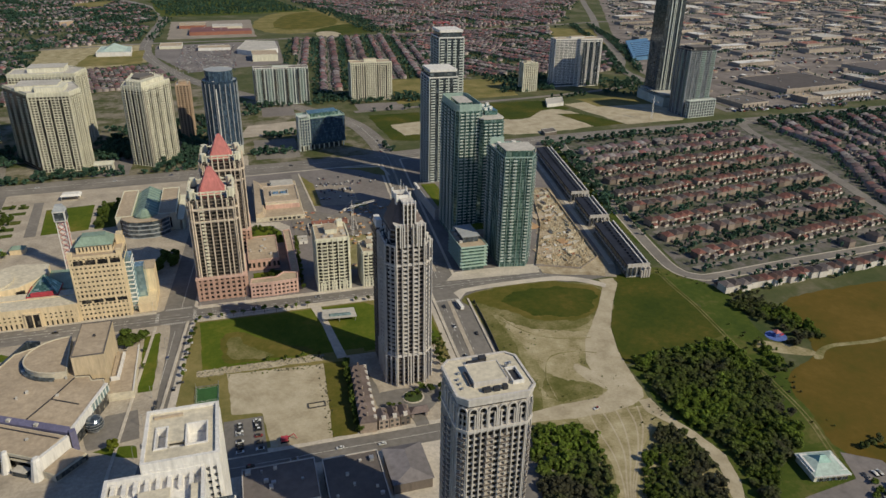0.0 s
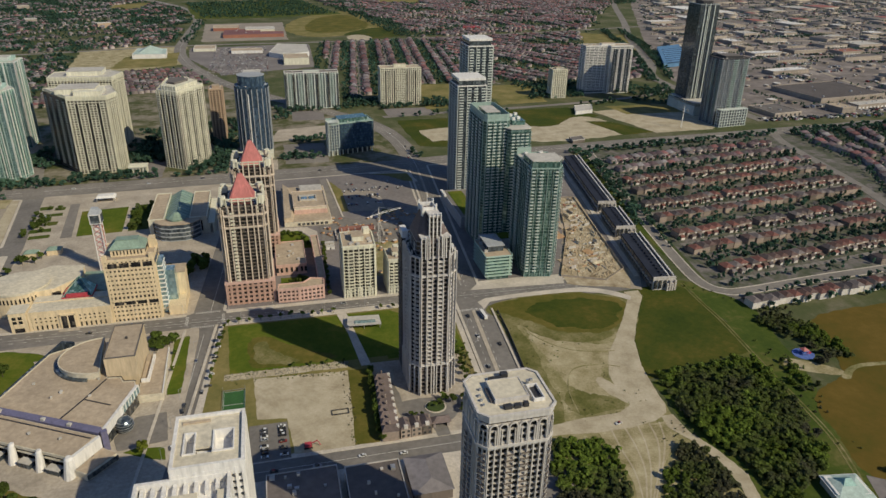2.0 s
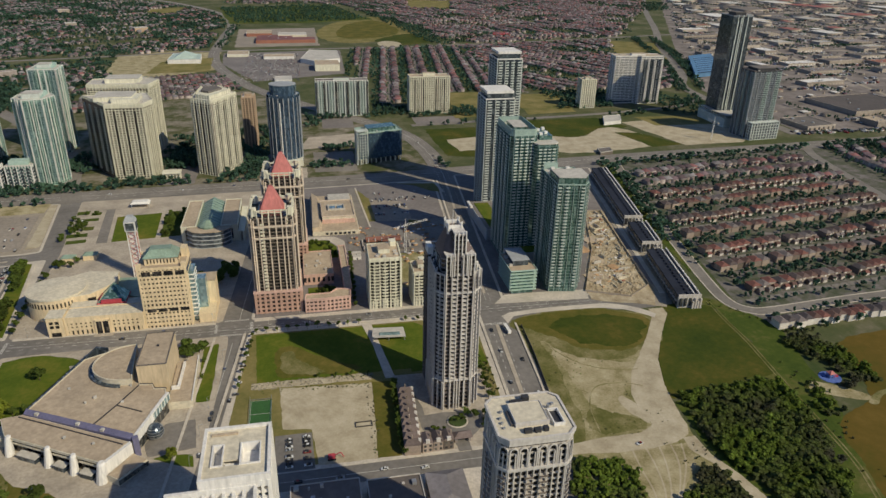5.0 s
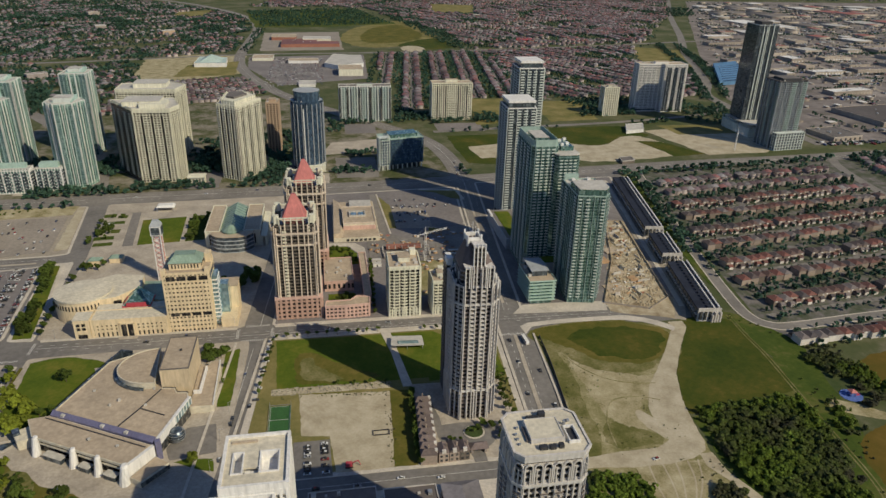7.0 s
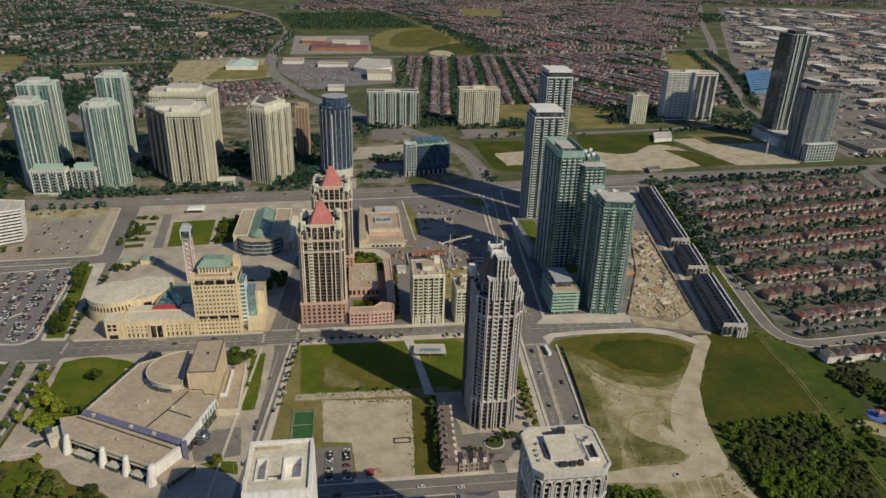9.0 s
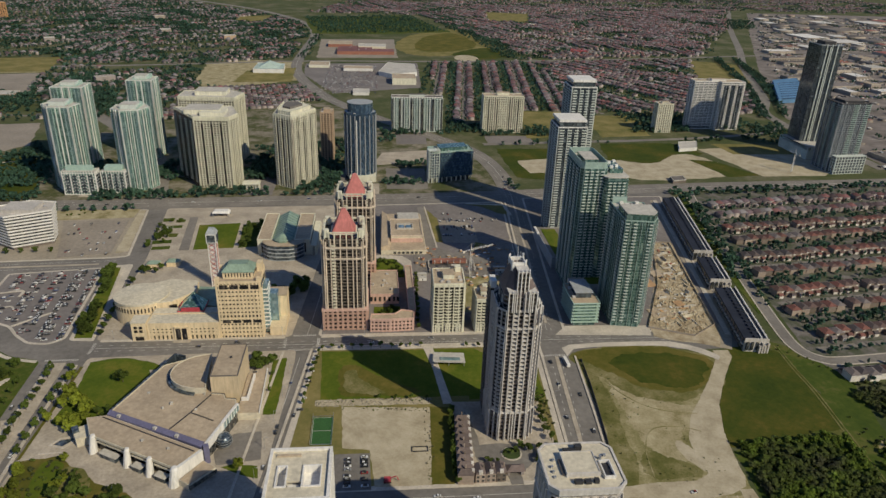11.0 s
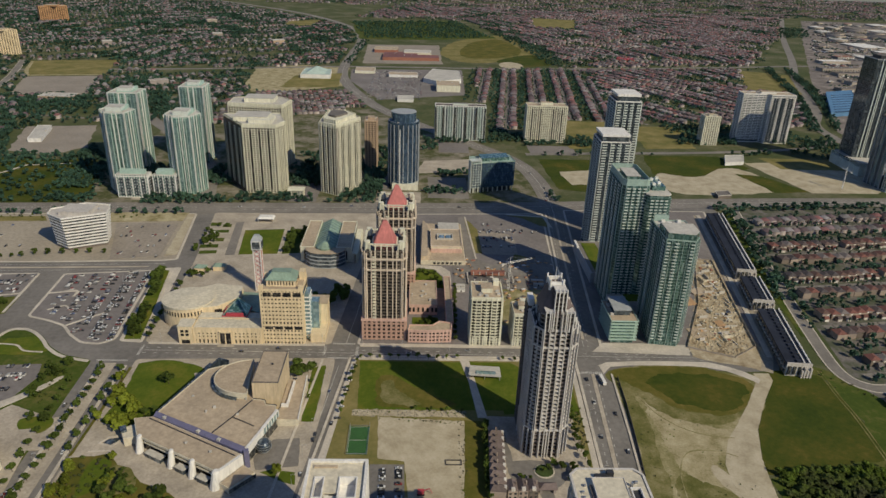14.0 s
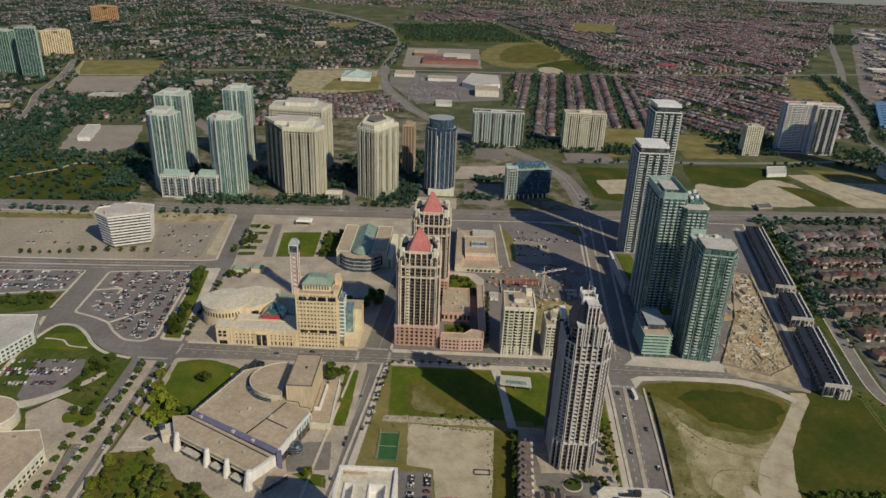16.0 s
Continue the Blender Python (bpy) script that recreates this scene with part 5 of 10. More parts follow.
# far dark towers
TALL = [(724, 650), (758, 647), (761, 668), (758, 691), (727, 691)]
tl = tower("condo_tower", "very tall dark glass tower with pale vertical ribs", TALL, 174, "slab_slate", "glass_slate", fh=3.0, spandrel=0.4, out=0.3, gap=0, roof="roof_dark", lip="slab_slate", slab="dark_metal", house=(0.5, 5, "dark_metal"), seed=51)
pieces("rib", piers_on(Build(), TALL, 20, 176, 9, 1.0, 1.2, ends=False, only=(0, 1)), MAT["slab_pale"], tl)
for k, o in enumerate((0.25, 0.4, 0.72)):
    x = 724 + 34 * o
    part("rib", Build().box(x, 645.6 + 3 * (1 - o), 22, x + 1.2, 652, 168 + 4 * k), MAT["slab_pale"], tl)
part("podium", piers_on(slabs_on(Build().prism(span(718, 765, 612, 694), 0, 14), span(718, 765, 612, 694), 0, 18, 3.6, 0.8, 0.3), span(718, 765, 612, 694), 0, 20, 7, 1, 0.8), MAT["slab_pale"], tl)
part("podium_roof", Build().prism(span(719, 764, 613, 693), 20, 20.5), MAT["roof_pale"], tl)
TALL2 = [(714, 551), (764, 557), (762, 592), (712, 586)]
t2 = tower("condo_tower", "dark glass tower with balconies and a pale podium", TALL2, 103, "slab_slate", "glass_slate", fh=2.95, spandrel=0.45, gap=10, wide=0.7, deep=0.8, bays=[(0.42, 0.6), (0.82, 0.99)], rail="slab_teal", roof="roof_dark",
           lip="dark_metal", house=(0.6, 4, "dark_metal"), seed=52)
P2 = [(716, 536), (768, 542), (767, 551), (715, 546)]
part("podium", Build().prism(inset(P2, 0.3), 0, 27), MAT["glass_slate"], t2)
part("podium_frame", piers_on(slabs_on(Build(), P2, 0, 28, 4.4, 0.8, 0.3), P2, 0, 28, 5, 0.9, 0.6), MAT["slab_pale"], t2)


# ---- the grey spired tower ----
def spired_tower():
    P = [(105.5, -41), (125, -41), (131, -35), (131, -14), (125, -8), (106, -8), (100, -14), (100, -35.5)]
    Q = cut_span(103.5, 128, -39.5, -10, 5)
    root = thing("apartment_tower", "tall grey apartment tower with pale piers and a stepped spired crown", "tower block", (113.5, -24, 0))
    part("glazing", Build().prism(inset(P, 0.7), 0, 99), MAT["glass_brown"], root)
    pieces("floor_band", slabs_on(Build(), P, 0, 99, 3.0, 0.85, -0.3), MAT["taupe"], root)
    part("upper_glazing", Build().prism(inset(Q, 0.6), 99, 109), MAT["glass_brown"], root)
    pieces("upper_band", slabs_on(Build(), Q, 99, 109, 3.0, 0.7, -0.2), MAT["taupe"], root)
    for poly, z1 in (([(110.4, -42.2), (113.0, -42.2), (113.0, -38), (110.4, -38)], 98), ([(117.6, -42.2), (120.2, -42.2), (120.2, -38), (117.6, -38)], 98), ([(101, -37), (104, -40.2), (106, -38), (103, -35)], 86), ([(125.8, -40.3), (130.4, -35.7), (127, -32), (122, -37)], 86),
                     ([(130, -30), (132, -30), (132, -26.6), (130, -26.6)], 92), ([(130, -22), (132, -22), (132, -18.6), (130, -18.6)], 92), ([(99, -30), (101, -30), (101, -26), (99, -26)], 92), ([(99, -22), (101, -22), (101, -18), (99, -18)], 92)):
        pieces("balcony_floor", slabs_on(Build(), poly, 24, z1, 3.0, 1.05, 0), MAT["pier_grey"], root)
    pr = Build()
    for x in (105.9, 109.8, 113.4, 117.2, 120.8, 124.6):
        pr.box(x - 0.34, -42.4, 0, x + 0.34, -40.4, 104 if x in (105.9, 124.6) else 113)
    piers_on(pr, P, 0, 100, 5.0, 0.5, 1.3, only=(1, 2, 3, 5, 6, 7))
    pieces("pier", pr, MAT["pier_grey"], root)
    for z, k in ((22, 0.9), (86.5, 0.9)):
        part("cornice", Build().prism(inset(P, -k), z, z + 1.3), MAT["pier_grey"], root)
    pieces("base_pier", piers_on(Build(), inset(P, -0.8), 0, 22, 4.8, 0.8, 1.1), MAT["pier_grey"], root)
    pieces("base_band", slabs_on(Build(), inset(P, -0.3), 3, 21, 3.4, 0.5, 0), MAT["brown_grey"], root)
    # steep dark roof with stepped pinnacles up to the lantern
    part("steep_roof", Build().prism(Q, 109, 125, cut_span(109.4, 118, -28.6, -20, 1.6)), MAT["roof_mauve"], root)
    sh = part("front_shaft", Build().box(111.8, -38, 99, 119.2, -24, 125), MAT["glass_brown"], root)
    pieces("shaft_band", slabs_on(Build(), span(111.7, 119.3, -38.2, -24), 100, 125, 3.0, 0.55, 0), MAT["taupe"], sh)
    part("shaft_roof", Build().box(111.4, -38.6, 125, 119.6, -24, 125.6), MAT["pier_grey"], sh)
    for x in (111.7, 114.2, 116.8, 119.3):
        part("shaft_pier", Build().box(x - 0.3, -39.0, 99, x + 0.3, -37.6, 127), MAT["white"], sh)
    for x0, x1 in ((105.8, 111.3), (119.7, 125)):
        w = part("shoulder", Build().box(x0, -41.2, 99, x1, -34, 112), MAT["glass_brown"], root)
        pieces("shoulder_band", slabs_on(Build(), span(x0 - 0.1, x1 + 0.1, -41.3, -34), 100, 112, 3.0, 0.55, 0), MAT["taupe"], w)
        part("shoulder_roof", Build().box(x0 - 0.3, -41.7, 112, x1 + 0.3, -34, 112.6), MAT["pier_grey"], w)
        for x in (x0, (x0 + x1) / 2, x1):
            part("shoulder_pier", Build().box(x - 0.28, -42.2, 99, x + 0.28, -40.8, 113.6), MAT["white"], w)
    for k in range(7):
        u = k / 7
        x, z = 130 - 10.5 * u, 99 + 23 * u
        for y in (-36.5 + 8 * u, -28 + 3 * u, -20 - 1 * u):
            part("pinnacle", Build().box(x - 0.5, y - 0.5, z - 4, x + 0.5, y + 0.5, z + 2.6), MAT["white"], root)
    for k in range(3):
        u = k / 3
        x, z = 101.5 + 6 * u, 99 + 14 * u
        for y in (-32 + 4 * u, -20):
            part("pinnacle", Build().box(x - 0.4, y - 0.4, z - 3, x + 0.4, y + 0.4, z + 2.4), MAT["pier_grey"], root)
    part("roof_rim", Build().ring(inset(P, 0.1), 0.6, 98.6, 100), MAT["pier_grey"], root)
    L = span(109, 118.4, -29.2, -19.6)
    part("lantern", Build().ring(L, 0.6, 123, 127.5), MAT["white"], root)
    pieces("lantern_post", piers_on(Build(), L, 122, 129.4, 9.4, 0.7, 0.7), MAT["white"], root)
    part("lantern_floor", Build().box(109.6, -28.6, 123, 117.8, -20.2, 124.6), MAT["glass_slate"], root)
    part("mast", Build().tube((113.5, -24, 124), (113.5, -24, 136), 0.28, 0.12, 8), MAT["white"], root)
    part("mast", Build().tube((116, -22, 124), (116, -22, 132), 0.2, 0.1, 6), MAT["white"], root)
    W = span(99, 106, -9, 3)
    wg = part("rear_wing", Build().prism(inset(W, 0.4), 0, 99), MAT["glass_brown"], root)
    pieces("wing_floor_band", slabs_on(Build(), W, 0, 99, 3.0, 0.8, 0), MAT["brown_grey"], wg)
    part("rear_wing_top", Build().box(100, -8, 99, 104, 2, 104), MAT["white"], wg)
    slim = Matrix.Translation((100, 0, 0)) @ Matrix.Diagonal((0.915, 1, 1, 1)) @ Matrix.Translation((-100, 0, 0))
    for ob in root.children_recursive:
        ob.data.transform(slim)


spired_tower()


# ---- the near tower with an octagonal roof ----
def near_tower():
    P = cut_span(94.2, 125.4, -201, -174, 3.2)
    root = thing("apartment_tower", "grey apartment tower with arched top windows and a pale octagonal roof", "tower block", (111, -187, 0))
    part("glazing", Build().prism(inset(P, 0.8), 0, 105), MAT["glass_brown"], root)
    pieces("floor_band", slabs_on(Build(), P, 0, 104, 3.0, 0.75, -0.25), MAT["grey_conc"], root)
    pr = Build()
    piers_on(pr, P, 0, 100, 2.9, 0.45, 0.8)
    pieces("pier", pr, MAT["pier_grey"], root)
    fb, rb = Build(), Build()
    balconies_on(fb, rb, P, 3, 90, 3.0, [(0.3, 0.44), (0.56, 0.7)], 1.5, 0.9, (0, 2, 4, 6))
    balconies_on(fb, rb, P, 3, 90, 3.0, [(0.15, 0.85)], 1.3, 0.9, (1, 3, 5, 7))
    pieces("balcony_floor", fb, MAT["grey_conc"], root, "", False)
    pieces("balcony_front", rb, MAT["brown_grey"], root, "", False)
    part("cornice", Build().prism(inset(P, -0.9), 91.5, 92.8), MAT["pier_grey"], root)
    # arches over the top windows
    for k, (p, q) in enumerate(edges_of(P)):
        d = q - p
        length = d.length
        d.normalize()
        o = Vector((d.y, -d.x))
        n = max(1, round(length / 4.2))
        for i in range(n):
            c = p + d * length * (i + 0.5) / n + o * 0.5
            r = length / n * 0.34
            ab = Build()
            for s in range(8):
                t0, t1 = math.pi * s / 8, math.pi * (s + 1) / 8
                a = [(c.x + d.x * rr * math.cos(t), c.y + d.y * rr * math.cos(t), 101.2 + rr * math.sin(t)) for t in (t0, t1) for rr in (r, r + 0.55)]
                ab.face(a[0], a[1], a[3], a[2])
                e = [(x - o.x * 0.9, y - o.y * 0.9, z) for x, y, z in a]
                ab.face(a[0], a[2], e[2], e[0]), ab.face(a[1], e[1], e[3], a[3])
            for s in (-1, 1):
                m = c + d * s * (r + 0.27)
                ab.turned(m.x - o.x * 0.4, m.y - o.y * 0.4, 0.55, 0.9, math.degrees(math.atan2(d.y, d.x)), 93, 101.2)
            part("arch", ab, MAT["pier_grey"], root)
    part("fascia", Build().prism(inset(P, -0.4), 104.2, 106.6), MAT["pier_grey"], root)
    part("roof_rim", Build().ring(inset(P, -1.0), 1.0, 106.4, 107.9), MAT["pier_grey"], root)
    part("roof", Build().prism(inset(P, 0.2), 106.5, 107.4), MAT["pale_stone"], root)
    deck = part("plant_deck", Build().box(102, -194, 107.4, 116, -181, 109.4), MAT["pale_stone"], root)
    part("deck_rim", Build().ring(span(101.8, 116.2, -194.2, -180.8), 0.4, 107.4, 109.7), MAT["pier_grey"], deck)
    part("roof_well", Build().ring(span(117.6, 122.4, -196, -186), 0.5, 107.4, 109.0), MAT["white"], root)
    part("well_floor", Build().box(118.2, -195.4, 107.4, 121.8, -186.6, 107.7), MAT["dark_metal"], root)
    part("shaft", Build().box(100.4, -193, 107.4, 101.6, -184, 108.4), MAT["brown_grey"], root)
    for x, y, w, d, h in ((106, -197.5, 3.2, 2.0, 1.6), (110, -197.6, 2.6, 2.0, 1.5), (113.6, -197.4, 2, 2, 1.8), (107, -178.4, 6, 1.6, 1.5), (111, -177.2, 3, 2.2, 2.4), (97, -188, 1, 1, 1), (97, -191, 1, 1, 1), (97, -194, 1, 1, 0.8), (98.5, -184, 1, 1, 1), (121.5, -182, 1.2, 1.2, 1), (119, -184, 1, 1, 2.2)):
        part("roof_unit", Build().box(x - w / 2, y - d / 2, 107.4, x + w / 2, y + d / 2, 107.4 + h), MAT["dark_metal" if w > 1.5 else "steel"], root)


near_tower()


# ---- white office with roof wells ----
def white_office():
    root = thing("office_block", "white stepped office block with open roof wells", "office building", (-18, -165, 0))
    A, B = span(-29, 1, -163, -128), span(-43, -5, -215, -163.3)
    for P, z in ((A, 70), (B, 65)):
        w = part("glazing", Build().prism(inset(P, 1.2), 0, z - 8), MAT["glass_slate"], root)
        pieces("floor_band", slabs_on(Build(), P, 0, z - 2, 3.6, 1.7, -0.2), MAT["white"], w)
        pieces("pier", piers_on(Build(), P, 0, z - 1, 3.4, 1.2, 0.7), MAT["white"], w)
        part("roof_rim", Build().ring(inset(P, -0.4), 1.4, z - 4, z + 2.4), MAT["white"], w)
    part("terrace_floor", Build().box(-28, -162, 61, 0, -129, 62), MAT["roof_gravel"], root)
    part("terrace_floor", Build().box(-42, -214, 56, -6, -164.5, 57), MAT["roof_gravel"], root)
    # deck with two wells on the tall part
    dk = Build()
    for x0, x1, y0, y1 in ((-28, 0, -140, -129), (-28, -24.5, -154, -140), (-20, -12, -150, -140), (-28, 0, -162, -154), (-3.5, 0, -154, -140)):
        dk.box(x0, y0, 70, x1, y1, 71)
    part("roof_deck", dk, MAT["pale_stone"], root)
    part("well_floor", Build().box(-24.3, -153.7, 62, -20.2, -140.3, 64), MAT["glass_dark"], root)
    part("well_floor", Build().box(-11.8, -153.7, 62, -3.7, -140.3, 63.5), MAT["glass_slate"], root)
    for x, y in ((-10, -152), (-8, -147), (-6, -143)):
        part("well_unit", Build().box(x - 1, y - 1.2, 63.5, x + 1, y + 1.2, 66), MAT["white"], root)
    part("well_wall", Build().ring(span(-24.9, -19.6, -154.3, -139.7), 0.6, 62, 71.8), MAT["white"], root)
    part("well_wall", Build().ring(span(-12.4, -3.1, -154.3, -139.7), 0.6, 62, 71.8), MAT["white"], root)
    part("plant_box", Build().box(-19, -153, 62, -13, -150.2, 69), MAT["white"], root)
    part("louvre", Build().box(-26, -133, 71, -14, -131.6, 71.9), MAT["roof_gravel"], root)
    db = Build()
    for i in range(8):
        db.box(-41 + i * 4.3, -171, 57, -39.4 + i * 4.3, -164.5, 65.5)
    pieces("roof_fin", db, MAT["white"], root)
    dk2 = Build().box(-42, -185, 65, -37, -171, 66).box(-30, -214, 65, -18, -172, 66).box(-10, -214, 65, -6, -172, 66)
    part("roof_deck", dk2, MAT["pale_stone"], root)
    pieces("side_step", slabs_on(Build(), span(-4.7, 6, -212, -166), 6, 50, 3.6, 1.5, 0), MAT["white"], root)
    part("side_wing", Build().prism(span(-4.7, 5.4, -211.5, -166.5), 0, 51), MAT["glass_slate"], root)


white_office()


# ---- twin pink towers with red roofs ----
def pink_tower(cx, y0, label):
    x0, x1, y1 = cx - 18, cx + 18, y0 + 36
    P = cut_span(x0, x1, y0, y1, 4)
    root = thing("apartment_tower", label, "tower block", (cx, y0 + 18, 0))
    part("glazing", Build().prism(inset(P, 0.8), 0, 85), MAT["glass_brown"], root)
    pieces("floor_band", slabs_on(Build(), P, 20, 86, 3.0, 0.75, -0.35), MAT["brown_grey"], root)
    pr = Build()
    for x in (-16, -10.5, -7.4, -2.6, 2.6, 7.4, 10.5, 16):
        pr.box(cx + x - 0.42, y0 - 0.9, 20, cx + x + 0.42, y0 + 0.8, 84)
        pr.box(cx + x - 0.42, y1 - 0.8, 20, cx + x + 0.42, y1 + 0.9, 84)
    for y in (-13, -8, -2.6, 2.6, 8, 13):
        pr.box(x1 - 0.8, y0 + 18 + y - 0.42, 20, x1 + 0.9, y0 + 18 + y + 0.42, 84)
        pr.box(x0 - 0.9, y0 + 18 + y - 0.42, 20, x0 + 0.8, y0 + 18 + y + 0.42, 84)
    piers_on(pr, P, 20, 82, 4, 0.8, 1.0, only=(1, 3, 5, 7))
    pieces("pier", pr, MAT["cream_pink"], root)
    pieces("balcony_floor", slabs_on(Build(), span(cx - 9.6, cx - 6.6, y0 - 1.2, y0 + 2), 21, 80, 3.0, 1.0, 0), MAT["cream_pale"], root)
    B = span(x0 - 1, x1 + 1, y0 - 1.5, y1 + 1)
    pieces("base_band", slabs_on(Build(), B, 0, 19, 3.8, 1.5, 0), MAT["pink_stone"], root)
    part("base_glazing", Build().prism(inset(B, 0.6), 0, 18.8), MAT["glass_brown"], root)
    pieces("base_pier", piers_on(Build(), B, 0, 19, 4.2, 2.0, 0.6), MAT["pink_stone"], root)
    part("base_cornice", Build().prism(inset(B, -0.6), 18.6, 20.2), MAT["pink_pale"], root)
    for z, k in ((66, -0.6), (76, -1.4)):
        part("cornice", Build().prism(inset(P, k), z, z + 1.2), MAT["cream_pink"], root)
    # crown of tall piers round the roof
    C = cut_span(x0 + 2, x1 - 2, y0 + 2, y1 - 2, 4)
    part("crown_wall", Build().prism(inset(C, 1.2), 82, 84.2), MAT["brown_grey"], root)
    pieces("crown_pier", piers_on(Build(), C, 77, 90, 4.4, 0.9, 1.4), MAT["cream_pale"], root)
    part("crown_beam", Build().ring(inset(C, -0.3), 1.0, 88.6, 89.6), MAT["cream_pale"], root)
    for sx in (-1, 1):
        for sy in (-1, 1):
            tx, ty = cx + sx * 14, y0 + 18 + sy * 14
            part("corner_turret", Build().prism(cut_span(tx - 2.3, tx + 2.3, ty - 2.3, ty + 2.3, 0.9), 84, 91.4), MAT["cream_pale"], root)
    S = cut_span(cx - 9.8, cx + 9.8, y0 + 8.2, y0 + 27.8, 1.2)
    part("roof_plinth", Build().prism(inset(S, -1.0), 84, 85.4), MAT["cream_pale"], root)
    part("red_roof", Build().prism(S, 85.4, 104, [(cx + (x - cx) * 0.17, y0 + 18 + (y - y0 - 18) * 0.17) for x, y in S]), MAT["red_roof"], root, "dusty red standing-seam pyramid roof")
    part("roof_seams", Build().tube((cx - 9.2, y0 + 8.8, 85.7), (cx - 1.6, y0 + 16.4, 103.8), 0.25), MAT["red_roof"], root)
    part("finial", Build().tube((cx, y0 + 18, 103), (cx, y0 + 18, 105.5), 0.4, 0.1), MAT["red_roof"], root)
    return root


pink_tower(-2, 108.5, "pink and cream apartment tower with a red pyramid roof")
pink_tower(5, 200, "pink and cream apartment tower with a red roof, behind its twin")

# pink low-rise blocks of the pair
pk = thing("low_block", "curved pink three-storey block with a pale parapet", "low-rise block", (38, 108, 0))
PF = [(19, 103), (36, 102.5), (56, 104), (57, 116), (46, 119), (40, 112), (20, 112)]
part("wall", slabs_on(Build(), PF, 0, 11.5, 3.4, 1.6, 0), MAT["pink_pale"], pk)
part("glazing", Build().prism(inset(PF, 0.5), 0, 11), MAT["glass_brown"], pk)
pieces("pier", piers_on(Build(), PF, 0, 11.5, 3.6, 1.3, 0.4), MAT["pink_pale"], pk)
part("roof", Build().prism(PF, 11.4, 11.9), MAT["roof_gravel"], pk)
part("parapet", Build().ring(inset(PF, -0.2), 0.7, 11.5, 12.8), MAT["pink_pale"], pk)
pk = thing("low_block", "pink flat-roofed block behind the towers", "low-rise block", (32, 175, 0))
PB = span(19, 45, 152, 202)
part("wall", Build().prism(PB, 0, 9.5), MAT["pink_pale"], pk)
part("windows", piers_on(Build(), inset(PB, 0.05), 3, 7.5, 4.0, 2.0, 0.3), MAT["glass_brown"], pk)
flat_roof(pk, PB, 9.6, "roof_gravel", "pink_pale", 6, 61, None, 0.9)
pk = thing("low_block", "narrow pink link with a cornice", "low-rise block", (56, 172, 0))
part("wall", Build().prism(span(53, 59, 125, 215), 0, 8), MAT["pink_pale"], pk)
part("parapet", Build().ring(span(52.7, 59.3, 124.7, 215.3), 0.6, 7.9, 9), MAT["pink_pale"], pk)
part("roof", Build().prism(span(53.3, 58.7, 125.3, 214.7), 8, 8.2), MAT["roof_gravel"], pk)


# cream mid-rises
def cream_mid(label, P, height, seed, base_h=8):
    t = tower("apartment_block", label, P, height, "cream_pale", "glass_brown", fh=2.9, spandrel=0.55, gap=4.6, wide=0.85, deep=1.1, bays=[(0.12, 0.3), (0.42, 0.58), (0.7, 0.88)], rail="cream", bay_sides=(0,), house=(0.35, 4.5, "cream_pale"),
              seed=seed, category="apartment block", top_band=2.4, units=6, near=True)
    pieces("base_pier", piers_on(Build(), inset(P, -0.3), 0, base_h, 3.0, 1.4, 0.7), MAT["cream_pale"], t)
    part("stair_tower", Build().box(P[1][0] - 6, P[2][1] - 7, height, P[1][0] - 1, P[2][1] - 1, height + 5), MAT["cream_pale"], t)
    return t


cream_mid("cream apartment block with recessed balconies", [(72, 100), (98, 100), (99, 130), (73, 130)], 46, 62)
cream_mid("small cream apartment block beside the tower", [(109, 100), (122, 100), (123, 122), (109, 122)], 31, 63)

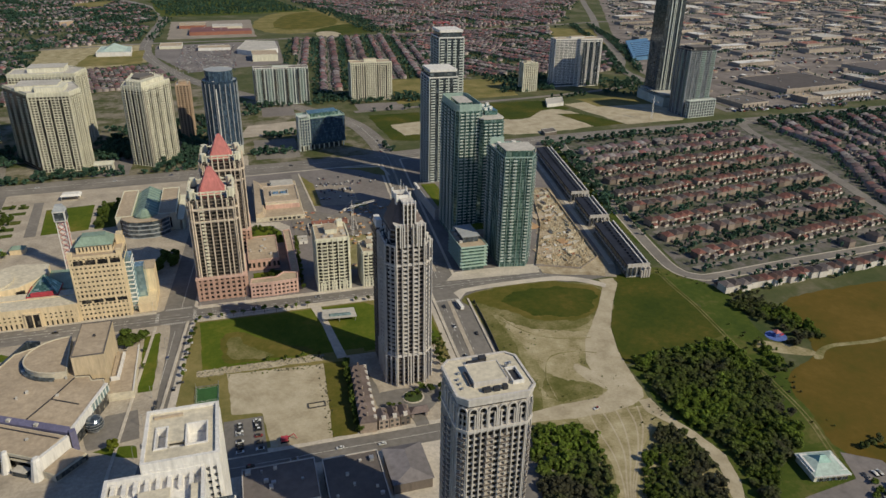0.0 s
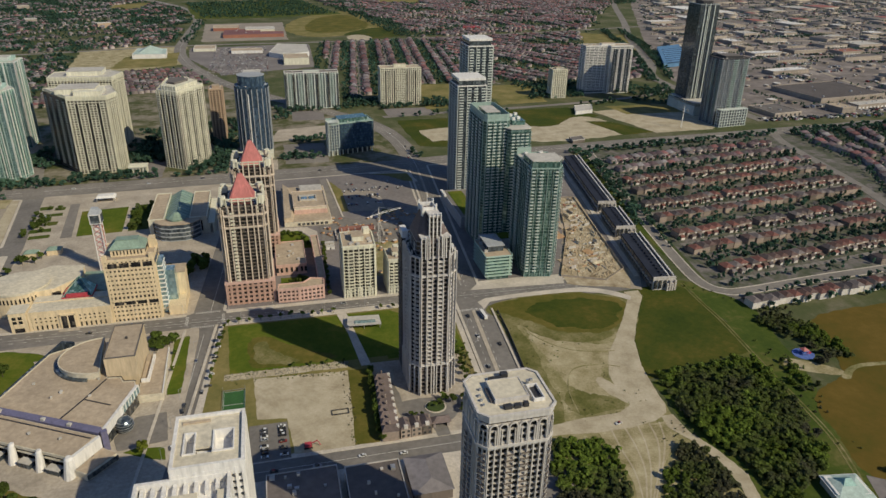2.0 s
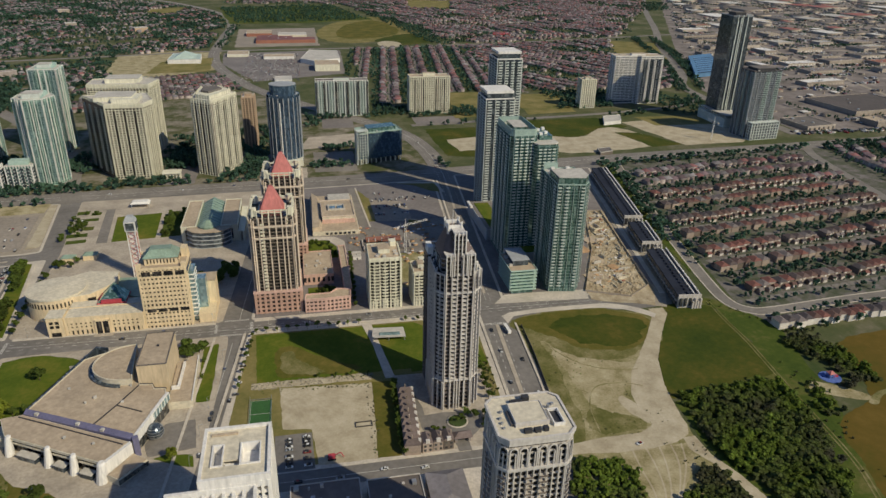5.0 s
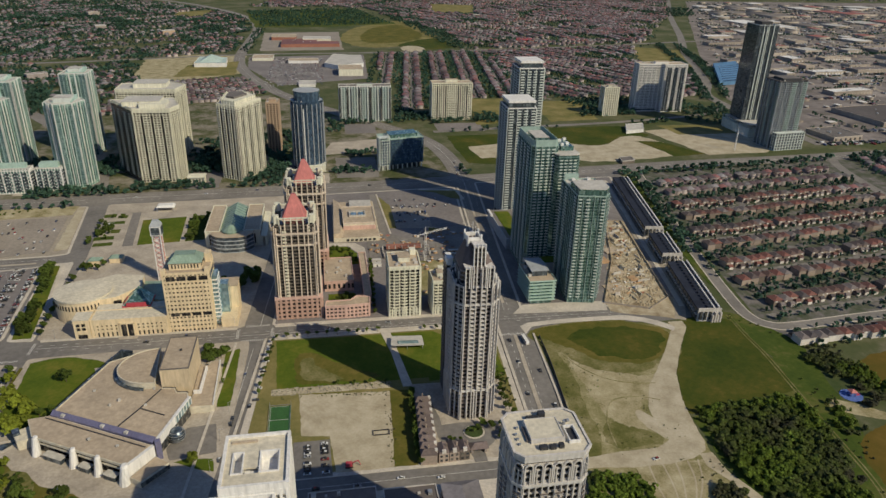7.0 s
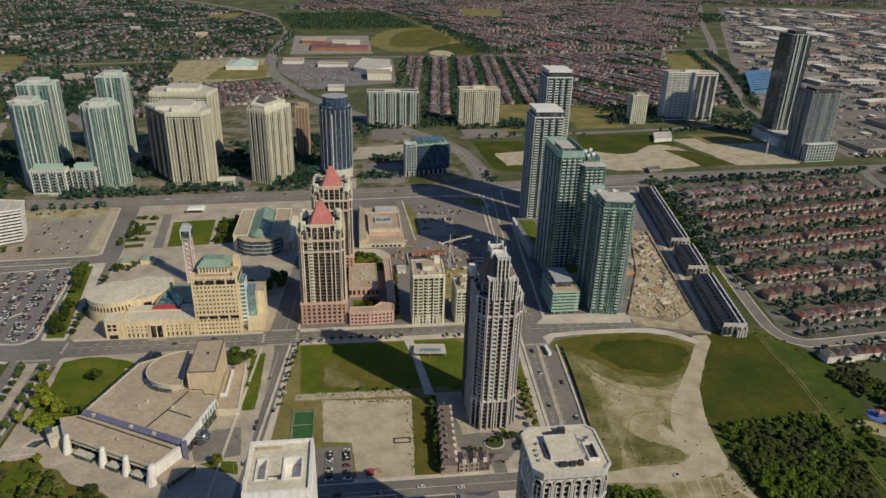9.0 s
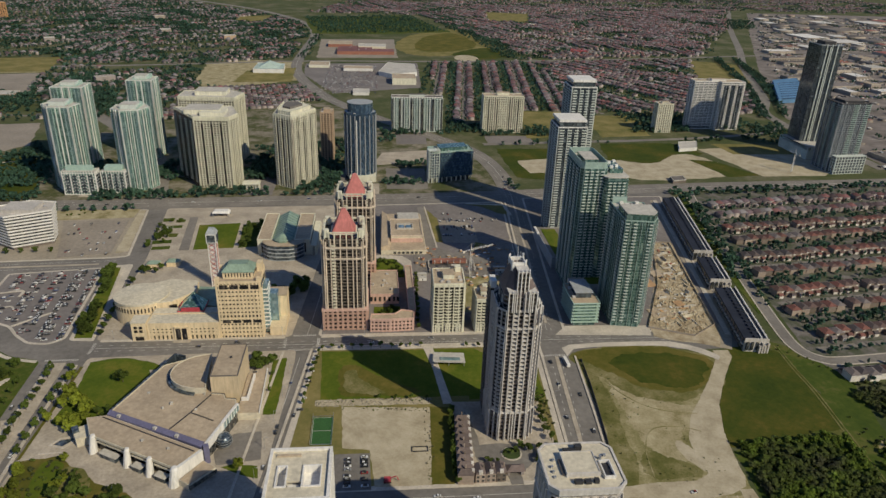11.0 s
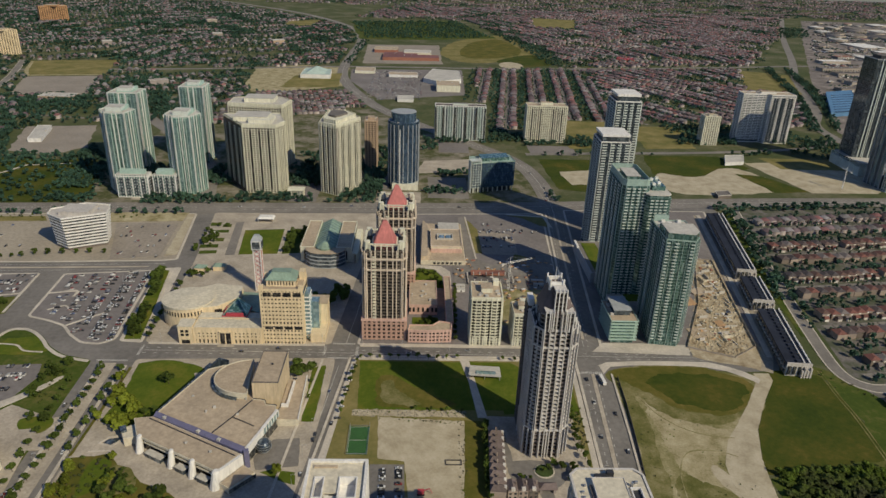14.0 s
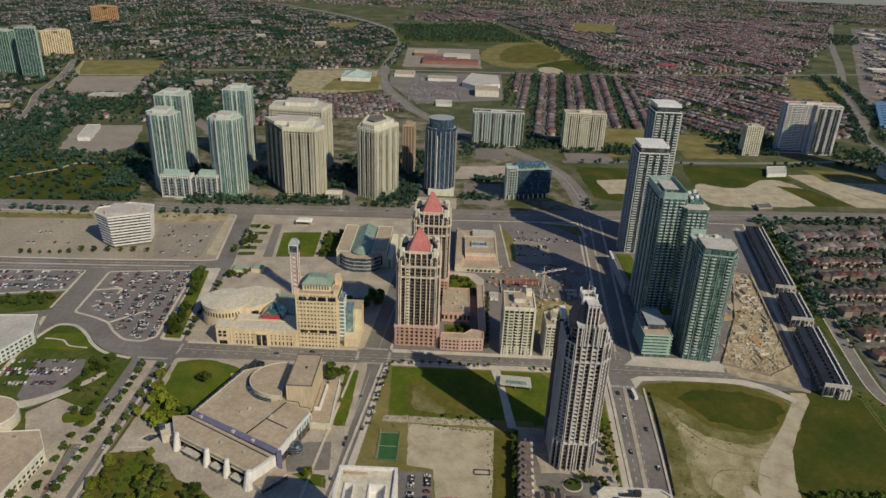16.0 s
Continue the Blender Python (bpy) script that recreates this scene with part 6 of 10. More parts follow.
# ---- civic centre ----
def city_hall():
    root = thing("city_hall", "yellow brick city hall with a square tower and drum", "city hall", (-110, 110, 0))
    T = span(-104.5, -69, 98, 124)
    part("tower_glazing", Build().prism(inset(T, 0.7), 0, 51), MAT["glass_brown"], root)
    tw = Build()
    for i in range(13):
        z = i * 3.75
        tw.prism(T, z + (2.4 if i != 5 else 2.9), z + (4.45 if i != 4 else 4.2))
    pieces("tower_band", tw, MAT["yellow_brick"], root)
    pieces("tower_pier", piers_on(Build(), inset(T, 0.08), 0, 51, 3.0, 1.45, 0.3), MAT["yellow_brick"], root)
    part("tower_frieze", Build().prism(inset(T, -0.3), 50.6, 52.4), MAT["yellow_brick"], root)
    part("tower_roof", Build().prism(inset(T, 0.6), 52, 52.6), MAT["roof_gravel"], root)
    part("upper_stage", Build().prism(span(-99, -75, 103, 119), 52.4, 58.5), MAT["yellow_brick"], root)
    part("upper_windows", piers_on(Build(), span(-99, -75, 103, 119), 54, 57.3, 2.4, 0.9, 0.3, ends=False), MAT["glass_brown"], root)["kind"] = "stuff"
    part("upper_roof", Build().prism(span(-100, -74, 102, 120), 58.5, 63.5, span(-95, -79, 107, 115)), MAT["copper"], root, "green copper hip roof")
    part("roof_ridge", Build().box(-95, 107, 63.5, -79, 115, 64.1), MAT["copper"], root)
    for x, y in ((-103, 99.5), (-70.5, 99.5), (-103, 122.5), (-70.5, 122.5)):
        part("corner_block", Build().box(x - 1.6, y - 1.6, 52, x + 1.6, y + 1.6, 55.5), MAT["yellow_brick"], root)
    part("side_turret", Build().box(-74, 116, 52, -69.5, 123.5, 60), MAT["yellow_brick"], root)
    for i in range(4):
        x = -101.5 + i * 8.2
        part("loggia", Build().box(x, 97.72, 45.6, x + 6.6, 98.3, 49.4), MAT["glass_brown"], root)
        part("wide_window", Build().box(x, 97.72, 14.4, x + 6.6, 98.3, 17.2), MAT["glass_brown"], root)
    for i in range(3):
        y = 100.5 + i * 7.6
        part("loggia", Build().box(-69.3, y, 45.6, -68.7, y + 6, 49.4), MAT["glass_brown"], root)
    # stair bay of pale glass
    sb = part("stair_bay", Build().box(-69, 106, 0, -65, 120, 44), MAT["glass_sky"], root)
    for i in range(11):
        part("stair_band", Build().box(-69.2, 105.6, 3.6 + i * 3.7, -64.6, 120.4, 4.6 + i * 3.7), MAT["white"], sb)
    part("annexe", Build().box(-68.9, 121, 0, -52, 136, 27), MAT["yellow_brick"], root)
    part("annexe_low", Build().box(-64.5, 101, 0, -52, 120.8, 8), MAT["yellow_brick"], root)
    part("annexe_glass", Build().box(-64.9, 112, 8, -58, 121, 34), MAT["glass_sky"], root)
    part("annexe_roof", Build().box(-69.2, 120.7, 27, -51.7, 136.3, 27.8), MAT["roof_gravel"], root)
    # front wing with small square windows in two rows and doorways
    wx0, wx1 = -162, -104.6
    W = span(wx0, wx1, 96.5, 113)
    part("wing_glazing", Build().prism(inset(W, 0.7), 0, 13.8), MAT["glass_brown"], root)
    wb = Build()
    for z0, z1 in ((0, 0.6), (4.6, 6.5), (8.0, 9.4), (10.9, 15.2)):
        wb.prism(W, z0, z1)
    pieces("wing_band", wb, MAT["yellow_brick"], root)
    pieces("wing_pier", piers_on(Build(), inset(W, 0.06), 0, 15, 3.4, 2.1, 0.25), MAT["yellow_brick"], root)
    part("wing_roof", Build().prism(inset(W, 0.5), 15, 15.4), MAT["pale_stone"], root)
    part("wing_parapet", Build().ring(inset(W, -0.1), 0.5, 15, 16), MAT["yellow_brick"], root)
    part("doorway", Build().box(-139.5, 95.6, 0, -130.5, 97, 11.5), MAT["glass_brown"], root)
    part("door_frame", Build().box(-140.6, 95.4, 0, -139.5, 97, 12.2).box(-130.5, 95.4, 0, -129.4, 97, 12.2).box(-140.6, 95.4, 11.5, -129.4, 97, 12.8), MAT["yellow_brick"], root)
    part("door_mullion", Build().box(-135.4, 95.3, 0, -134.6, 97, 11.5), MAT["yellow_brick"], root)
    part("steps", Build().box(-142, 92, 0, -128, 95.4, 0.5).box(-141, 93.2, 0.5, -129, 95.4, 0.9), MAT["paving"], root)
    # west block
    E = span(-174, -162.3, 95.5, 108)
    part("west_block", Build().prism(E, 0, 17), MAT["yellow_brick"], root)
    part("west_roof", Build().prism(inset(E, -0.3), 17, 17.7), MAT["pale_stone"], root)
    for x in (-170.6, -166.6):
        for z in (8.2, 11.6):
            part("window", Build().box(x - 1.3, 95.2, z, x + 1.3, 95.7, z + 2.3), MAT["glass_brown"], root)
    part("window", Build().box(-171.6, 95.2, 1, -165, 95.7, 4.4), MAT["glass_brown"], root)
    part("link_wall", Build().box(-163, 108, 0, -105, 126, 13.5), MAT["pale_stone"], root)
    part("terrace", Build().box(-162.6, 113.2, 13.5, -105.2, 126, 14.2), MAT["pale_stone"], root)
    # council drum
    dr = part("drum", Build().prism(disc(-178, 140, 22, 20, 40), 0, 19), MAT["yellow_brick"], root)
    dw = Build()
    for i in range(26):
        a = radians(-165 + i * 7.4)
        dw.turned(-178 + 21.9 * math.cos(a), 140 + 19.9 * math.sin(a), 0.5, 1.1, math.degrees(a), 12, 16)
    pieces("drum_window", dw, MAT["glass_brown"], root)
    part("drum_band", Build().prism(disc(-178, 140, 22.5, 20.5, 40), 19, 20.6), MAT["pale_stone"], dr)
    part("drum_roof", Build().prism(disc(-178, 140, 22, 20, 40), 20.6, 22.2, disc(-178, 140, 3, 3, 40)), MAT["pale_stone"], dr)
    part("sweep", Build().prism([(-164, 126), (-150, 130), (-134, 148), (-136, 168), (-160, 172), (-178, 162)], 0, 18), MAT["yellow_brick"], root)
    part("sweep_roof", Build().prism([(-164, 126), (-150, 130), (-134, 148), (-136, 168), (-160, 172), (-178, 162)], 18, 18.7), MAT["pale_stone"], root)
    part("sweep_arch", Build().box(-152, 128.4, 9, -146.5, 131, 15), MAT["glass_brown"], root)
    # glass pyramid with a red front
    part("pyramid_base", Build().box(-143, 118, 14, -121, 137, 15.2), MAT["red_trim"], root)
    part("pyramid", Build().cone(span(-142.5, -121.5, 118.5, 136.5), 15.2, (-131, 130, 27)), MAT["glass_teal"], root)
    pyr = Build()
    for x, y in ((-142.5, 118.5), (-121.5, 118.5), (-121.5, 136.5), (-142.5, 136.5)):
        pyr.tube((x, y, 15.2), (-131, 130, 27.1), 0.3, 0.2, 5)
    pieces("pyramid_rib", pyr, MAT["copper"], root)
    part("red_front", Build().prism([(-139.5, 117.4), (-124.5, 117.4), (-124.5, 119.6), (-139.5, 119.6)], 15.2, 17.6), MAT["red_trim"], root)
    part("rear_roof", Build().prism([(-134, 138), (-105, 126.3), (-105, 165), (-136, 168)], 0, 12), MAT["yellow_brick"], root)
    part("rear_roof_top", Build().prism([(-134, 138), (-105, 126.3), (-105, 165), (-136, 168)], 12, 12.6), MAT["copper"], root)


def clock_tower():
    x, y = -127, 196
    root = thing("clock_tower", "slim white clock tower with red lattice and a dark clock box", "clock tower", (x, y, 0))
    part("shaft", Build().box(x - 2.6, y - 2.6, 0, x + 2.6, y + 2.6, 44), MAT["white"], root)
    for sx, sy in ((-1, -1), (1, -1), (1, 1), (-1, 1)):
        part("post", Build().box(x + sx * 3.4 - 0.45, y + sy * 3.4 - 0.45, 0, x + sx * 3.4 + 0.45, y + sy * 3.4 + 0.45, 46), MAT["white"], root)
    for i in range(9):
        z = 2 + i * 4.8
        for s in (-1, 1):
            part("brace", Build().tube((x - 3.3 * s, y - 3.5, z), (x + 3.3 * s, y - 3.5, z + 4.8), 0.24, None, 5), MAT["red_roof"], root)
            part("brace", Build().tube((x + 3.5, y - 3.3 * s, z), (x + 3.5, y + 3.3 * s, z + 4.8), 0.24, None, 5), MAT["red_roof"], root)
    part("clock_box", Build().box(x - 4.6, y - 4.6, 45, x + 4.6, y + 4.6, 54), MAT["white"], root)
    part("clock_face", Build().box(x - 3.6, y - 4.9, 46, x + 3.6, y - 4.5, 53), MAT["glass_slate"], root)
    part("clock_face", Build().box(x + 4.5, y - 3.6, 46, x + 4.9, y + 3.6, 53), MAT["glass_slate"], root)
    part("cap", Build().prism(span(x - 4.8, x + 4.8, y - 4.8, y + 4.8), 54, 58.5, span(x - 2.4, x + 2.4, y - 2.4, y + 2.4)), MAT["slab_slate"], root)


def library():
    root = thing("library", "cream stone library with a green glass roofed hall", "library", (-70, 292, 0))
    part("west_wing", Build().box(-98, 262, 0, -84, 336, 17), MAT["cream_pale"], root)
    part("east_wing", Build().box(-60, 262, 0, -44, 336, 17), MAT["cream_pale"], root)
    for x0, x1 in ((-98, -84), (-60, -44)):
        part("wing_roof", Build().box(x0 + 0.5, 262.5, 17, x1 - 0.5, 335.5, 17.4), MAT["roof_gravel"], root)
        part("wing_parapet", Build().ring(span(x0 - 0.2, x1 + 0.2, 261.8, 336.2), 0.6, 17, 18.2), MAT["cream_pale"], root)
        pieces("window", piers_on(Build(), span(x0, x1, 262, 336), 3, 14, 5, 1.6, 0.3, ends=False), MAT["glass_brown"], root)
    part("hall", Build().box(-84, 258, 0, -60, 336, 15), MAT["glass_teal"], root)
    F = [(-92, 256), (-86, 249), (-78, 246), (-64, 246), (-56, 249), (-50, 256), (-50, 262), (-92, 262)]
    # slate bands and glass carry the front's navy shade in their colour
    part("front", slabs_on(Build(), F, 0, 17, 4.2, 0.9, 0), MAT["slab_slate"], root)["kind"] = "stuff"
    part("front_glazing", Build().prism(inset(F, 0.5), 0, 16.6), MAT["glass_slate"], root)
    part("front_roof", Build().prism(F, 16.8, 17.4), MAT["roof_gravel"], root)
    g = Build()
    g.face((-84, 262, 15), (-72, 264, 22), (-72, 334, 22), (-84, 336, 15))
    g.face((-72, 264, 22), (-60, 262, 15), (-60, 336, 15), (-72, 334, 22))
    g.face((-84, 262, 15), (-60, 262, 15), (-72, 264, 22))
    g.face((-84, 336, 15), (-72, 334, 22), (-60, 336, 15))
    part("hall_roof", g, MAT["copper"], root, "green copper and glass gable roof")
    for i in range(10):
        part("roof_rib", Build().tube((-84, 266 + i * 7, 15.2), (-72, 266 + i * 7, 22.2), 0.3, None, 4).tube((-72, 266 + i * 7, 22.2), (-60, 266 + i * 7, 15.2), 0.3, None, 4), MAT["glass_sky"], root)
    part("dome_base", Build().prism(disc(-72, 262, 9, 9, 10), 15, 19), MAT["copper"], root)
    part("dome", Build().prism(disc(-72, 262, 9.4, 9.4, 10), 19, 24, disc(-72, 262, 2, 2, 10)), MAT["copper"], root)
    part("colonnade", piers_on(Build(), span(-43, -38, 262, 330), 0, 10, 5, 1.2, 1.2), MAT["cream_pale"], root)["kind"] = "stuff"
    part("colonnade_roof", Build().box(-43.5, 261.5, 10, -37.5, 330.5, 11), MAT["cream_pale"], root)


def sports_hall():
    root = thing("community_hall", "low pale concrete hall with stepped roofs and an angled wall", "public building", (54, 312, 0))
    part("base_wall", Build().prism(span(30, 78, 260, 366), 0, 5), MAT["pale_stone"], root)
    part("base_roof", Build().prism(span(30.6, 77.4, 260.6, 365.4), 5, 5.3), MAT["roof_gravel"], root)
    part("main_wall", Build().prism(span(41, 75, 282, 330), 5, 12), MAT["pale_stone"], root)
    part("main_roof", Build().prism(span(41.6, 74.4, 282.6, 329.4), 12, 12.3), MAT["roof_gravel"], root)
    part("parapet", Build().ring(span(40.7, 75.3, 281.7, 330.3), 0.6, 12, 13.1), MAT["cream_pink"], root)
    part("brick_band", Build().box(40.8, 280.6, 5, 75.2, 282, 9.5), MAT["pink_pale"], root)
    part("roof_well", Build().ring(span(48, 66, 300, 314), 1.0, 12.2, 14.2), MAT["roof_pale"], root)
    part("skylight", Build().box(50, 303, 12.2, 56, 311, 13.4).box(58, 303, 12.2, 64, 311, 13.4), MAT["glass_sky"], root)
    part("rear_block", Build().box(50, 334, 5, 75, 360, 9), MAT["pale_stone"], root)
    part("rear_roof", Build().box(50.4, 334.4, 9, 74.6, 359.6, 9.3), MAT["roof_pale"], root)
    g = Build().prism([(30, 260), (39, 262), (45, 312), (40, 360), (32, 366)], 5.2, 9.4, [(30, 260), (37, 264), (41, 312), (37, 356), (32, 366)])
    part("angled_roof", g, MAT["roof_gravel"], root)
    for i in range(7):
        part("window", Build().box(43 + i * 4.6, 259.7, 1.2, 46 + i * 4.6, 260.2, 3.6), MAT["glass_dark"], root)


def arts_centre():
    root = thing("arts_centre", "sprawling beige arts centre with flat roofs and white pylons", "arts centre", (-115, -10, 0))
    main = [(-154, -14), (-85, -50), (-72.6, -10), (-73.6, -4), (-80.8, -3.4), (-83, 2), (-91, 3), (-100, 44), (-122, 46), (-133.5, 40)]
    part("main_wall", Build().prism(main, 0, 12.2), MAT["pale_stone"], root)
    part("main_roof", Build().prism(inset(main, 0.5), 12.2, 12.6), MAT["roof_gravel"], root)
    part("main_parapet", Build().ring(inset(main, -0.1), 0.6, 12.2, 13.0), MAT["pale_stone"], root)
    part("edge_wall", Build().prism([(-154.6, -13.4), (-154, -14), (-128.6, 53.6), (-121, 51), (-120.6, 52.2), (-129.4, 55.2)], 0, 13.6), MAT["glass_slate"], root, "dark wall that runs along the roof's edge")
    for pts in ([(-110.5, -34.6), (-101, -17.6), (-91.5, 2)], [(-101, -17.6), (-84.2, -27)]):
        sm = Build()
        strip(sm, pts, -0.4, 0.4, 12.6, 12.95)
        part("roof_seam", sm, MAT["dark_metal"], root)
    # sloping glazing along the step between the two roofs
    def along(u, v):
        return (-154 + 69 * u + 0.46 * v, -14.6 - 36.2 * u + 0.89 * v)
    gz = Build()
    gz.prism([along(0, -2.6), along(1, -2.6), along(1, 0.4), along(0, 0.4)], 11, 12.9)
    a0, a1, b0, b1 = along(0, -2.6), along(1, -2.6), along(0, 0.4), along(1, 0.4)
    gz.face((*a0, 12.9), (*a1, 12.9), (*b1, 14.8), (*b0, 14.8))
    gz.face((*b1, 12.9), (*b0, 12.9), (*b0, 14.8), (*b1, 14.8))
    gz.face((*a1, 12.9), (*b1, 12.9), (*b1, 14.8))
    gz.face((*b0, 12.9), (*a0, 12.9), (*b0, 14.8))
    part("sloping_glazing", gz, MAT["violet_glazing"], root, "long violet-blue strip of sloping glazing")
    for u in (0.12, 0.51, 0.74):
        x, y = along(u, -1.4)
        part("glazing_hatch", Build().turned(x, y, 2.4, 2.0, -28, 12.9, 14.6), MAT["roof_pale"], root)
    front = [(-168, -18.5), (-160, -36), (-98, -70.5), (-87, -54), (-155.5, -16.4)]
    part("front_wall", Build().prism(inset(front, 2.2), 0, 11.0), MAT["glass_brown"], root)
    part("front_edge", Build().prism(front, 10.0, 11.8), MAT["pale_stone"], root)
    part("front_roof", Build().prism(inset(front, 0.6), 11.8, 12.1), MAT["roof_gravel"], root)
    east = Build()
    strip(east, [(-72.8, -5), (-74.4, -3.6), (-80.4, -3), (-82.6, 2.2), (-91, 3.4)], -0.3, 0.3, 13.0, 13.3)
    part("roof_seam", east, MAT["dark_metal"], root)
    sm = Build()
    strip(sm, [(-157.4, -18.8), (-89.8, -56.2)], -0.4, 0.4, 12.1, 12.4)
    part("front_seam", sm, MAT["dark_metal"], root)
    for (x, y), w in (((-157.4, -37.4), 4.4), ((-132, -51.6), 4.2), ((-115.8, -60.8), 4.2), ((-98.6, -70.4), 5.6)):
        low = [(x - 0.8 + (q[0] - x) * 1.0, y - 1.5 + (q[1] - y) * 1.0) for q in disc(x, y, w * 0.62, w * 0.72, 10)]
        high = disc(x, y, w * 0.44, w * 0.5, 10)
        col = Build().taper(low, 0, high, 11.6)
        col.taper(high, 11.6, disc(x, y, w * 0.26, w * 0.3, 10), 12.7)
        part("pylon", col, MAT["white"], root, "rounded tapering white column")
    bays = [(-157.4, -37.4), (-132, -51.6), (-115.8, -60.8), (-98.6, -70.4)]
    for (ax, ay), (bx, by) in zip(bays, bays[1:]):
        cx, cy = (ax + bx) / 2 + 0.3, (ay + by) / 2 + 0.6
        ln = math.hypot(bx - ax, by - ay) - 5
        an = math.degrees(math.atan2(by - ay, bx - ax))
        part("bay_band", Build().turned(cx, cy, ln, 0.7, an, 7.2, 8.2), MAT["pale_stone"], root)
        part("bay_porch", Build().turned(cx - 1.0, cy - 1.9, ln * 0.55, 4.2, an, 0, 3.6), MAT["glass_slate"], root)
        part("porch_roof", Build().turned(cx - 1.0, cy - 1.9, ln * 0.6, 4.8, an, 3.6, 4.0), MAT["roof_pale"], root)
    part("side_wall", Build().prism([(-97, -71.6), (-85, -55.6), (-86.4, -54), (-98.4, -70.2)], 0, 12.2), MAT["white"], root)
    part("step_roof", Build().prism([(-96, -73), (-89, -78), (-76, -63.5), (-85, -56.6)], 0, 5), MAT["pale_stone"], root)
    part("step_roof_top", Build().prism([(-95.4, -73), (-89, -77.4), (-76.6, -63.5), (-85, -57.2)], 5, 5.3), MAT["roof_gravel"], root)
    part("step_window", Build().prism([(-88.6, -78.4), (-75.4, -63.9), (-75.8, -63.5), (-89, -78)], 1.2, 4.0), MAT["glass_dark"], root)
    part("west_block", Build().prism([(-176, -24), (-170, -34), (-162, -31), (-168, -19)], 0, 7), MAT["pale_stone"], root)
    part("west_glazing", Build().prism([(-176.6, -23.6), (-173.4, -29), (-170, -27), (-173, -21.6)], 7, 8.6), MAT["glass_slate"], root)
    # glazed entrance side
    part("entrance_wall", Build().prism([(-84.6, -49), (-72.4, -12), (-71.6, -12.3), (-83.8, -49.4)], 0, 7.6), MAT["glass_dark"], root)
    part("entrance_fascia", Build().prism([(-85, -50), (-78.6, -30), (-77.2, -30.5), (-83.2, -50.6)], 7.6, 13.4), MAT["white"], root)
    part("entrance_glazing", Build().prism([(-78.6, -30), (-72.2, -9.6), (-70.9, -10), (-77.2, -30.5)], 7.6, 12.9), MAT["glass_sky"], root)
    for k in range(7):
        u = k / 6
        x, y = -77.6 + 6.2 * u, -30.2 + 20.2 * u
        part("glazing_post", Build().turned(x, y, 1.7, 0.4, 18, 7.6, 13.2), MAT["white"], root)
    part("entrance_beam", Build().prism([(-78.8, -30), (-72.4, -9.4), (-70.6, -9.9), (-76.9, -30.6)], 12.9, 13.5), MAT["white"], root)
    part("entrance_tower", Build().turned(-83.6, -52.6, 3.4, 2.8, 20, 0, 13.8), MAT["violet_glazing"], root)
    me = bpy.data.meshes.new("glass_globe")
    bm = bmesh.new()
    bmesh.ops.create_uvsphere(bm, u_segments=20, v_segments=12, radius=5.2)
    bmesh.ops.translate(bm, verts=bm.verts, vec=(-76, -37.5, 4.9))
    bm.to_mesh(me)
    bm.free()
    part("glass_globe", me, MAT["glass_slate"], root, "round steel and glass entrance globe")
    for k in range(5):
        hb = Build()
        z = 1.3 + k * 1.75
        r = math.sqrt(max(0.5, 5.32 ** 2 - (z - 4.9) ** 2))
        pts = disc(-76, -37.5, r, r, 20)
        for i in range(20):
            a, b = pts[i], pts[(i + 1) % 20]
            hb.tube((*a, z), (*b, z), 0.14, None, 4)
        part("globe_hoop", hb, MAT["steel"], root)
    # half drum and stage box
    half = disc(-99, 25.5, 25, 22, 28, 92, 278)
    part("drum", Build().prism(half, 0, 16.6), MAT["pale_stone"], root)
    part("drum_roof", Build().prism(inset(half, 0.7), 16.6, 16.9), MAT["roof_gravel"], root)
    part("drum_rim", Build().ring(inset(half, -0.2), 0.7, 16.6, 17.4), MAT["pale_stone"], root)
    part("drum_step", Build().prism(disc(-99, 25.5, 27.5, 24.5, 26, 100, 262), 0, 13.8), MAT["glass_slate"], root)
    B = span(-91.5, -72.6, 4, 45)
    part("stage_box", Build().prism(B, 0, 26.3), MAT["tan_panel"], root)
    part("stage_roof", Build().prism(inset(B, 0.5), 26.3, 26.6), MAT["roof_gravel"], root)
    part("stage_parapet", Build().ring(inset(B, -0.15), 0.6, 26.3, 27.1), MAT["roof_dark"], root)
    part("stage_hatch", Build().turned(-81, 27, 1.4, 1.4, 10, 26.6, 27.8), MAT["dark_metal"], root)
    S = [(-72.4, -11), (-57, -11), (-58.5, 43), (-66, 43), (-66, 38), (-72.4, 38)]
    part("side_block", Build().prism(S, 0, 5.6), MAT["pale_stone"], root)
    part("side_roof", Build().prism(inset(S, 0.5), 5.6, 5.9), MAT["roof_gravel"], root)
    part("side_rim", Build().prism([(-57.5, -11), (-56.8, -11), (-58.3, 43), (-59, 43)], 5.6, 6.6), MAT["white"], root)
    part("ramp_wall", Build().prism([(-71.6, 3), (-66.6, 3), (-66, 33), (-67.4, 33), (-68, 4.4), (-71.6, 4.4)], 5.9, 8.4), MAT["white"], root)
    part("ramp_deck", Build().prism([(-72, 5), (-68.4, 5), (-67.8, 33), (-72, 33)], 5.9, 6.6), MAT["roof_gravel"], root)
    rnd = random.Random(5)
    for _ in range(12):
        x, y = rnd.uniform(-150, -95), rnd.uniform(-64, 12)
        if inside(x, y, inset(main, 2)) or inside(x, y, inset(front, 2)):
            s = rnd.uniform(0.8, 1.8)
            part("roof_unit", Build().box(x - s / 2, y - s / 2, 12.6, x + s / 2, y + s / 2, 13.4 + rnd.random()), MAT["roof_pale"], root)
    part("pool", Build().prism([(-186, -30.5), (-183, -26.5), (-174, -24.5), (-177, -29), (-180, -32.5)], 0, 0.4), MAT["glass_slate"], root)
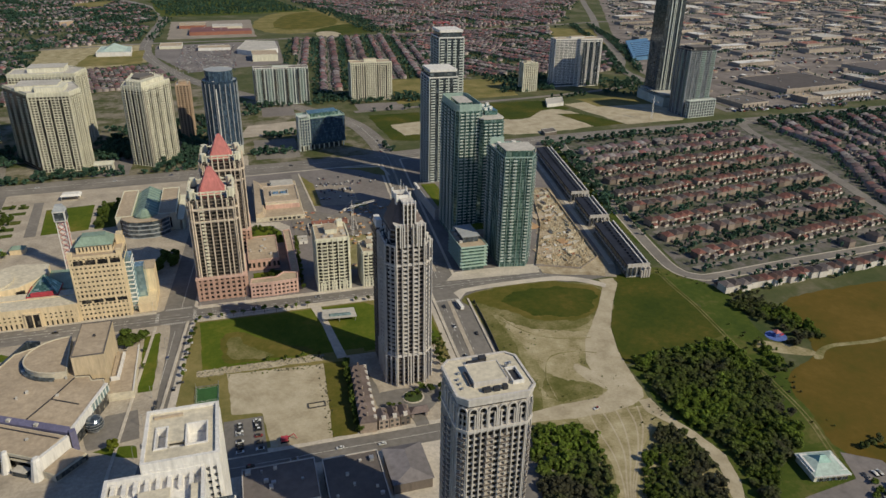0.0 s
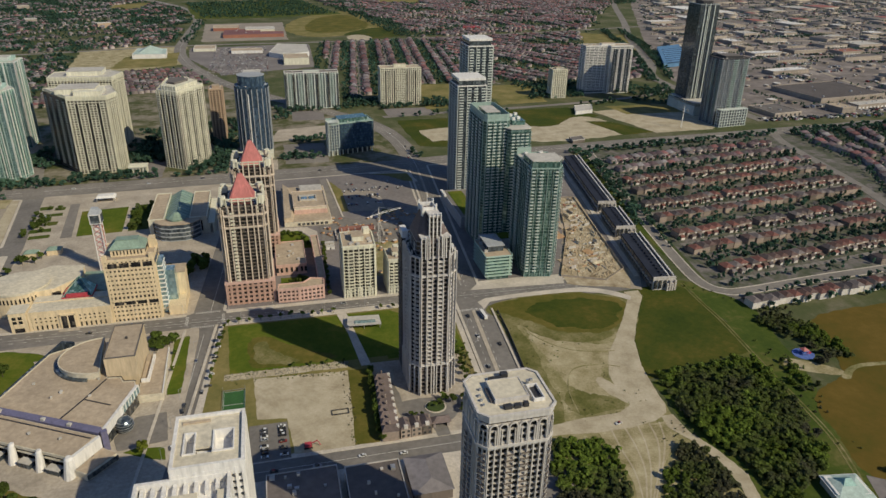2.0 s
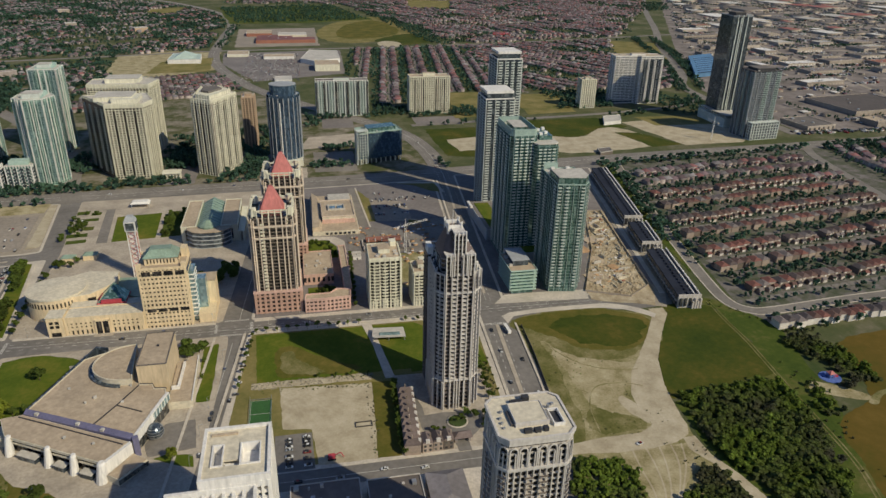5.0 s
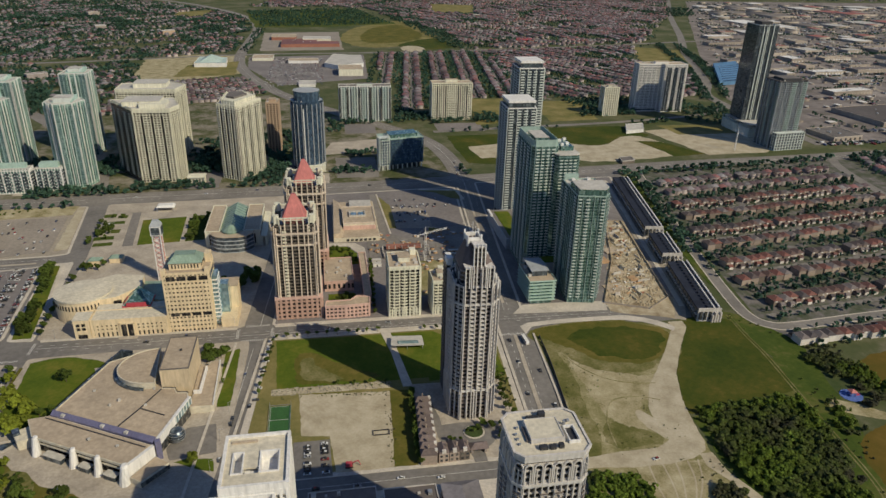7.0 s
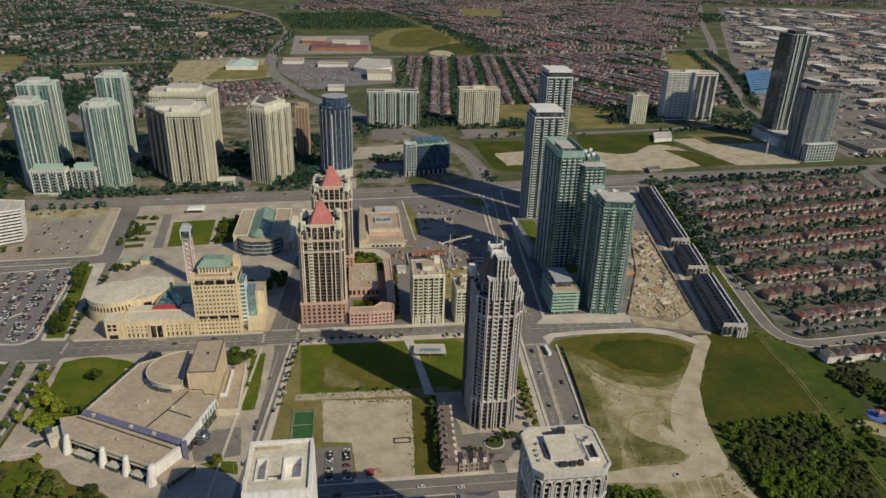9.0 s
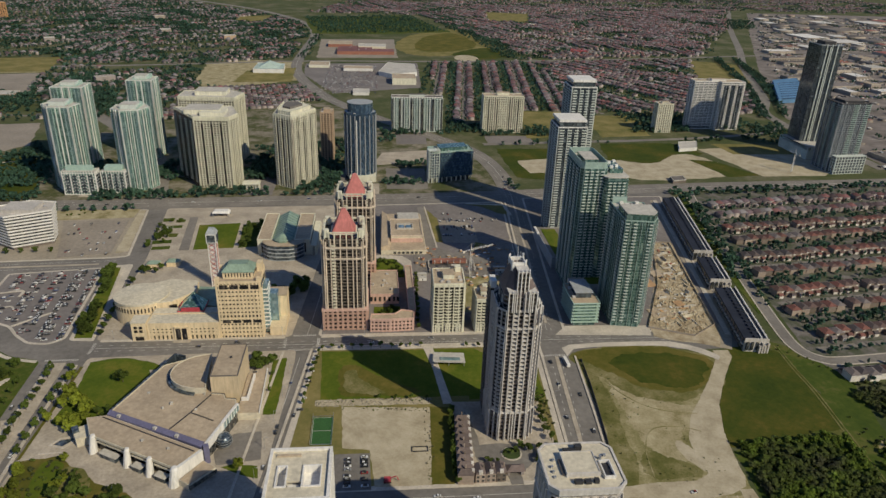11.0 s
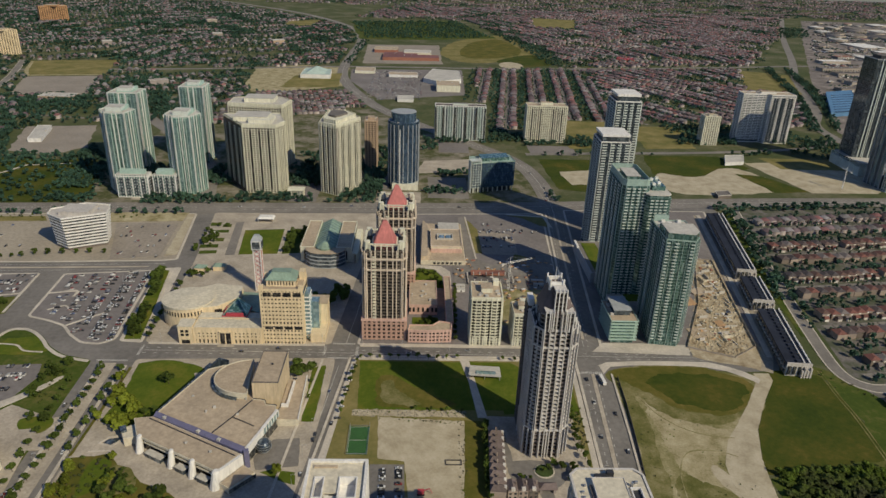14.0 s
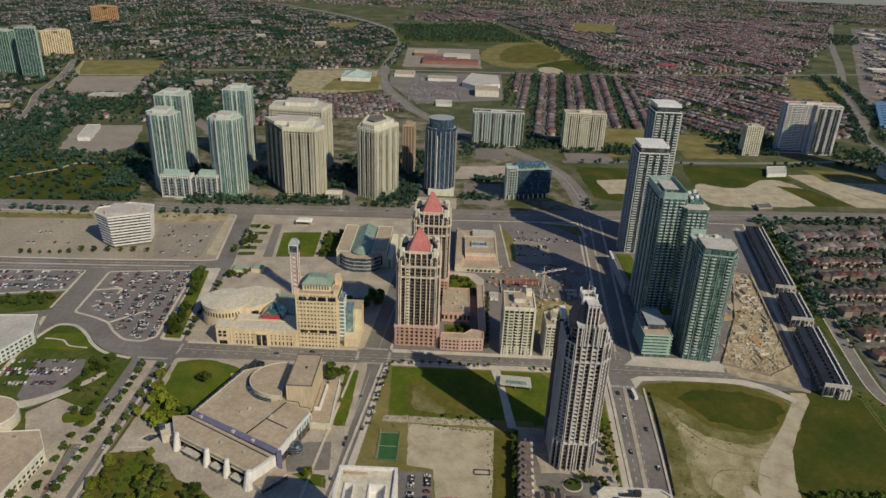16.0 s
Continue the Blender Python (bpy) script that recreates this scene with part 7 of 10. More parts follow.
    part("pool_rim", Build().ring([(-187.4, -31), (-183.6, -25.4), (-172.6, -23), (-176, -29.6), (-179.6, -34)], 1.0, 0, 0.6), MAT["concrete"], root)


city_hall()
clock_tower()
library()
sports_hall()
arts_centre()


# ---- smaller buildings downtown ----
def low_building(name, label, poly, height, wall="pale_stone", roof="roof_gravel", lip="pale_stone", units=4, seed=1, windows="glass_dark", bands=True, category="low-rise block"):
    xs, ys = [p[0] for p in poly], [p[1] for p in poly]
    root = thing(name, label, category, ((min(xs) + max(xs)) / 2, (min(ys) + max(ys)) / 2, 0))
    part("wall", Build().prism(poly, 0, height), MAT[wall], root)
    if bands:
        wb = Build()
        z = 1.2
        while z + 2 < height:
            piers_on(wb, inset(poly, 0.06), z, z + 1.7, 4.2, 2.4, 0.3, ends=False)
            z += 3.6
        if wb.v:
            pieces("window", wb, MAT[windows], root, "", len(wb.marks) < 40)
    flat_roof(root, poly, height, roof, lip, units, seed, None, 0.8)
    return root


low_building("low_building", "beige flat-roofed building with a pale rim", [(-292, -100), (-243, -104), (-239, -56), (-252, -38), (-292, -44)], 10, "cream_pale", "roof_gravel", "white", 5, 71)
low_building("round_building", "round-ended building with a brown flat roof", disc(-303, -22, 24, 20, 24), 9, "pale_stone", "roof_gravel", "white", 3, 72, bands=False)
low_building("glass_roofed_hall", "long hall with a pale glass and metal roof", [(-384, 60), (-340, 38), (-326, 84), (-338, 112), (-380, 108)], 11, "slab_pale", "roof_pale", "white", 2, 73)
low_building("low_building", "low dark-roofed building in the shade", span(6, 44, -134, -104), 8, "taupe", "shed_roof", "grey_conc", 7, 74)
low_building("low_building", "low dark-roofed building in the shade", span(48, 78, -150, -108), 9, "taupe", "shed_roof", "grey_conc", 7, 75)
mz = thing("low_building", "low building with a mauve hip roof", "low-rise block", (92, -120, 0))
part("wall", Build().box(82, -134, 0, 103, -106, 7), MAT["brown_grey"], mz)
part("roof", Build().hip(92.5, -120, 21, 28, 0, 7, 10.5, 0.8, 0.5), MAT["roof_far_grey"], mz)
cl = thing("community_building", "low beige building with a white and pale green metal roof", "public building", (316, -179, 0))
part("wall", Build().turned(316, -179, 20, 17, -9, 0, 4.2), MAT["cream_pale"], cl)
part("fascia", Build().turned(316, -179, 22, 19, -9, 4.0, 4.7), MAT["white"], cl)
part("roof", Build().hip(316, -179, 21, 18, -9, 4.7, 7.4, 0.2, 0.3), MAT["pale_teal"], cl)
part("upper_roof", Build().hip(316, -177.5, 9, 8, -9, 6.0, 9.4, 0.5, 0.3), MAT["teal_roof"], cl)
part("roof_panel", Build().turned(308.6, -177, 4.5, 14, -9, 5.0, 5.5), MAT["white"], cl)
part("roof_panel", Build().turned(323.4, -180.5, 4.0, 13, -9, 5.0, 5.5), MAT["white"], cl)
for i in range(5):
    part("window", Build().turned(308.4 + i * 3.6, -187.1 - i * 0.57, 1.8, 0.3, -9, 1.0, 3.0), MAT["glass_dark"], cl)
pv = thing("park_pavilion", "pale flat-roofed park pavilion on slim posts", "pavilion", (81, 56, 0.2))
part("roof", Build().prism([(68, 49), (94, 47), (94, 61), (70, 63)], 3.6, 4.1), MAT["roof_pale"], pv)
part("skylight", Build().prism([(74, 51), (90, 50), (90, 54), (74, 55)], 4.1, 4.5), MAT["glass_sky"], pv)
part("inner_wall", Build().box(78, 56, 0.2, 90, 60, 3.6), MAT["glass_dark"], pv)
for x, y in ((69, 50), (81, 49), (93, 48), (71, 62), (82, 61), (93, 60)):
    part("post", Build().box(x - 0.25, y - 0.25, 0.2, x + 0.25, y + 0.25, 3.6), MAT["steel"], pv)
tn = thing("stage_tent", "white stage canopy beside the square", "tent", (-157, 375, 0.2))
part("canopy", Build().prism(span(-167, -147, 369, 381), 5, 7.2, span(-165, -149, 371, 379)), MAT["white"], tn)
part("back_wall", Build().box(-166, 380, 0.2, -148, 381, 5), MAT["white"], tn)
for x in (-166, -148):
    for y in (370, 380):
        part("post", Build().box(x - 0.3, y - 0.3, 0.2, x + 0.3, y + 0.3, 5), MAT["steel"], tn)
kiosk = thing("kiosk", "small white kiosk roof in the garden", "kiosk", (-205, 330, 0.2))
part("wall", Build().box(-208, 328, 0.2, -203, 333, 3), MAT["white"], kiosk)
part("roof", Build().box(-208.6, 327.4, 3, -202.4, 333.6, 3.4), MAT["white"], kiosk)
for x, y in ((-178, 240), (-196, 236)):
    bp = thing("garden_pavilion", "cream garden pavilion with a green roof", "pavilion", (x, y, 0.2), "garden pavilions")
    part("wall", Build().box(x - 6, y - 4, 0.2, x + 6, y + 4, 5), MAT["yellow_brick"], bp)
    part("roof", Build().hip(x, y, 12, 8, 0, 5, 7.5), MAT["copper"], bp)

# five-a-side pitch
tf = thing("sports_pitch", "small fenced artificial turf pitch", "sports pitch", (-14, -26, 0.2))
part("turf", Build().box(-20.5, -40.5, 0.2, -6.5, -11, 0.32), MAT["turf"], tf)
ln = Build().ring(span(-20, -7, -40, -11.5), 0.2, 0.3, 0.335)
ln.box(-20, -25.9, 0.3, -7, -25.6, 0.335)
part("line", ln, MAT["white_line"], tf)
for x, y in ((-20.5, -40.5), (-6.5, -40.5), (-6.5, -11), (-20.5, -11), (-6.5, -25), (-20.5, -25)):
    part("fence_post", Build().box(x - 0.12, y - 0.12, 0.2, x + 0.12, y + 0.12, 4), MAT["steel"], tf)
part("fence_rail", Build().ring(span(-20.7, -6.3, -40.7, -10.8), 0.15, 1.1, 1.3), MAT["steel"], tf)

# terrace rows beside the building site
def terrace(y0, y1, label):
    s = 0.187
    xa = lambda y: 331 + (y - 62) * s
    P = [(xa(y0), y0), (xa(y0) + 21, y0 - 2), (xa(y1) + 21, y1 - 2), (xa(y1), y1)]
    root = thing("terrace_row", label, "terraced houses", (xa((y0 + y1) / 2) + 10, (y0 + y1) / 2, 0))
    part("wall", Build().prism(inset(P, 0.5), 0, 11), MAT["brown_grey"], root)
    part("roof", Build().prism(inset(P, 0.8), 11, 11.4), MAT["slate_roof"], root)
    part("parapet", Build().ring(P, 0.6, 10.6, 11.8), MAT["slate_roof"], root)
    for off in (14.5, 19.2):
        q = [(xa(y0) + off, y0), (xa(y0) + off + 0.9, y0), (xa(y1) + off + 0.9, y1 - 1), (xa(y1) + off, y1 - 1)]
        part("roof_rail", Build().prism(q, 11.4, 12.6), MAT["white"], root)
    part("end_wall", Build().prism([(xa(y0) + 0.4, y0 - 0.6), (xa(y0) + 20.6, y0 - 2.6), (xa(y0) + 20.7, y0 - 1.4), (xa(y0) + 0.5, y0 + 0.6)], 0, 12.4), MAT["grey_conc"], root)
    for i in range(4):
        part("end_bay", Build().box(xa(y0) + 12 + i * 2.4, y0 - 4.6, 0, xa(y0) + 13.4 + i * 2.4, y0 - 2.2, 7 + (i % 2) * 2.4), MAT["grey_conc"], root)
    n = int((y1 - y0) / 6)
    for i in range(n):
        y = y0 + (i + 0.5) * (y1 - y0) / n
        x = xa(y)
        part("stair_head", Build().box(x + 9, y - 1.4, 11.3, x + 13, y + 1.4, 12.8), MAT["slate_roof"], root)
        part("window", Build().box(x + 0.2, y - 1.6, 1.2, x + 0.7, y + 1.6, 9.6), MAT["glass_slate"], root)
        part("balcony", Build().box(x - 0.9, y - 1.8, 5.4, x + 0.6, y + 1.8, 6.4), MAT["slab_slate"], root)
        part("party_wall", Build().box(x + 20.3, y + 2.4, 0, x + 21.6, y + 3.0, 12.4), MAT["grey_conc"], root)
    for i in range(5):
        x = xa(y0) + 1.6 + i * 4.2
        part("window", Build().box(x, y0 - 2.2, 2, x + 2.2, y0 + 0.6, 9.4), MAT["glass_dark"], root)


terrace(60, 153, "dark terrace row with white roof rails beside the building site")
terrace(170, 222, "short dark terrace row with white roof rails")
terrace(238, 404, "long dark terrace row with white roof rails beside the main road")


# brown townhouses at the foot of the spired tower
def townhouse(cx, cy, ang, label):
    root = thing("townhouse", label, "townhouse", (cx, cy, 0.2), "townhouses by the tower")
    part("wall", Build().turned(cx, cy, 6.2, 10, ang, 0.2, 7.6), MAT["house_wall"], root)
    part("roof", Build().hip(cx, cy, 6.2, 10, ang, 7.6, 10.2, 0.3, 0.6), MAT["roof_mauve"], root)
    c, s = math.cos(radians(ang)), math.sin(radians(ang))
    for o in (-1.6, 1.6):
        for z in (1.4, 4.6):
            part("window", Build().turned(cx + c * o + s * 5.05, cy + s * o - c * 5.05, 1.5, 0.25, ang, z, z + 1.6), MAT["glass_dark"], root)
    part("gable", Build().turned(cx + s * 4.4, cy - c * 4.4, 2.4, 1.8, ang, 7.4, 9.6), MAT["white_wall"], root)
    part("chimney", Build().turned(cx + c * 2.4, cy + s * 2.4, 0.8, 0.8, ang, 8.4, 11), MAT["house_wall"], root)


for i in range(9):
    townhouse(78.6 + i * 0.45, -79 + i * 6.6, 86, "narrow brown townhouse with a hip roof")
for i in range(3):
    townhouse(87.5 + i * 6.6, -76.5 + i * 0.3, 2, "narrow brown townhouse facing the street")
gi = thing("forecourt_island", "round planted island of the tower forecourt", "planter", (112, -56, 0.2))
part("kerb", Build().prism(disc(112, -56, 7, 6.5, 20), 0.2, 0.7), MAT["concrete"], gi)
part("planting", Build().prism(disc(112, -56, 6, 5.5, 20), 0.7, 1.3), MAT["hedge"], gi)

gh = thing("gate_pavilion", "small gatehouse with a dark hip roof over the drive", "gatehouse", (111, -73, 0.2))
for x in (106.6, 115.4):
    part("pillar", Build().box(x - 0.8, -76, 0.2, x + 0.8, -71, 4.2), MAT["taupe"], gh)
part("roof", Build().hip(111, -73.5, 11.5, 6.5, 0, 4.2, 6.6, 0.4, 0.4), MAT["roof_mauve"], gh)
fn = thing("site_fence", "long dark site fence beside the road", "fence", (186, 0, 0.1))
fence_line = [(189.5, 54), (188.6, 40), (187.3, 20), (185.4, 0), (182.6, -25), (179.6, -50), (178, -62)]
for (fx0, fy0), (fx1, fy1) in zip(fence_line, fence_line[1:]):
    n = int(math.hypot(fx1 - fx0, fy1 - fy0) / 5)
    for i in range(n):
        u, a = (i + 0.5) / n, math.degrees(math.atan2(fy1 - fy0, fx1 - fx0))
        part("panel", Build().turned(fx0 + (fx1 - fx0) * u, fy0 + (fy1 - fy0) * u, 4.8, 0.4, a, 0.05, 2.0), MAT["dark_metal"], fn)
bd = Build()
brnd = random.Random(61)
for _ in range(420):
    x, y = brnd.uniform(-20, 64), brnd.uniform(0.5, 9)
    s = brnd.uniform(0.3, 1.1)
    bd.cone([(x + s * math.cos(a) * brnd.uniform(0.7, 1.2), y + s * math.sin(a) * brnd.uniform(0.7, 1.2)) for a in (0, 1.26, 2.5, 3.8, 5.0)], 0.2, (x, y, 0.3 + s * brnd.uniform(0.4, 0.9)))
bo = solid("boulders", bd, MAT["boulder"], "pale boulders of the dry stream bed", "stones")
tagged(bo, "pale boulders of the dry stream bed", "stones", kind="stuff")
pg = thing("play_structure", "small playground climbing frame with a pink roof", "playground", (391, -54, 0.1))
for x in (-2, 2):
    for y in (-2, 2):
        part("post", Build().box(391 + x - 0.15, -54 + y - 0.15, 0.1, 391 + x + 0.15, -54 + y + 0.15, 4), MAT["pool_blue"], pg)
part("deck", Build().box(388.8, -56.2, 1.6, 393.2, -51.8, 1.9), MAT["pool_blue"], pg)
part("roof", Build().hip(391, -54, 4.6, 4.6, 0, 3.9, 5.6, 0.3, 0.05), MAT["red_roof"], pg)
part("slide", Build().prism([(393.2, -55), (397, -55), (397, -53.6), (393.2, -53.6)], 0.2, 1.2), MAT["red_trim"], pg)
# ---- trees ----
def leaf_cloud(seed, clumps, per, size, radius, low, high, squash=0.75, up=0.25):
    """Corners and quads of a crown: many small leaf sprays on uneven clumps round a stem."""
    rnd = np.random.RandomState(seed)
    v, f = [], []
    mid = (low + high) / 2
    for c in range(clumps):
        a, r = rnd.uniform(0, 2 * np.pi), radius * rnd.uniform(0.15, 0.72)
        cz = rnd.uniform(low + 0.2 * (high - low), high - 0.2 * (high - low))
        k = 1 - 0.55 * abs(cz - mid) / (high - low)
        cen = np.array([np.cos(a) * r * k, np.sin(a) * r * k, cz])
        cr = radius * rnd.uniform(0.34, 0.56)
        for _ in range(per):
            d = rnd.normal(size=3)
            d /= np.linalg.norm(d)
            if d[2] < -0.5:
                d[2] = -d[2]
            p = cen + d * cr * np.array([1, 1, squash]) * rnd.uniform(0.75, 1.05)
            n = d + rnd.normal(size=3) * 0.5 + np.array([0, 0, up])
            n /= np.linalg.norm(n)
            u = np.cross(n, rnd.normal(size=3))
            u /= np.linalg.norm(u)
            w = np.cross(n, u)
            s = size * rnd.uniform(0.6, 1.25)
            k0 = len(v)
            v += [p - u * s - w * s * 0.6, p + u * s * 0.9 - w * s * 0.8, p + u * s + w * s * 0.7, p - u * s * 0.8 + w * s]
            f.append((k0, k0 + 1, k0 + 2, k0 + 3))
    return np.array(v), np.array(f)


def trunk_of(height, radius, seed):
    rnd = random.Random(seed)
    b = Build().tube((0, 0, -0.2), (0.1, 0.05, height * 0.45), radius, radius * 0.6, 7)
    b.tube((0.1, 0.05, height * 0.44), (0.0, 0.1, height * 0.85), radius * 0.6, radius * 0.15, 6)
    for i in range(5):
        a = i * 1.26 + rnd.random()
        z = height * rnd.uniform(0.3, 0.5)
        b.tube((0.05, 0.03, z), (math.cos(a) * height * 0.26, math.sin(a) * height * 0.26, z + height * 0.26), radius * 0.4, radius * 0.1, 5)
    return b


def tree_kind(seed, label, mat, height=8.0, radius=3.2, group="street trees"):
    root = thing("tree", label, "tree", (0, 0, 0), group)
    part("trunk", trunk_of(height, 0.22, seed), MAT["bark"], root)
    v, f = leaf_cloud(seed, 9, 30, 0.62, radius, height * 0.28, height)
    part("crown", np_mesh("crown", v, f, MAT[mat]), MAT[mat], root)
    return root


TREES = [tree_kind(11, "small leafy green street tree", "leaf"), tree_kind(12, "broad dark green shade tree", "leaf", 9.0, 3.9), tree_kind(13, "slender young green tree", "leaf", 6.5, 2.2),
         tree_kind(14, "yellow-green leafy locust tree", "leaf_yellow", 8.5, 3.8)]
tree_used = [False] * 4
tree_rnd = random.Random(77)
tree_count = [0]
spare_trees = []


def plant(x, y, kind=None, size=1.0, z=0.18):
    k = tree_rnd.choice((0, 0, 1, 2)) if kind is None else kind
    s = size * tree_rnd.uniform(0.8, 1.2)
    m = pose(x, y, z, 0, 0, tree_rnd.uniform(0, 360)) @ Matrix.Diagonal((s, s, s * tree_rnd.uniform(0.9, 1.15), 1))
    tree_count[0] += 1
    if tree_count[0] > 292:
        spare_trees.append((x, y, z, s, s, tree_rnd.uniform(0, 6.28)))
        return None
    if not tree_used[k]:
        tree_used[k] = True
        TREES[k].matrix_basis = m
        return TREES[k]
    loose = TREES[k].scale.copy()
    TREES[k].scale = (1, 1, 1)
    ob = copy_thing(TREES[k], m)
    TREES[k].scale = loose
    return ob


def row(x0, y0, x1, y1, step, kind=None, size=1.0, jitter=0.6, z=0.18):
    n = max(1, int(math.hypot(x1 - x0, y1 - y0) / step))
    for i in range(n + 1):
        plant(x0 + (x1 - x0) * i / n + tree_rnd.uniform(-jitter, jitter), y0 + (y1 - y0) * i / n + tree_rnd.uniform(-jitter, jitter), kind, size, z)


def grove(poly, count, kind=None, size=1.0, z=0.18):
    xs, ys = [p[0] for p in poly], [p[1] for p in poly]
    made, tries = 0, 0
    while made < count and tries < count * 30:
        tries += 1
        x, y = tree_rnd.uniform(min(xs), max(xs)), tree_rnd.uniform(min(ys), max(ys))
        if inside(x, y, poly):
            plant(x, y, kind, size, z)
            made += 1


# streets and squares
row(-20, 76.5, 60, 76.5, 8, 2, 0.8)
row(98, 76, 148, 75, 9, 2, 0.8)
row(-22, 70, -29, 4, 9, 2, 0.85)
row(26, 9, 60, 5, 9, 2, 0.6)
row(76.5, -8, 73, -80, 4.6, 1, 0.72)
row(140, -2, 143, -78, 8, 2, 0.9)
grove([(118, -48), (138, -50), (140, -76), (124, -70)], 12, 0, 0.75)
grove([(92, -60), (100, -60), (104, -70), (92, -68)], 5, 2, 0.6)
row(144, 50, 138, -36, 10, 2, 0.85)
grove(disc(112, -56, 4.5, 4, 10), 4, 2, 0.6)
row(-221, 55, -215, -160, 9, 0, 0.9)
row(-206, 55, -204, -40, 12, 0, 0.9)
row(-239, 40, -226, -120, 12, 0, 0.9)
grove([(-200, 40), (-186, 20), (-168, -6), (-176, -22), (-200, -20)], 17, 3, 1.25)
plant(-168, 40, 1, 1.3)
plant(-164, 38, 1, 1.1)
grove([(-172, 0), (-150, 6), (-146, -6), (-166, -14)], 7, 0, 0.9)
grove([(-168, -62), (-150, -68), (-120, -86), (-100, -92), (-112, -112), (-180, -112)], 30, None, 1.1)
grove([(-172, -48), (-160, -54), (-156, -72), (-168, -72)], 6, 2, 0.8)
grove([(-198, -50), (-188, -52), (-186, -100), (-198, -100)], 10, 3, 0.9)
grove([(-176, -46), (-166, -50), (-140, -78), (-150, -104), (-180, -100)], 9, 3, 0.9)
grove([(-66, -57), (-60, -58), (-60, -63), (-66, -61)], 2, 3, 0.9)

grove([(-71, 62), (-55, 64), (-55, 47), (-71, 50)], 11, 1, 0.95)
grove([(-55.5, 46), (-54, 46), (-54.5, 0), (-55.5, 0)], 6, 2, 0.5)
grove([(-238, 232), (-230, 232), (-222, 178), (-231, 176)], 26, 1, 0.95)
grove([(-227, 150), (-218, 150), (-211, 104), (-221, 104)], 18, 1, 1.0)
row(-203, 105, -206, 200, 11, 0, 0.9)
grove([(-206, 215), (-186, 212), (-184, 232), (-206, 234)], 7, 0, 0.9)
grove([(-400, 160), (-350, 172), (-347, 150), (-400, 132)], 22, None, 0.8)
grove([(-214, 360), (-196, 362), (-198, 296), (-212, 294)], 12, 0, 0.8)
grove([(-68, 160), (-40, 160), (-42, 196), (-72, 192)], 14, 1, 1.25)
grove([(-124, 344), (-105, 346), (-104, 286), (-120, 284)], 16, 0, 0.9)
grove([(-222, 340), (-209, 340), (-209, 274), (-217, 274)], 9, 0, 0.75)
grove([(-60, 106), (-50, 106), (-50, 98.6), (-62, 99)], 3, 3, 0.7)
grove([(20, 248), (42, 248), (54, 230), (55, 210), (22, 208)], 9, 1, 0.7)
grove([(23, 145), (45, 145), (45, 123), (24, 123)], 11, 0, 0.7)
row(60, 108, 64, 210, 9, 1, 0.7)
row(-440, 256, -390, 262, 10, 1, 0.7)
row(-380, 268, -310, 275, 12, 0, 0.9)
grove([(-266, 60), (-248, 66), (-240, 50), (-258, 14), (-268, 30)], 11, 0, 1.0)
grove([(-250, -6), (-234, -4), (-232, -14), (-246, -16)], 3, 1, 0.9)
grove([(-262, -44), (-250, -44), (-238, -110), (-250, -120)], 10, 0, 1.0)
grove([(-262, 66), (-242, 54), (-246, 40), (-268, 52)], 3, 3, 0.7)
grove([(-240, -100), (-226, -100), (-222, -160), (-240, -160)], 4, 0, 1.1)

stuff("street_tree", leaf_cloud(15, 8, 26, 0.66, 3.3, 0.6, 7.6), spare_trees, MAT["leaf"], "leafy green trees of the civic square and verges", "trees")

# woods beside the track, too many to count
WOOD = leaf_cloud(31, 7, 24, 0.72, 3.3, 0.3, 6.4, 0.85, 0.9)
WOOD_B = leaf_cloud(32, 6, 24, 0.7, 2.8, 0.3, 7.4, 0.85, 0.9)
FAR = leaf_cloud(33, 5, 7, 1.5, 3.4, 1.0, 7.0, 0.8)
FAR_B = leaf_cloud(34, 4, 7, 1.45, 2.7, 1.0, 8.0, 0.8)


def sprinkle(poly, gap, seed, lo=0.75, hi=1.25, hole=0.0):
    rnd = np.random.RandomState(seed)
    xs, ys = [p[0] for p in poly], [p[1] for p in poly]
    out = []
    y = min(ys)
    while y < max(ys):
        x = min(xs)
        while x < max(xs):
            px_, py_ = x + rnd.uniform(-0.5, 0.5) * gap, y + rnd.uniform(-0.5, 0.5) * gap
            s = rnd.uniform(lo, hi)
            if inside(px_, py_, poly) and noise.noise((px_ * 0.03, py_ * 0.03, seed)) > hole - 0.5:
                out.append((px_, py_, 0.0, s, s * rnd.uniform(0.6, 1.1), rnd.uniform(0, 6.28)))
            x += gap
        y += gap * 0.87
    return out


wood_places = sprinkle([(267, -58), (290, -56), (309, -52), (330, -50), (350, -54), (349, -78), (338, -125), (324, -158), (308, -164), (291, -174), (272, -196), (266, -192), (277, -153), (266, -118), (265, -95), (270, -72)], 3.6, 1, 0.5, 1.2, -0.25)
wood_places += sprinkle([(172, -105), (200, -108), (205, -130), (198, -160), (186, -190), (150, -205), (157, -157), (164, -127)], 3.4, 2, 0.45, 1.1, -0.25)
wood_places += sprinkle([(247, -123), (257, -128), (261, -150), (259, -168), (250, -186), (240, -208), (196, -208), (209, -171), (219, -151), (230, -140)], 3.4, 3, 0.4, 1.0, -0.1)
wood_places += sprinkle([(384, -6), (400, 2), (418, -10), (428, -52), (420, -68), (405, -62), (400, -40), (386, -30)], 5.0, 4, 0.75, 1.25, 0.1)
wood_places += sprinkle([(369, -50), (374, -66), (373, -93), (357, -97), (355, -84), (363, -70)], 5.0, 5, 0.6, 1.0, 0.1)
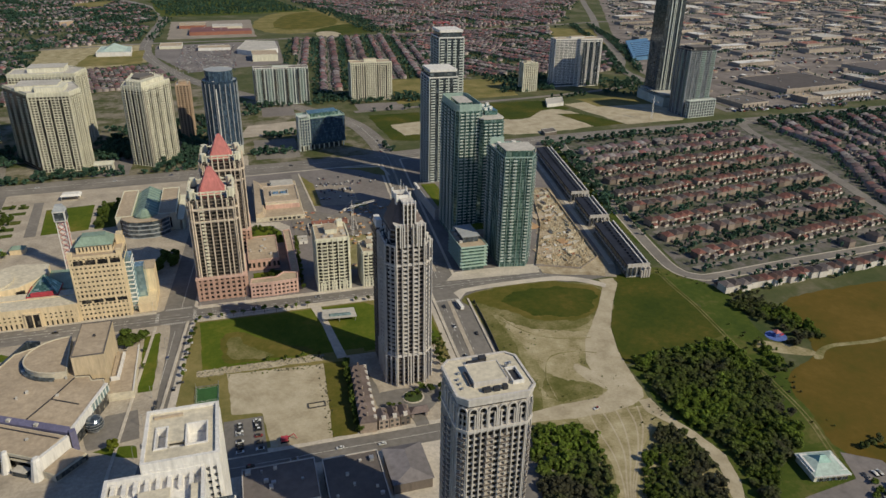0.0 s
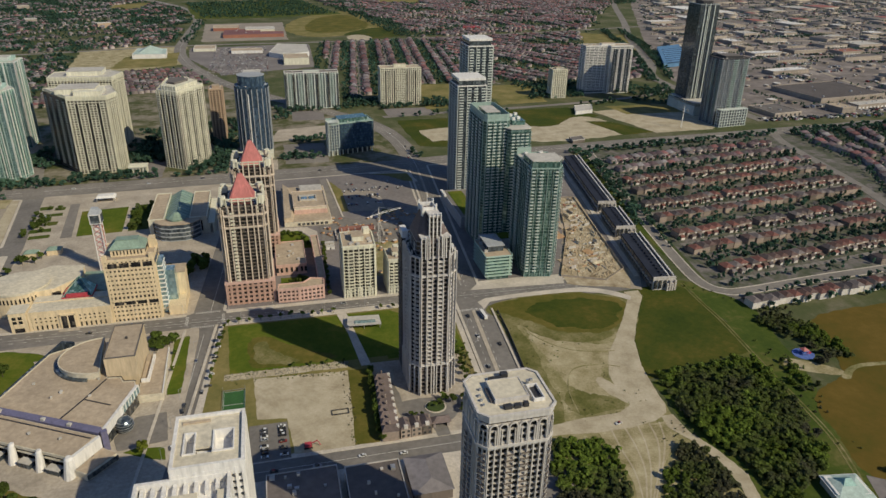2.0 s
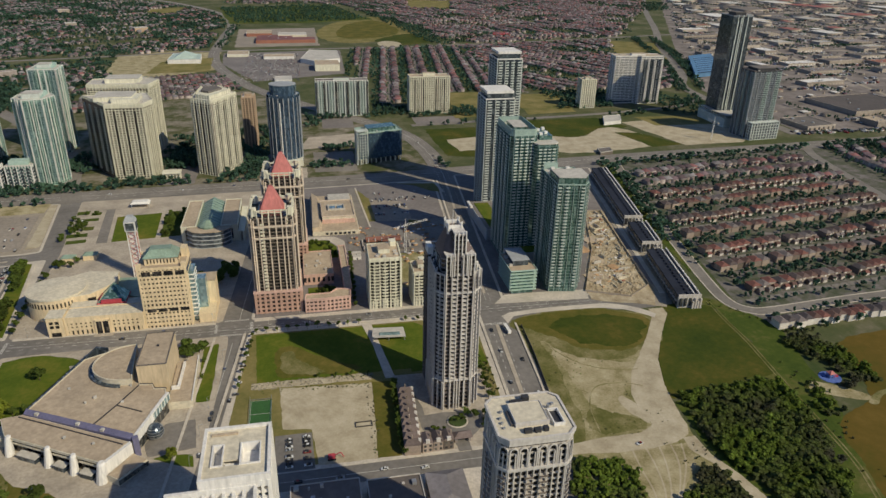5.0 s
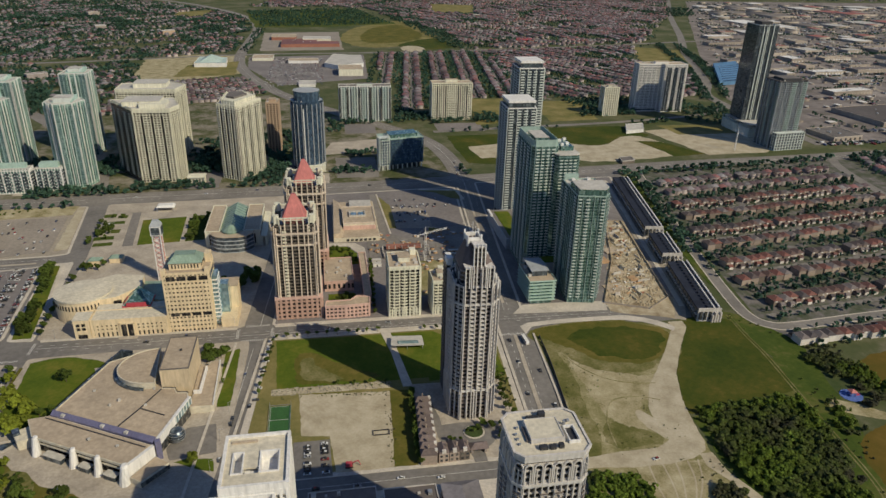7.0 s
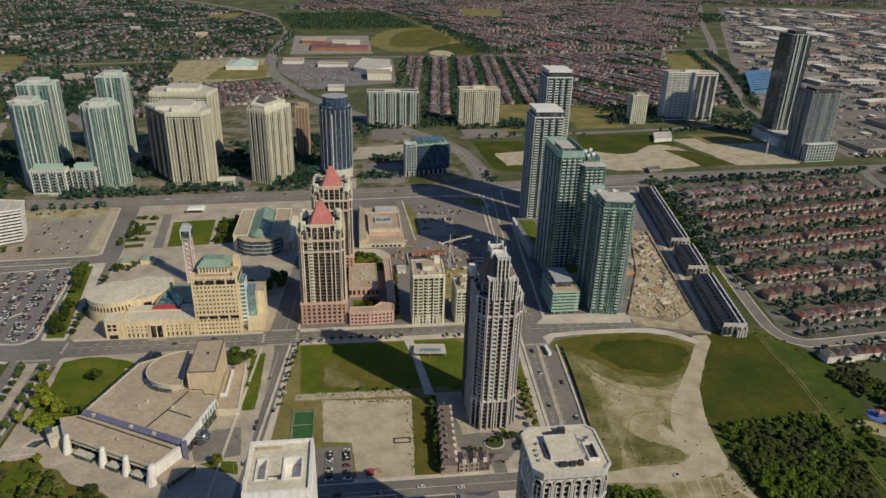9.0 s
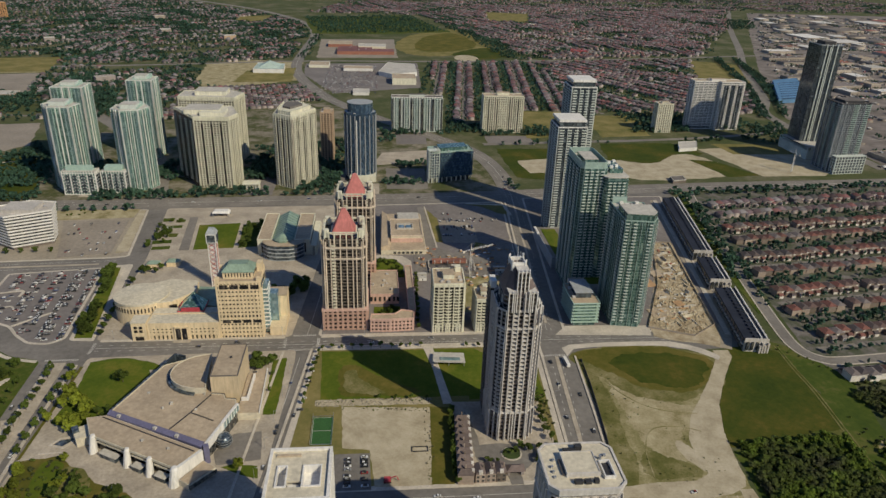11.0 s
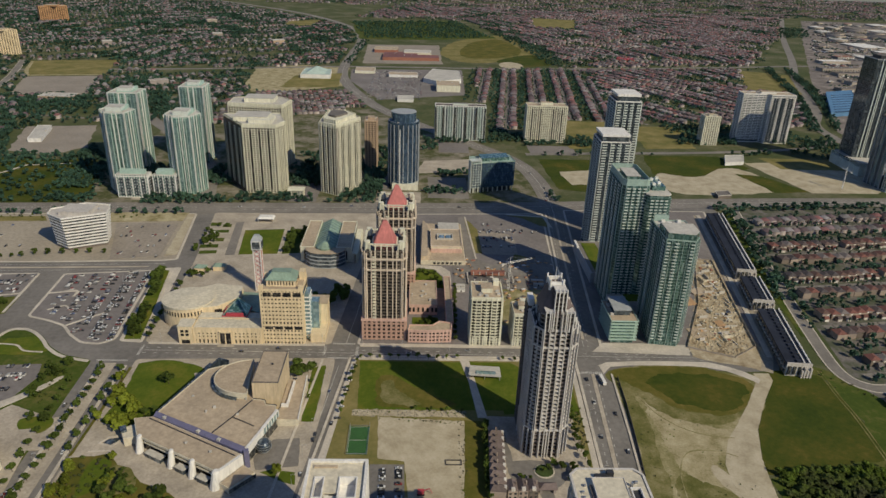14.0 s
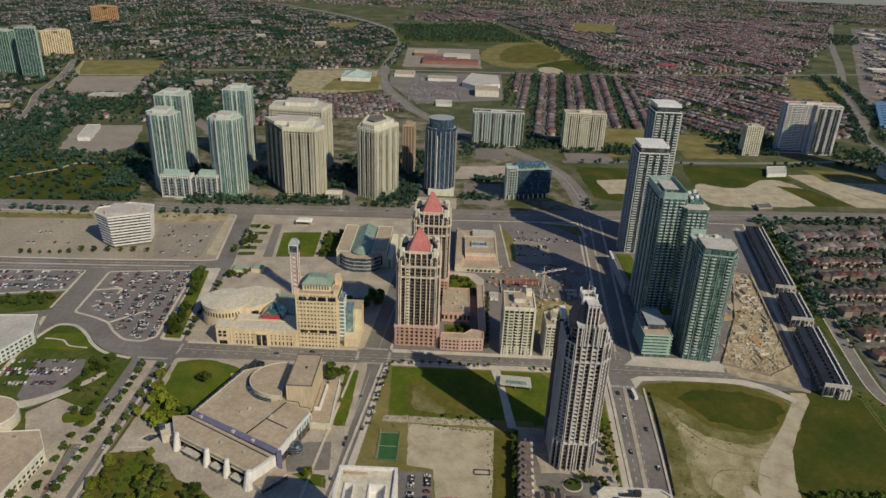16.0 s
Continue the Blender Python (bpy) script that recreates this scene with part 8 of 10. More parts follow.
wood_places += sprinkle([(388, -60), (404, -64), (402, -74), (390, -70)], 5.0, 21, 0.6, 1.0, 0.1)
wood_places += sprinkle([(352, -168), (380, -166), (370, -176), (346, -178)], 6, 6, 0.6, 0.9)
wood_places += sprinkle([(330, -192), (350, -200), (348, -215), (326, -212)], 6, 26, 0.5, 0.8)
wood_places += sprinkle([(400, 10), (520, 28), (520, 22), (402, 2)], 6, 27, 0.5, 0.9, 0.25)
half = len(wood_places) // 2
random.Random(4).shuffle(wood_places)
stuff("woodland_tree", WOOD, wood_places[:half], MAT["leaf_wood"], "dense green deciduous wood beside the track", "woodland")
stuff("woodland_tree", WOOD_B, wood_places[half:], MAT["leaf_wood"], "dense green deciduous wood beside the track", "woodland")

# bushes of the open lots
bush = sprinkle([(262, -50), (360, -46), (380, 0), (352, 80), (395, 40), (392, -40), (350, -160)], 9, 8, 0.15, 0.4, 0.45)
bush += sprinkle([(-560, 385), (-300, 395), (-300, 372), (-560, 366)], 9, 10, 0.3, 0.6, 0.4)
bush += sprinkle([(188, 40), (240, 10), (268, -10), (256, -80), (200, -92), (184, -60)], 6, 14, 0.06, 0.2, 0.4)
bush += sprinkle([(-20, 9), (62, 8), (62, 4), (-20, 5)], 2.6, 15, 0.12, 0.3, 0.3)
bush += sprinkle([(-18, -1), (62, -4), (62, -8), (-18, -4)], 3.4, 16, 0.08, 0.2, 0.4)
bush += sprinkle([(230, -96), (262, -100), (262, -112), (236, -120)], 4, 17, 0.1, 0.25, 0.4)
bush += sprinkle([(-198, -44), (-172, -50), (-120, -86), (-100, -92), (-88, -100), (-90, -180), (-198, -180)], 5.5, 18, 0.2, 0.6, 0.3)
bush += sprinkle([(-262, 62), (-246, 66), (-238, 44), (-250, 6), (-262, 14)], 4.5, 19, 0.15, 0.4, 0.3)
bush += sprinkle([(0, 1), (62, -3), (62, -8), (0, -4)], 2.6, 31, 0.1, 0.24, 0.4)
bush += sprinkle([(57, -4), (63, -4), (60, -81), (55, -81)], 2.8, 32, 0.1, 0.24, 0.4)
bush += sprinkle([(141, 12), (150, 12), (147, -78), (139, -78)], 3.2, 33, 0.2, 0.45, 0.35)
stuff("bush", WOOD_B, bush, MAT["leaf_wood"], "low scrub bushes on open ground", "bushes")

# belts round the high-rises and along the main road
belt = []
for poly, gap in (([(-460, 418), (-390, 424), (-388, 452), (-460, 450)], 8), ([(-330, 424), (-225, 430), (-225, 452), (-330, 452)], 8), ([(-215, 436), (-110, 442), (-112, 466), (-215, 470)], 8), ([(-96, 440), (-20, 446), (-24, 480), (-70, 476)], 8),
                  ([(-160, 520), (-110, 520), (-100, 640), (-160, 660)], 9), ([(-60, 560), (0, 560), (20, 700), (-80, 700)], 10), ([(36, 740), (160, 752), (166, 764), (30, 764)], 8), ([(150, 770), (205, 760), (212, 800), (146, 860)], 9),
                  ([(210, 740), (300, 750), (300, 764), (210, 764)], 9), ([(290, 740), (340, 742), (330, 790), (290, 800)], 8), ([(560, 780), (600, 776), (600, 830), (520, 850), (480, 770), (524, 770)], 9), ([(690, 770), (760, 780), (740, 880), (620, 860)], 12),
                  ([(-150, 506), (-108, 506), (-104, 560), (-150, 600)], 6), ([(-58, 476), (-22, 488), (-20, 560), (-50, 580)], 6.5), ([(34, 486), (92, 488), (92, 500), (36, 506)], 7), ([(-345, 500), (-262, 505), (-258, 556), (-335, 556)], 6.5),
                  ([(-160, 648), (60, 704), (60, 726), (-120, 676)], 8), ([(-440, 560), (-410, 560), (-400, 640), (-440, 650)], 7), ([(-250, 535), (-170, 545), (-166, 582), (-245, 585)], 7), ([(60, 560), (110, 575), (104, 590), (50, 580)], 8), ([(205, 450), (222, 450), (214, 520), (206, 520)], 9),
                  ([(-560, 384), (-250, 400), (-250, 392), (-560, 376)], 11), ([(-460, 470), (-400, 470), (-420, 640), (-470, 620)], 8), ([(-352, 500), (-308, 500), (-330, 600), (-372, 560)], 9), ([(-262, 500), (-232, 500), (-246, 586), (-280, 580)], 9),
                  ([(420, 452), (790, 496), (788, 478), (430, 436)], 9), ([(820, 502), (1300, 536), (1300, 500), (800, 470)], 9), ([(430, 430), (450, 434), (404, 150), (392, 130)], 8), ([(416, 340), (424, 340), (396, 190), (388, 190)], 7),
                  ([(-1300, 380), (-480, 416), (-440, 470), (-460, 600), (-1000, 620)], 17), ([(-700, 560), (-450, 560), (-450, 620), (-700, 640)], 15), ([(-1300, 540), (-760, 560), (-760, 640), (-1300, 640)], 15),
                  ([(-250, 2530), (180, 2660), (280, 2160), (60, 2080), (-160, 2050)], 15), ([(431, 1580), (457, 1794), (425, 2165), (383, 3040), (240, 3200), (266, 2547), (340, 2000), (372, 1780), (390, 1600)], 13), ([(-180, 1520), (-150, 1520), (-140, 2000), (-165, 2000)], 16),
                  ([(842, 900), (858, 900), (1010, 1240), (1120, 1640), (1100, 1650), (985, 1270)], 9), ([(790, 900), (806, 880), (950, 1240), (1060, 1640), (1040, 1640), (920, 1220)], 8), ([(700, 700), (800, 720), (800, 860), (740, 800), (700, 780)], 12), ([(560, 706), (700, 730), (700, 742), (560, 718)], 9), ([(226, 684), (420, 700), (420, 708), (226, 692)], 11),
                  ([(500, 850), (700, 880), (740, 920), (500, 905)], 10), ([(1330, 2382), (1614, 2462), (1760, 2791), (1512, 2855)], 15),
                  ([(-770, 795), (-677, 810), (-612, 650), (-648, 590), (-760, 560)], 10), ([(-600, 1080), (-540, 1110), (-450, 960), (-440, 850), (-520, 830), (-590, 920)], 10), ([(-700, 1010), (-640, 1030), (-600, 900), (-660, 830), (-760, 850)], 13),
                  ([(-655, 1240), (-590, 1300), (-560, 1180), (-640, 1080)], 11), ([(-500, 600), (-470, 596), (-460, 640), (-490, 680)], 9), ([(-640, 600), (-540, 622), (-480, 628), (-480, 614), (-560, 606), (-640, 588)], 8)):
    belt += sprinkle(poly, gap, len(belt) + 1, 0.8, 1.35, 0.1)
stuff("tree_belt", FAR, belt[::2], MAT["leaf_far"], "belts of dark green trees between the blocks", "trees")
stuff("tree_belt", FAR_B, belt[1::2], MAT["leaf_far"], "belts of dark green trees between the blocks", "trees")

# ---- housing estates ----
def house_kind(w, d, h, garage_side, label, wall="house_wall"):
    root = thing("house", label, "house", (0, 0, 0), "houses of the estate")
    part("wall", Build().box(-w / 2, -d / 2, 0, w / 2, d / 2, h), MAT[wall], root)
    part("roof", Build().hip(0, 0, w, d, 0, h, h + 2.2, 0.5, 0.4), MAT["roof_house"], root)
    gx = garage_side * (w / 2 - 2.6)
    g = part("garage", Build().box(gx - 2.6, -d / 2 - 4.2, 0, gx + 2.6, -d / 2, 3.0), MAT["house_wall"], root)
    part("garage_roof", Build().hip(gx, -d / 2 - 2.0, 5.2, 5.0, 0, 3.0, 4.9, 0.3, 0.7), MAT["roof_house"], g)
    part("garage_door", Build().box(gx - 2.2, -d / 2 - 4.35, 0.1, gx + 2.2, -d / 2 - 4.15, 2.5), MAT["white_wall"], g, "white garage door")
    part("window", Build().box(-garage_side * 2.2 - 1.1, -d / 2 - 0.12, 3.9, -garage_side * 2.2 + 1.1, -d / 2 + 0.1, 5.3), MAT["white_wall"], root, "white-framed window")
    return root


HOUSES = [house_kind(9.0, 10.5, 6.0, 1, "brown brick house with a hip roof and white garage door"), house_kind(8.6, 11.5, 6.3, -1, "brown brick house with a hip roof and white garage door"), house_kind(9.6, 10.0, 5.8, 1, "brick house with a hip roof and a front garage"),
          house_kind(8.4, 10.5, 6.2, 1, "narrow house with white walls and a mauve-brown roof", "white_wall")]


def quads_shape(boxes, roofs):
    """Far houses: plain walls and hipped roofs as corners and quads."""
    wv, wf, rv, rf = [], [], [], []
    for x0, y0, x1, y1, h in boxes:
        k = len(wv)
        for z in (0, h):
            wv += [(x0, y0, z), (x1, y0, z), (x1, y1, z), (x0, y1, z)]
        wf += [(k + i, k + (i + 1) % 4, k + 4 + (i + 1) % 4, k + 4 + i) for i in range(4)]
    for x0, y0, x1, y1, z0, z1, rx, ry in roofs:
        k = len(rv)
        cx, cy = (x0 + x1) / 2, (y0 + y1) / 2
        rv += [(x0, y0, z0), (x1, y0, z0), (x1, y1, z0), (x0, y1, z0), (cx - rx, cy - ry, z1), (cx + rx, cy - ry, z1), (cx + rx, cy + ry, z1), (cx - rx, cy + ry, z1)]
        rf += [(k + i, k + (i + 1) % 4, k + 4 + (i + 1) % 4, k + 4 + i) for i in range(4)] + [(k + 4, k + 5, k + 6, k + 7)]
    return (np.array(wv, float), np.array(wf)), (np.array(rv, float), np.array(rf))


FAR_HOUSE = [quads_shape([(-4.6, -5.5, 4.6, 5.5, 6), (0, -9, 4.6, -5.5, 3)], [(-5, -6, 5, 6, 6, 8.9, 0.2, 1.8), (-0.3, -9.4, 4.9, -5.4, 3, 4.8, 0.2, 1.2)]),
             quads_shape([(-5.4, -4.8, 5.4, 4.8, 5.6), (-5.4, -8, -0.6, -4.8, 3)], [(-5.8, -5.3, 5.8, 5.3, 5.6, 8.6, 2.4, 0.2), (-5.7, -8.4, -0.3, -4.7, 3, 4.6, 0.2, 1.0)])]

far_homes, far_trees, street_build = [], [], Build()
taken = []


def free_land(x, y, margin=6.0):
    for poly, x0, x1, y0, y1 in OPEN_LAND:
        if x0 - 2 < x < x1 + 2 and y0 - 2 < y < y1 + 2 and inside(x, y, poly):
            return False
    for line, width in ROAD_LINES:
        if np.min(np.hypot(line[:, 0] - x, line[:, 1] - y)) < width / 2 + margin:
            return False
    for x0, x1, y0, y1 in taken:
        if x0 < x < x1 and y0 < y < y1:
            return False
    return True


def estate(poly, ang, pitch, step, seed, trees=0.5, keep=1.0, setback=13.5, bend=0.0, street=7.0, near=None, origin=None, depth=12.0, warp=0.0):
    rnd = random.Random(seed)
    c, s = math.cos(radians(ang)), math.sin(radians(ang))
    ox, oy = sum(p[0] for p in poly) / len(poly), sum(p[1] for p in poly) / len(poly)
    if origin:
        ox, oy = origin
    reach = max(math.hypot(p[0] - ox, p[1] - oy) for p in poly)
    n = int(reach / pitch) + 1

    def at(u, v):
        x, y = ox + c * u - s * v, oy + s * u + c * v
        d = noise.noise_vector((x * 0.0045, y * 0.0045, seed * 1.7)) * warp
        return x + d.x, y + d.y

    for i in range(-n, n + 1):
        u = -reach
        prev = None
        while u < reach:
            v = i * pitch + bend * math.sin(u / 170 + seed + i * 0.15)
            x, y = at(u, v)
            if warp:
                x1, y1 = at(u + 2, v)
                ang = math.degrees(math.atan2(y1 - y, x1 - x))
                cc, ss = math.cos(radians(ang)), math.sin(radians(ang))
            else:
                cc, ss = c, s
            ok = inside(x, y, poly) and free_land(x, y, 3)
            if ok and prev:
                street_build.turned((x + prev[0]) / 2, (y + prev[1]) / 2, step * 1.08, street, math.degrees(math.atan2(y - prev[1], x - prev[0])), -0.1, 0.09)
            prev = (x, y) if ok else None
            wild = noise.noise((x * 0.0075, y * 0.0075, seed * 3.1)) if warp else 0.0
            if ok:
                for side in (-1, 1):
                    back = setback + rnd.uniform(-2.0, 2.0)
                    hx, hy = x - ss * side * back, y + cc * side * back
                    if rnd.random() < (keep if wild < 0.22 else 0.12) and inside(hx, hy, poly) and free_land(hx, hy, 8):
                        turn = ang + (0 if side > 0 else 180) + rnd.uniform(-3, 3)
                        if near and near(hx, hy):
                            k = 3 if hy < 40 else rnd.randrange(3)
                            homes_near.append((hx, hy, turn, k))
                        else:
                            far_homes.append((hx, hy, 0.0, rnd.uniform(0.88, 1.06), rnd.uniform(0.85, 1.1), radians(turn), rnd.random()))
                    for _ in range(int(trees * (2.4 if wild > 0.22 else (0.8 if wild < -0.1 else 1.0)) + rnd.random())):
                        tx, ty = x - ss * side * (setback + rnd.uniform(7, 7 + depth)) + rnd.uniform(-4, 4), y + cc * side * (setback + rnd.uniform(7, 7 + depth)) + rnd.uniform(-4, 4)
                        if free_land(tx, ty, 4):
                            far_trees.append((tx, ty, 0.0, rnd.uniform(0.5, 1.05), rnd.uniform(0.55, 1.1), rnd.uniform(0, 6.28)))
                    for _ in range(int(trees * 0.55 + rnd.random())):
                        tx, ty = x - ss * side * rnd.uniform(5, 7) + rnd.uniform(-4, 4), y + cc * side * rnd.uniform(5, 7)
                        far_trees.append((tx, ty, 0.0, rnd.uniform(0.35, 0.75), rnd.uniform(0.4, 0.85), rnd.uniform(0, 6.28)))
            u += step


homes_near = []
taken += [(-130, 40, 440, 560), (590, 720, 760, 850), (520, 570, 760, 810), (740, 820, 520, 760), (700, 790, 520, 600), (30, 160, 740, 800), (195, 300, 740, 800)]
EAST = [(396, 54), (600, 66), (668, 92), (720, 268), (752, 436), (600, 440), (462, 428), (432, 330), (408, 200)]
estate(EAST, 7.5, 78, 9.6, 3, trees=1.5, keep=0.95, setback=18.0, street=6.0, near=lambda x, y: y < 330 + (x - 400) * 0.13, origin=(500, 152), depth=16)
estate([(392, 40), (640, 48), (640, 8), (400, 6)], 4, 60, 8.3, 4, trees=0.6, setback=12.5, near=lambda x, y: True, origin=(500, 36), depth=3)
estate([(700, 100), (1250, 180), (1300, 500), (800, 476), (775, 430), (742, 268)], 72, 66, 13, 5, trees=1.9, warp=50, keep=0.85, depth=16)
estate([(640, 60), (1250, 170), (1200, -100), (640, -20)], 20, 66, 13, 6, trees=1.9, warp=50, keep=0.85, depth=16)
estate([(-330, 660), (-110, 690), (-40, 880), (-120, 1180), (-320, 1110), (-390, 800)], 12, 54, 11, 7, trees=0.9)
estate([(165, 840), (420, 920), (470, 1500), (420, 1540), (180, 1480), (150, 1130)], 83, 64, 10.8, 8, trees=1.2, depth=14)
estate([(420, 915), (800, 930), (1030, 1440), (1000, 1620), (470, 1510)], 122, 58, 10.5, 9, trees=1.0, bend=4, depth=14, warp=45)
estate([(430, 1560), (1010, 1670), (1480, 2450), (1900, 3300), (-100, 3300), (-240, 2720), (200, 2690), (330, 2260), (430, 1900)], 122, 58, 11, 10, trees=0.8, depth=14, keep=0.95, warp=90)
estate([(-1750, 1190), (-600, 1400), (-420, 1400), (-190, 1520), (-195, 2250), (-400, 2600), (-1000, 3250), (-2600, 3250), (-2600, 1300)], 38, 76, 13, 11, trees=3.5, keep=0.58, depth=20, warp=130)
estate([(-1700, 640), (-660, 660), (-440, 800), (-330, 1110), (-410, 1370), (-620, 1350), (-1700, 1130)], 24, 76, 13.5, 12, trees=3.8, keep=0.4, depth=20, warp=110)
estate([(-3200, 3260), (3200, 3320), (3400, 4900), (-3600, 4900)], 30, 84, 20, 13, trees=1.2, keep=0.85, depth=24, warp=150)

solid("estate_streets", street_build, MAT["old_asphalt"], "grey residential streets between the houses", "road")
homes_near.sort(key=lambda q: (q[0] - 400) * 0.3 + q[1])
used = [False] * 4
for i, (x, y, turn, k) in enumerate(homes_near):
    if i >= 222:
        far_homes.append((x, y, 0.0, 1.0, 1.0, radians(turn), (i * 0.37) % 1))
        continue
    m = pose(x, y, 0.05, 0, 0, turn)
    if not used[k]:
        used[k] = True
        HOUSES[k].matrix_basis = m
    else:
        copy_thing(HOUSES[k], m)
for k in range(2):
    part_of = [q for i, q in enumerate(far_homes) if i % 2 == k]
    walls, roofs = FAR_HOUSE[k]
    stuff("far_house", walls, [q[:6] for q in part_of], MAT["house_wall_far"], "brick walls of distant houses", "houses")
    # western estates get greyer roofs than the eastern ones, partly standing for haze
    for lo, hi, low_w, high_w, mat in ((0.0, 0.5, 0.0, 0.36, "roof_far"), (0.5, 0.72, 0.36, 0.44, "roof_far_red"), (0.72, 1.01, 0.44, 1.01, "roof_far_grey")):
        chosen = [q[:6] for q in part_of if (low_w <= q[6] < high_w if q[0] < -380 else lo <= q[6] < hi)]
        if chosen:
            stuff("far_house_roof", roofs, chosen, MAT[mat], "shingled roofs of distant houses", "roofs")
near_trees = [q for q in far_trees if q[1] < 760]
dist_trees = [(*q[:3], q[3] * 1.5, q[4] * 1.2, q[5]) for q in far_trees if q[1] >= 760]
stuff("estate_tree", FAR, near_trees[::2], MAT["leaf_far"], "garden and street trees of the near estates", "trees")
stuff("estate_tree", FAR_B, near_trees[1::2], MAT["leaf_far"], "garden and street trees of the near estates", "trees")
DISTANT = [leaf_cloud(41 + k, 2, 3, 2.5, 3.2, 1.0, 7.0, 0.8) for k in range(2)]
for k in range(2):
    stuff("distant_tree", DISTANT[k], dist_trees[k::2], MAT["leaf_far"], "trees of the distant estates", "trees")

# ---- single buildings further off ----
low_building("school", "low red-brick school with pale roof panels", [(-78, 1600), (82, 1612), (82, 1660), (20, 1664), (20, 1720), (-78, 1700)], 8, "brick_red", "roof_far_red", "brick_red", 6, 81, bands=False, category="school")
low_building("plaza_store", "large store with a pale metal roof", [(36, 1290), (70, 1250), (128, 1290), (128, 1400), (60, 1420)], 10, "white", "roof_pale", "white", 5, 82, bands=False, category="store")
low_building("plaza_block", "long low shop row with a pale fascia", span(-50, 22, 1345, 1385), 6, "white", "roof_gravel", "white", 4, 83, bands=False, category="shops")
low_building("plaza_block", "small shop with a flat roof", span(-138, -88, 1385, 1440), 6, "cream_pale", "roof_gravel", "white", 2, 84, bands=False, category="shops")
low_building("plaza_block", "small restaurant with a flat white roof", span(-20, 14, 1062, 1104), 5, "white", "roof_pale", "white", 2, 85, bands=False, category="shops")
low_building("plaza_annexe", "beige block beside the store", span(66, 120, 1180, 1240), 14, "cream_pale", "roof_gravel", "cream", 3, 86, bands=False, category="shops")
low_building("school", "brown brick school wing with a flat roof", span(-110, -40, 1740, 1800), 9, "brick_red", "roof_gravel", "pale_stone", 5, 182, bands=False, category="school")
low_building("school", "pale flat-roofed school hall", span(-20, 60, 1690, 1740), 11, "pale_stone", "roof_pale", "white", 5, 183, bands=False, category="school")
gw = low_building("church", "white hall with a pale green metal roof", [(-262, 1300), (-190, 1300), (-196, 1380), (-262, 1390)], 9, "white", "pale_teal", "white", 0, 87, bands=False, category="hall")
part("upper_roof", Build().hip(-228, 1345, 50, 60, 0, 9, 22, 0, 0.2), MAT["pale_teal"], gw)
low_building("low_building", "long white low building in a bare yard", [(-600, 690), (-580, 692), (-602, 775), (-624, 772)], 6, "white", "roof_pale", "white", 2, 88, bands=False)
low_building("blue_roofed_hall", "large hall with a bright blue metal roof", [(905, 1030), (985, 1054), (1100, 1290), (1016, 1256)], 10, "blue_roof", "blue_roof", "blue_roof", 2, 89, bands=False, category="hall")
bh = Build()
for i in range(8):
    y = 1045 + i * 26
    x = 920 + i * 13
    bh.turned(x + 36, y, 84, 3, 17, 10.2, 11.2)
sh = thing("roof_ridges", "dark ridges across the blue roof", "roof ridges", (1000, 1150, 10))
pieces("ridge", bh, MAT["glass_blue"], sh)
tower("apartment_slab", "distant yellow brick apartment slab", [(-1088, 1472), (-1040, 1528), (-1060, 1546), (-1108, 1490)], 62, "yellow_brick", "glass_brown", gap=6, wide=2, seed=91)
tower("condo_tower", "distant blue-green glass tower", [(-968, 1168), (-932, 1186), (-944, 1212), (-980, 1194)], 110, "slab_teal", "glass_teal", gap=6, wide=0.6, spandrel=0.5, slab="glass_slate", seed=92)
tower("condo_tower", "distant pale green glass tower", [(-1040, 1200), (-1005, 1200), (-1005, 1230), (-1040, 1230)], 98, "slab_green", "glass_teal", gap=6, wide=0.6, spandrel=0.5, slab="glass_green", seed=93)
tower("apartment_slab", "distant orange brick apartment slab", [(-1324, 2214), (-1254, 2276), (-1270, 2296), (-1340, 2234)], 52, "orange_brick", "glass_brown", gap=7, wide=2.4, seed=94)
s1 = low_building("site_shed", "long white site shed", [(522, 652), (556, 660), (572, 700), (538, 694)], 5, "white", "roof_pale", "white", 0, 95, bands=False, category="shed")
low_building("site_shed", "small dark shed with a pale roof edge", [(447, 492), (468, 497), (470, 516), (450, 512)], 4, "brown_grey", "roof_dark", "roof_pale", 0, 96, bands=False, category="shed")
low_building("red_roofed_hall", "low hall with a bright red roof", [(620, 1710), (672, 1700), (680, 1735), (630, 1745)], 6, "brick_red", "red_trim", "red_trim", 0, 97, bands=False, category="hall")
low_building("low_building", "white parking deck at the corner of the tower", span(318, 336, 350, 384), 8, "white", "roof_pale", "white", 2, 98, bands=False)
gate = thing("gatehouse", "small cream gatehouse with a colonnade", "gatehouse", (-136, 468, 0))
part("wall", Build().box(-146, 464, 0, -126, 474, 9), MAT["cream_pale"], gate)
part("roof", Build().box(-147, 463, 9, -125, 475, 10.4), MAT["cream_pale"], gate)
for i in range(6):
    part("column", Build().box(-146 + i * 3.8, 461, 0, -144.6 + i * 3.8, 462.4, 9), MAT["cream_pale"], gate)
part("porch_roof", Build().box(-147, 460.4, 9, -125, 463, 10), MAT["cream_pale"], gate)

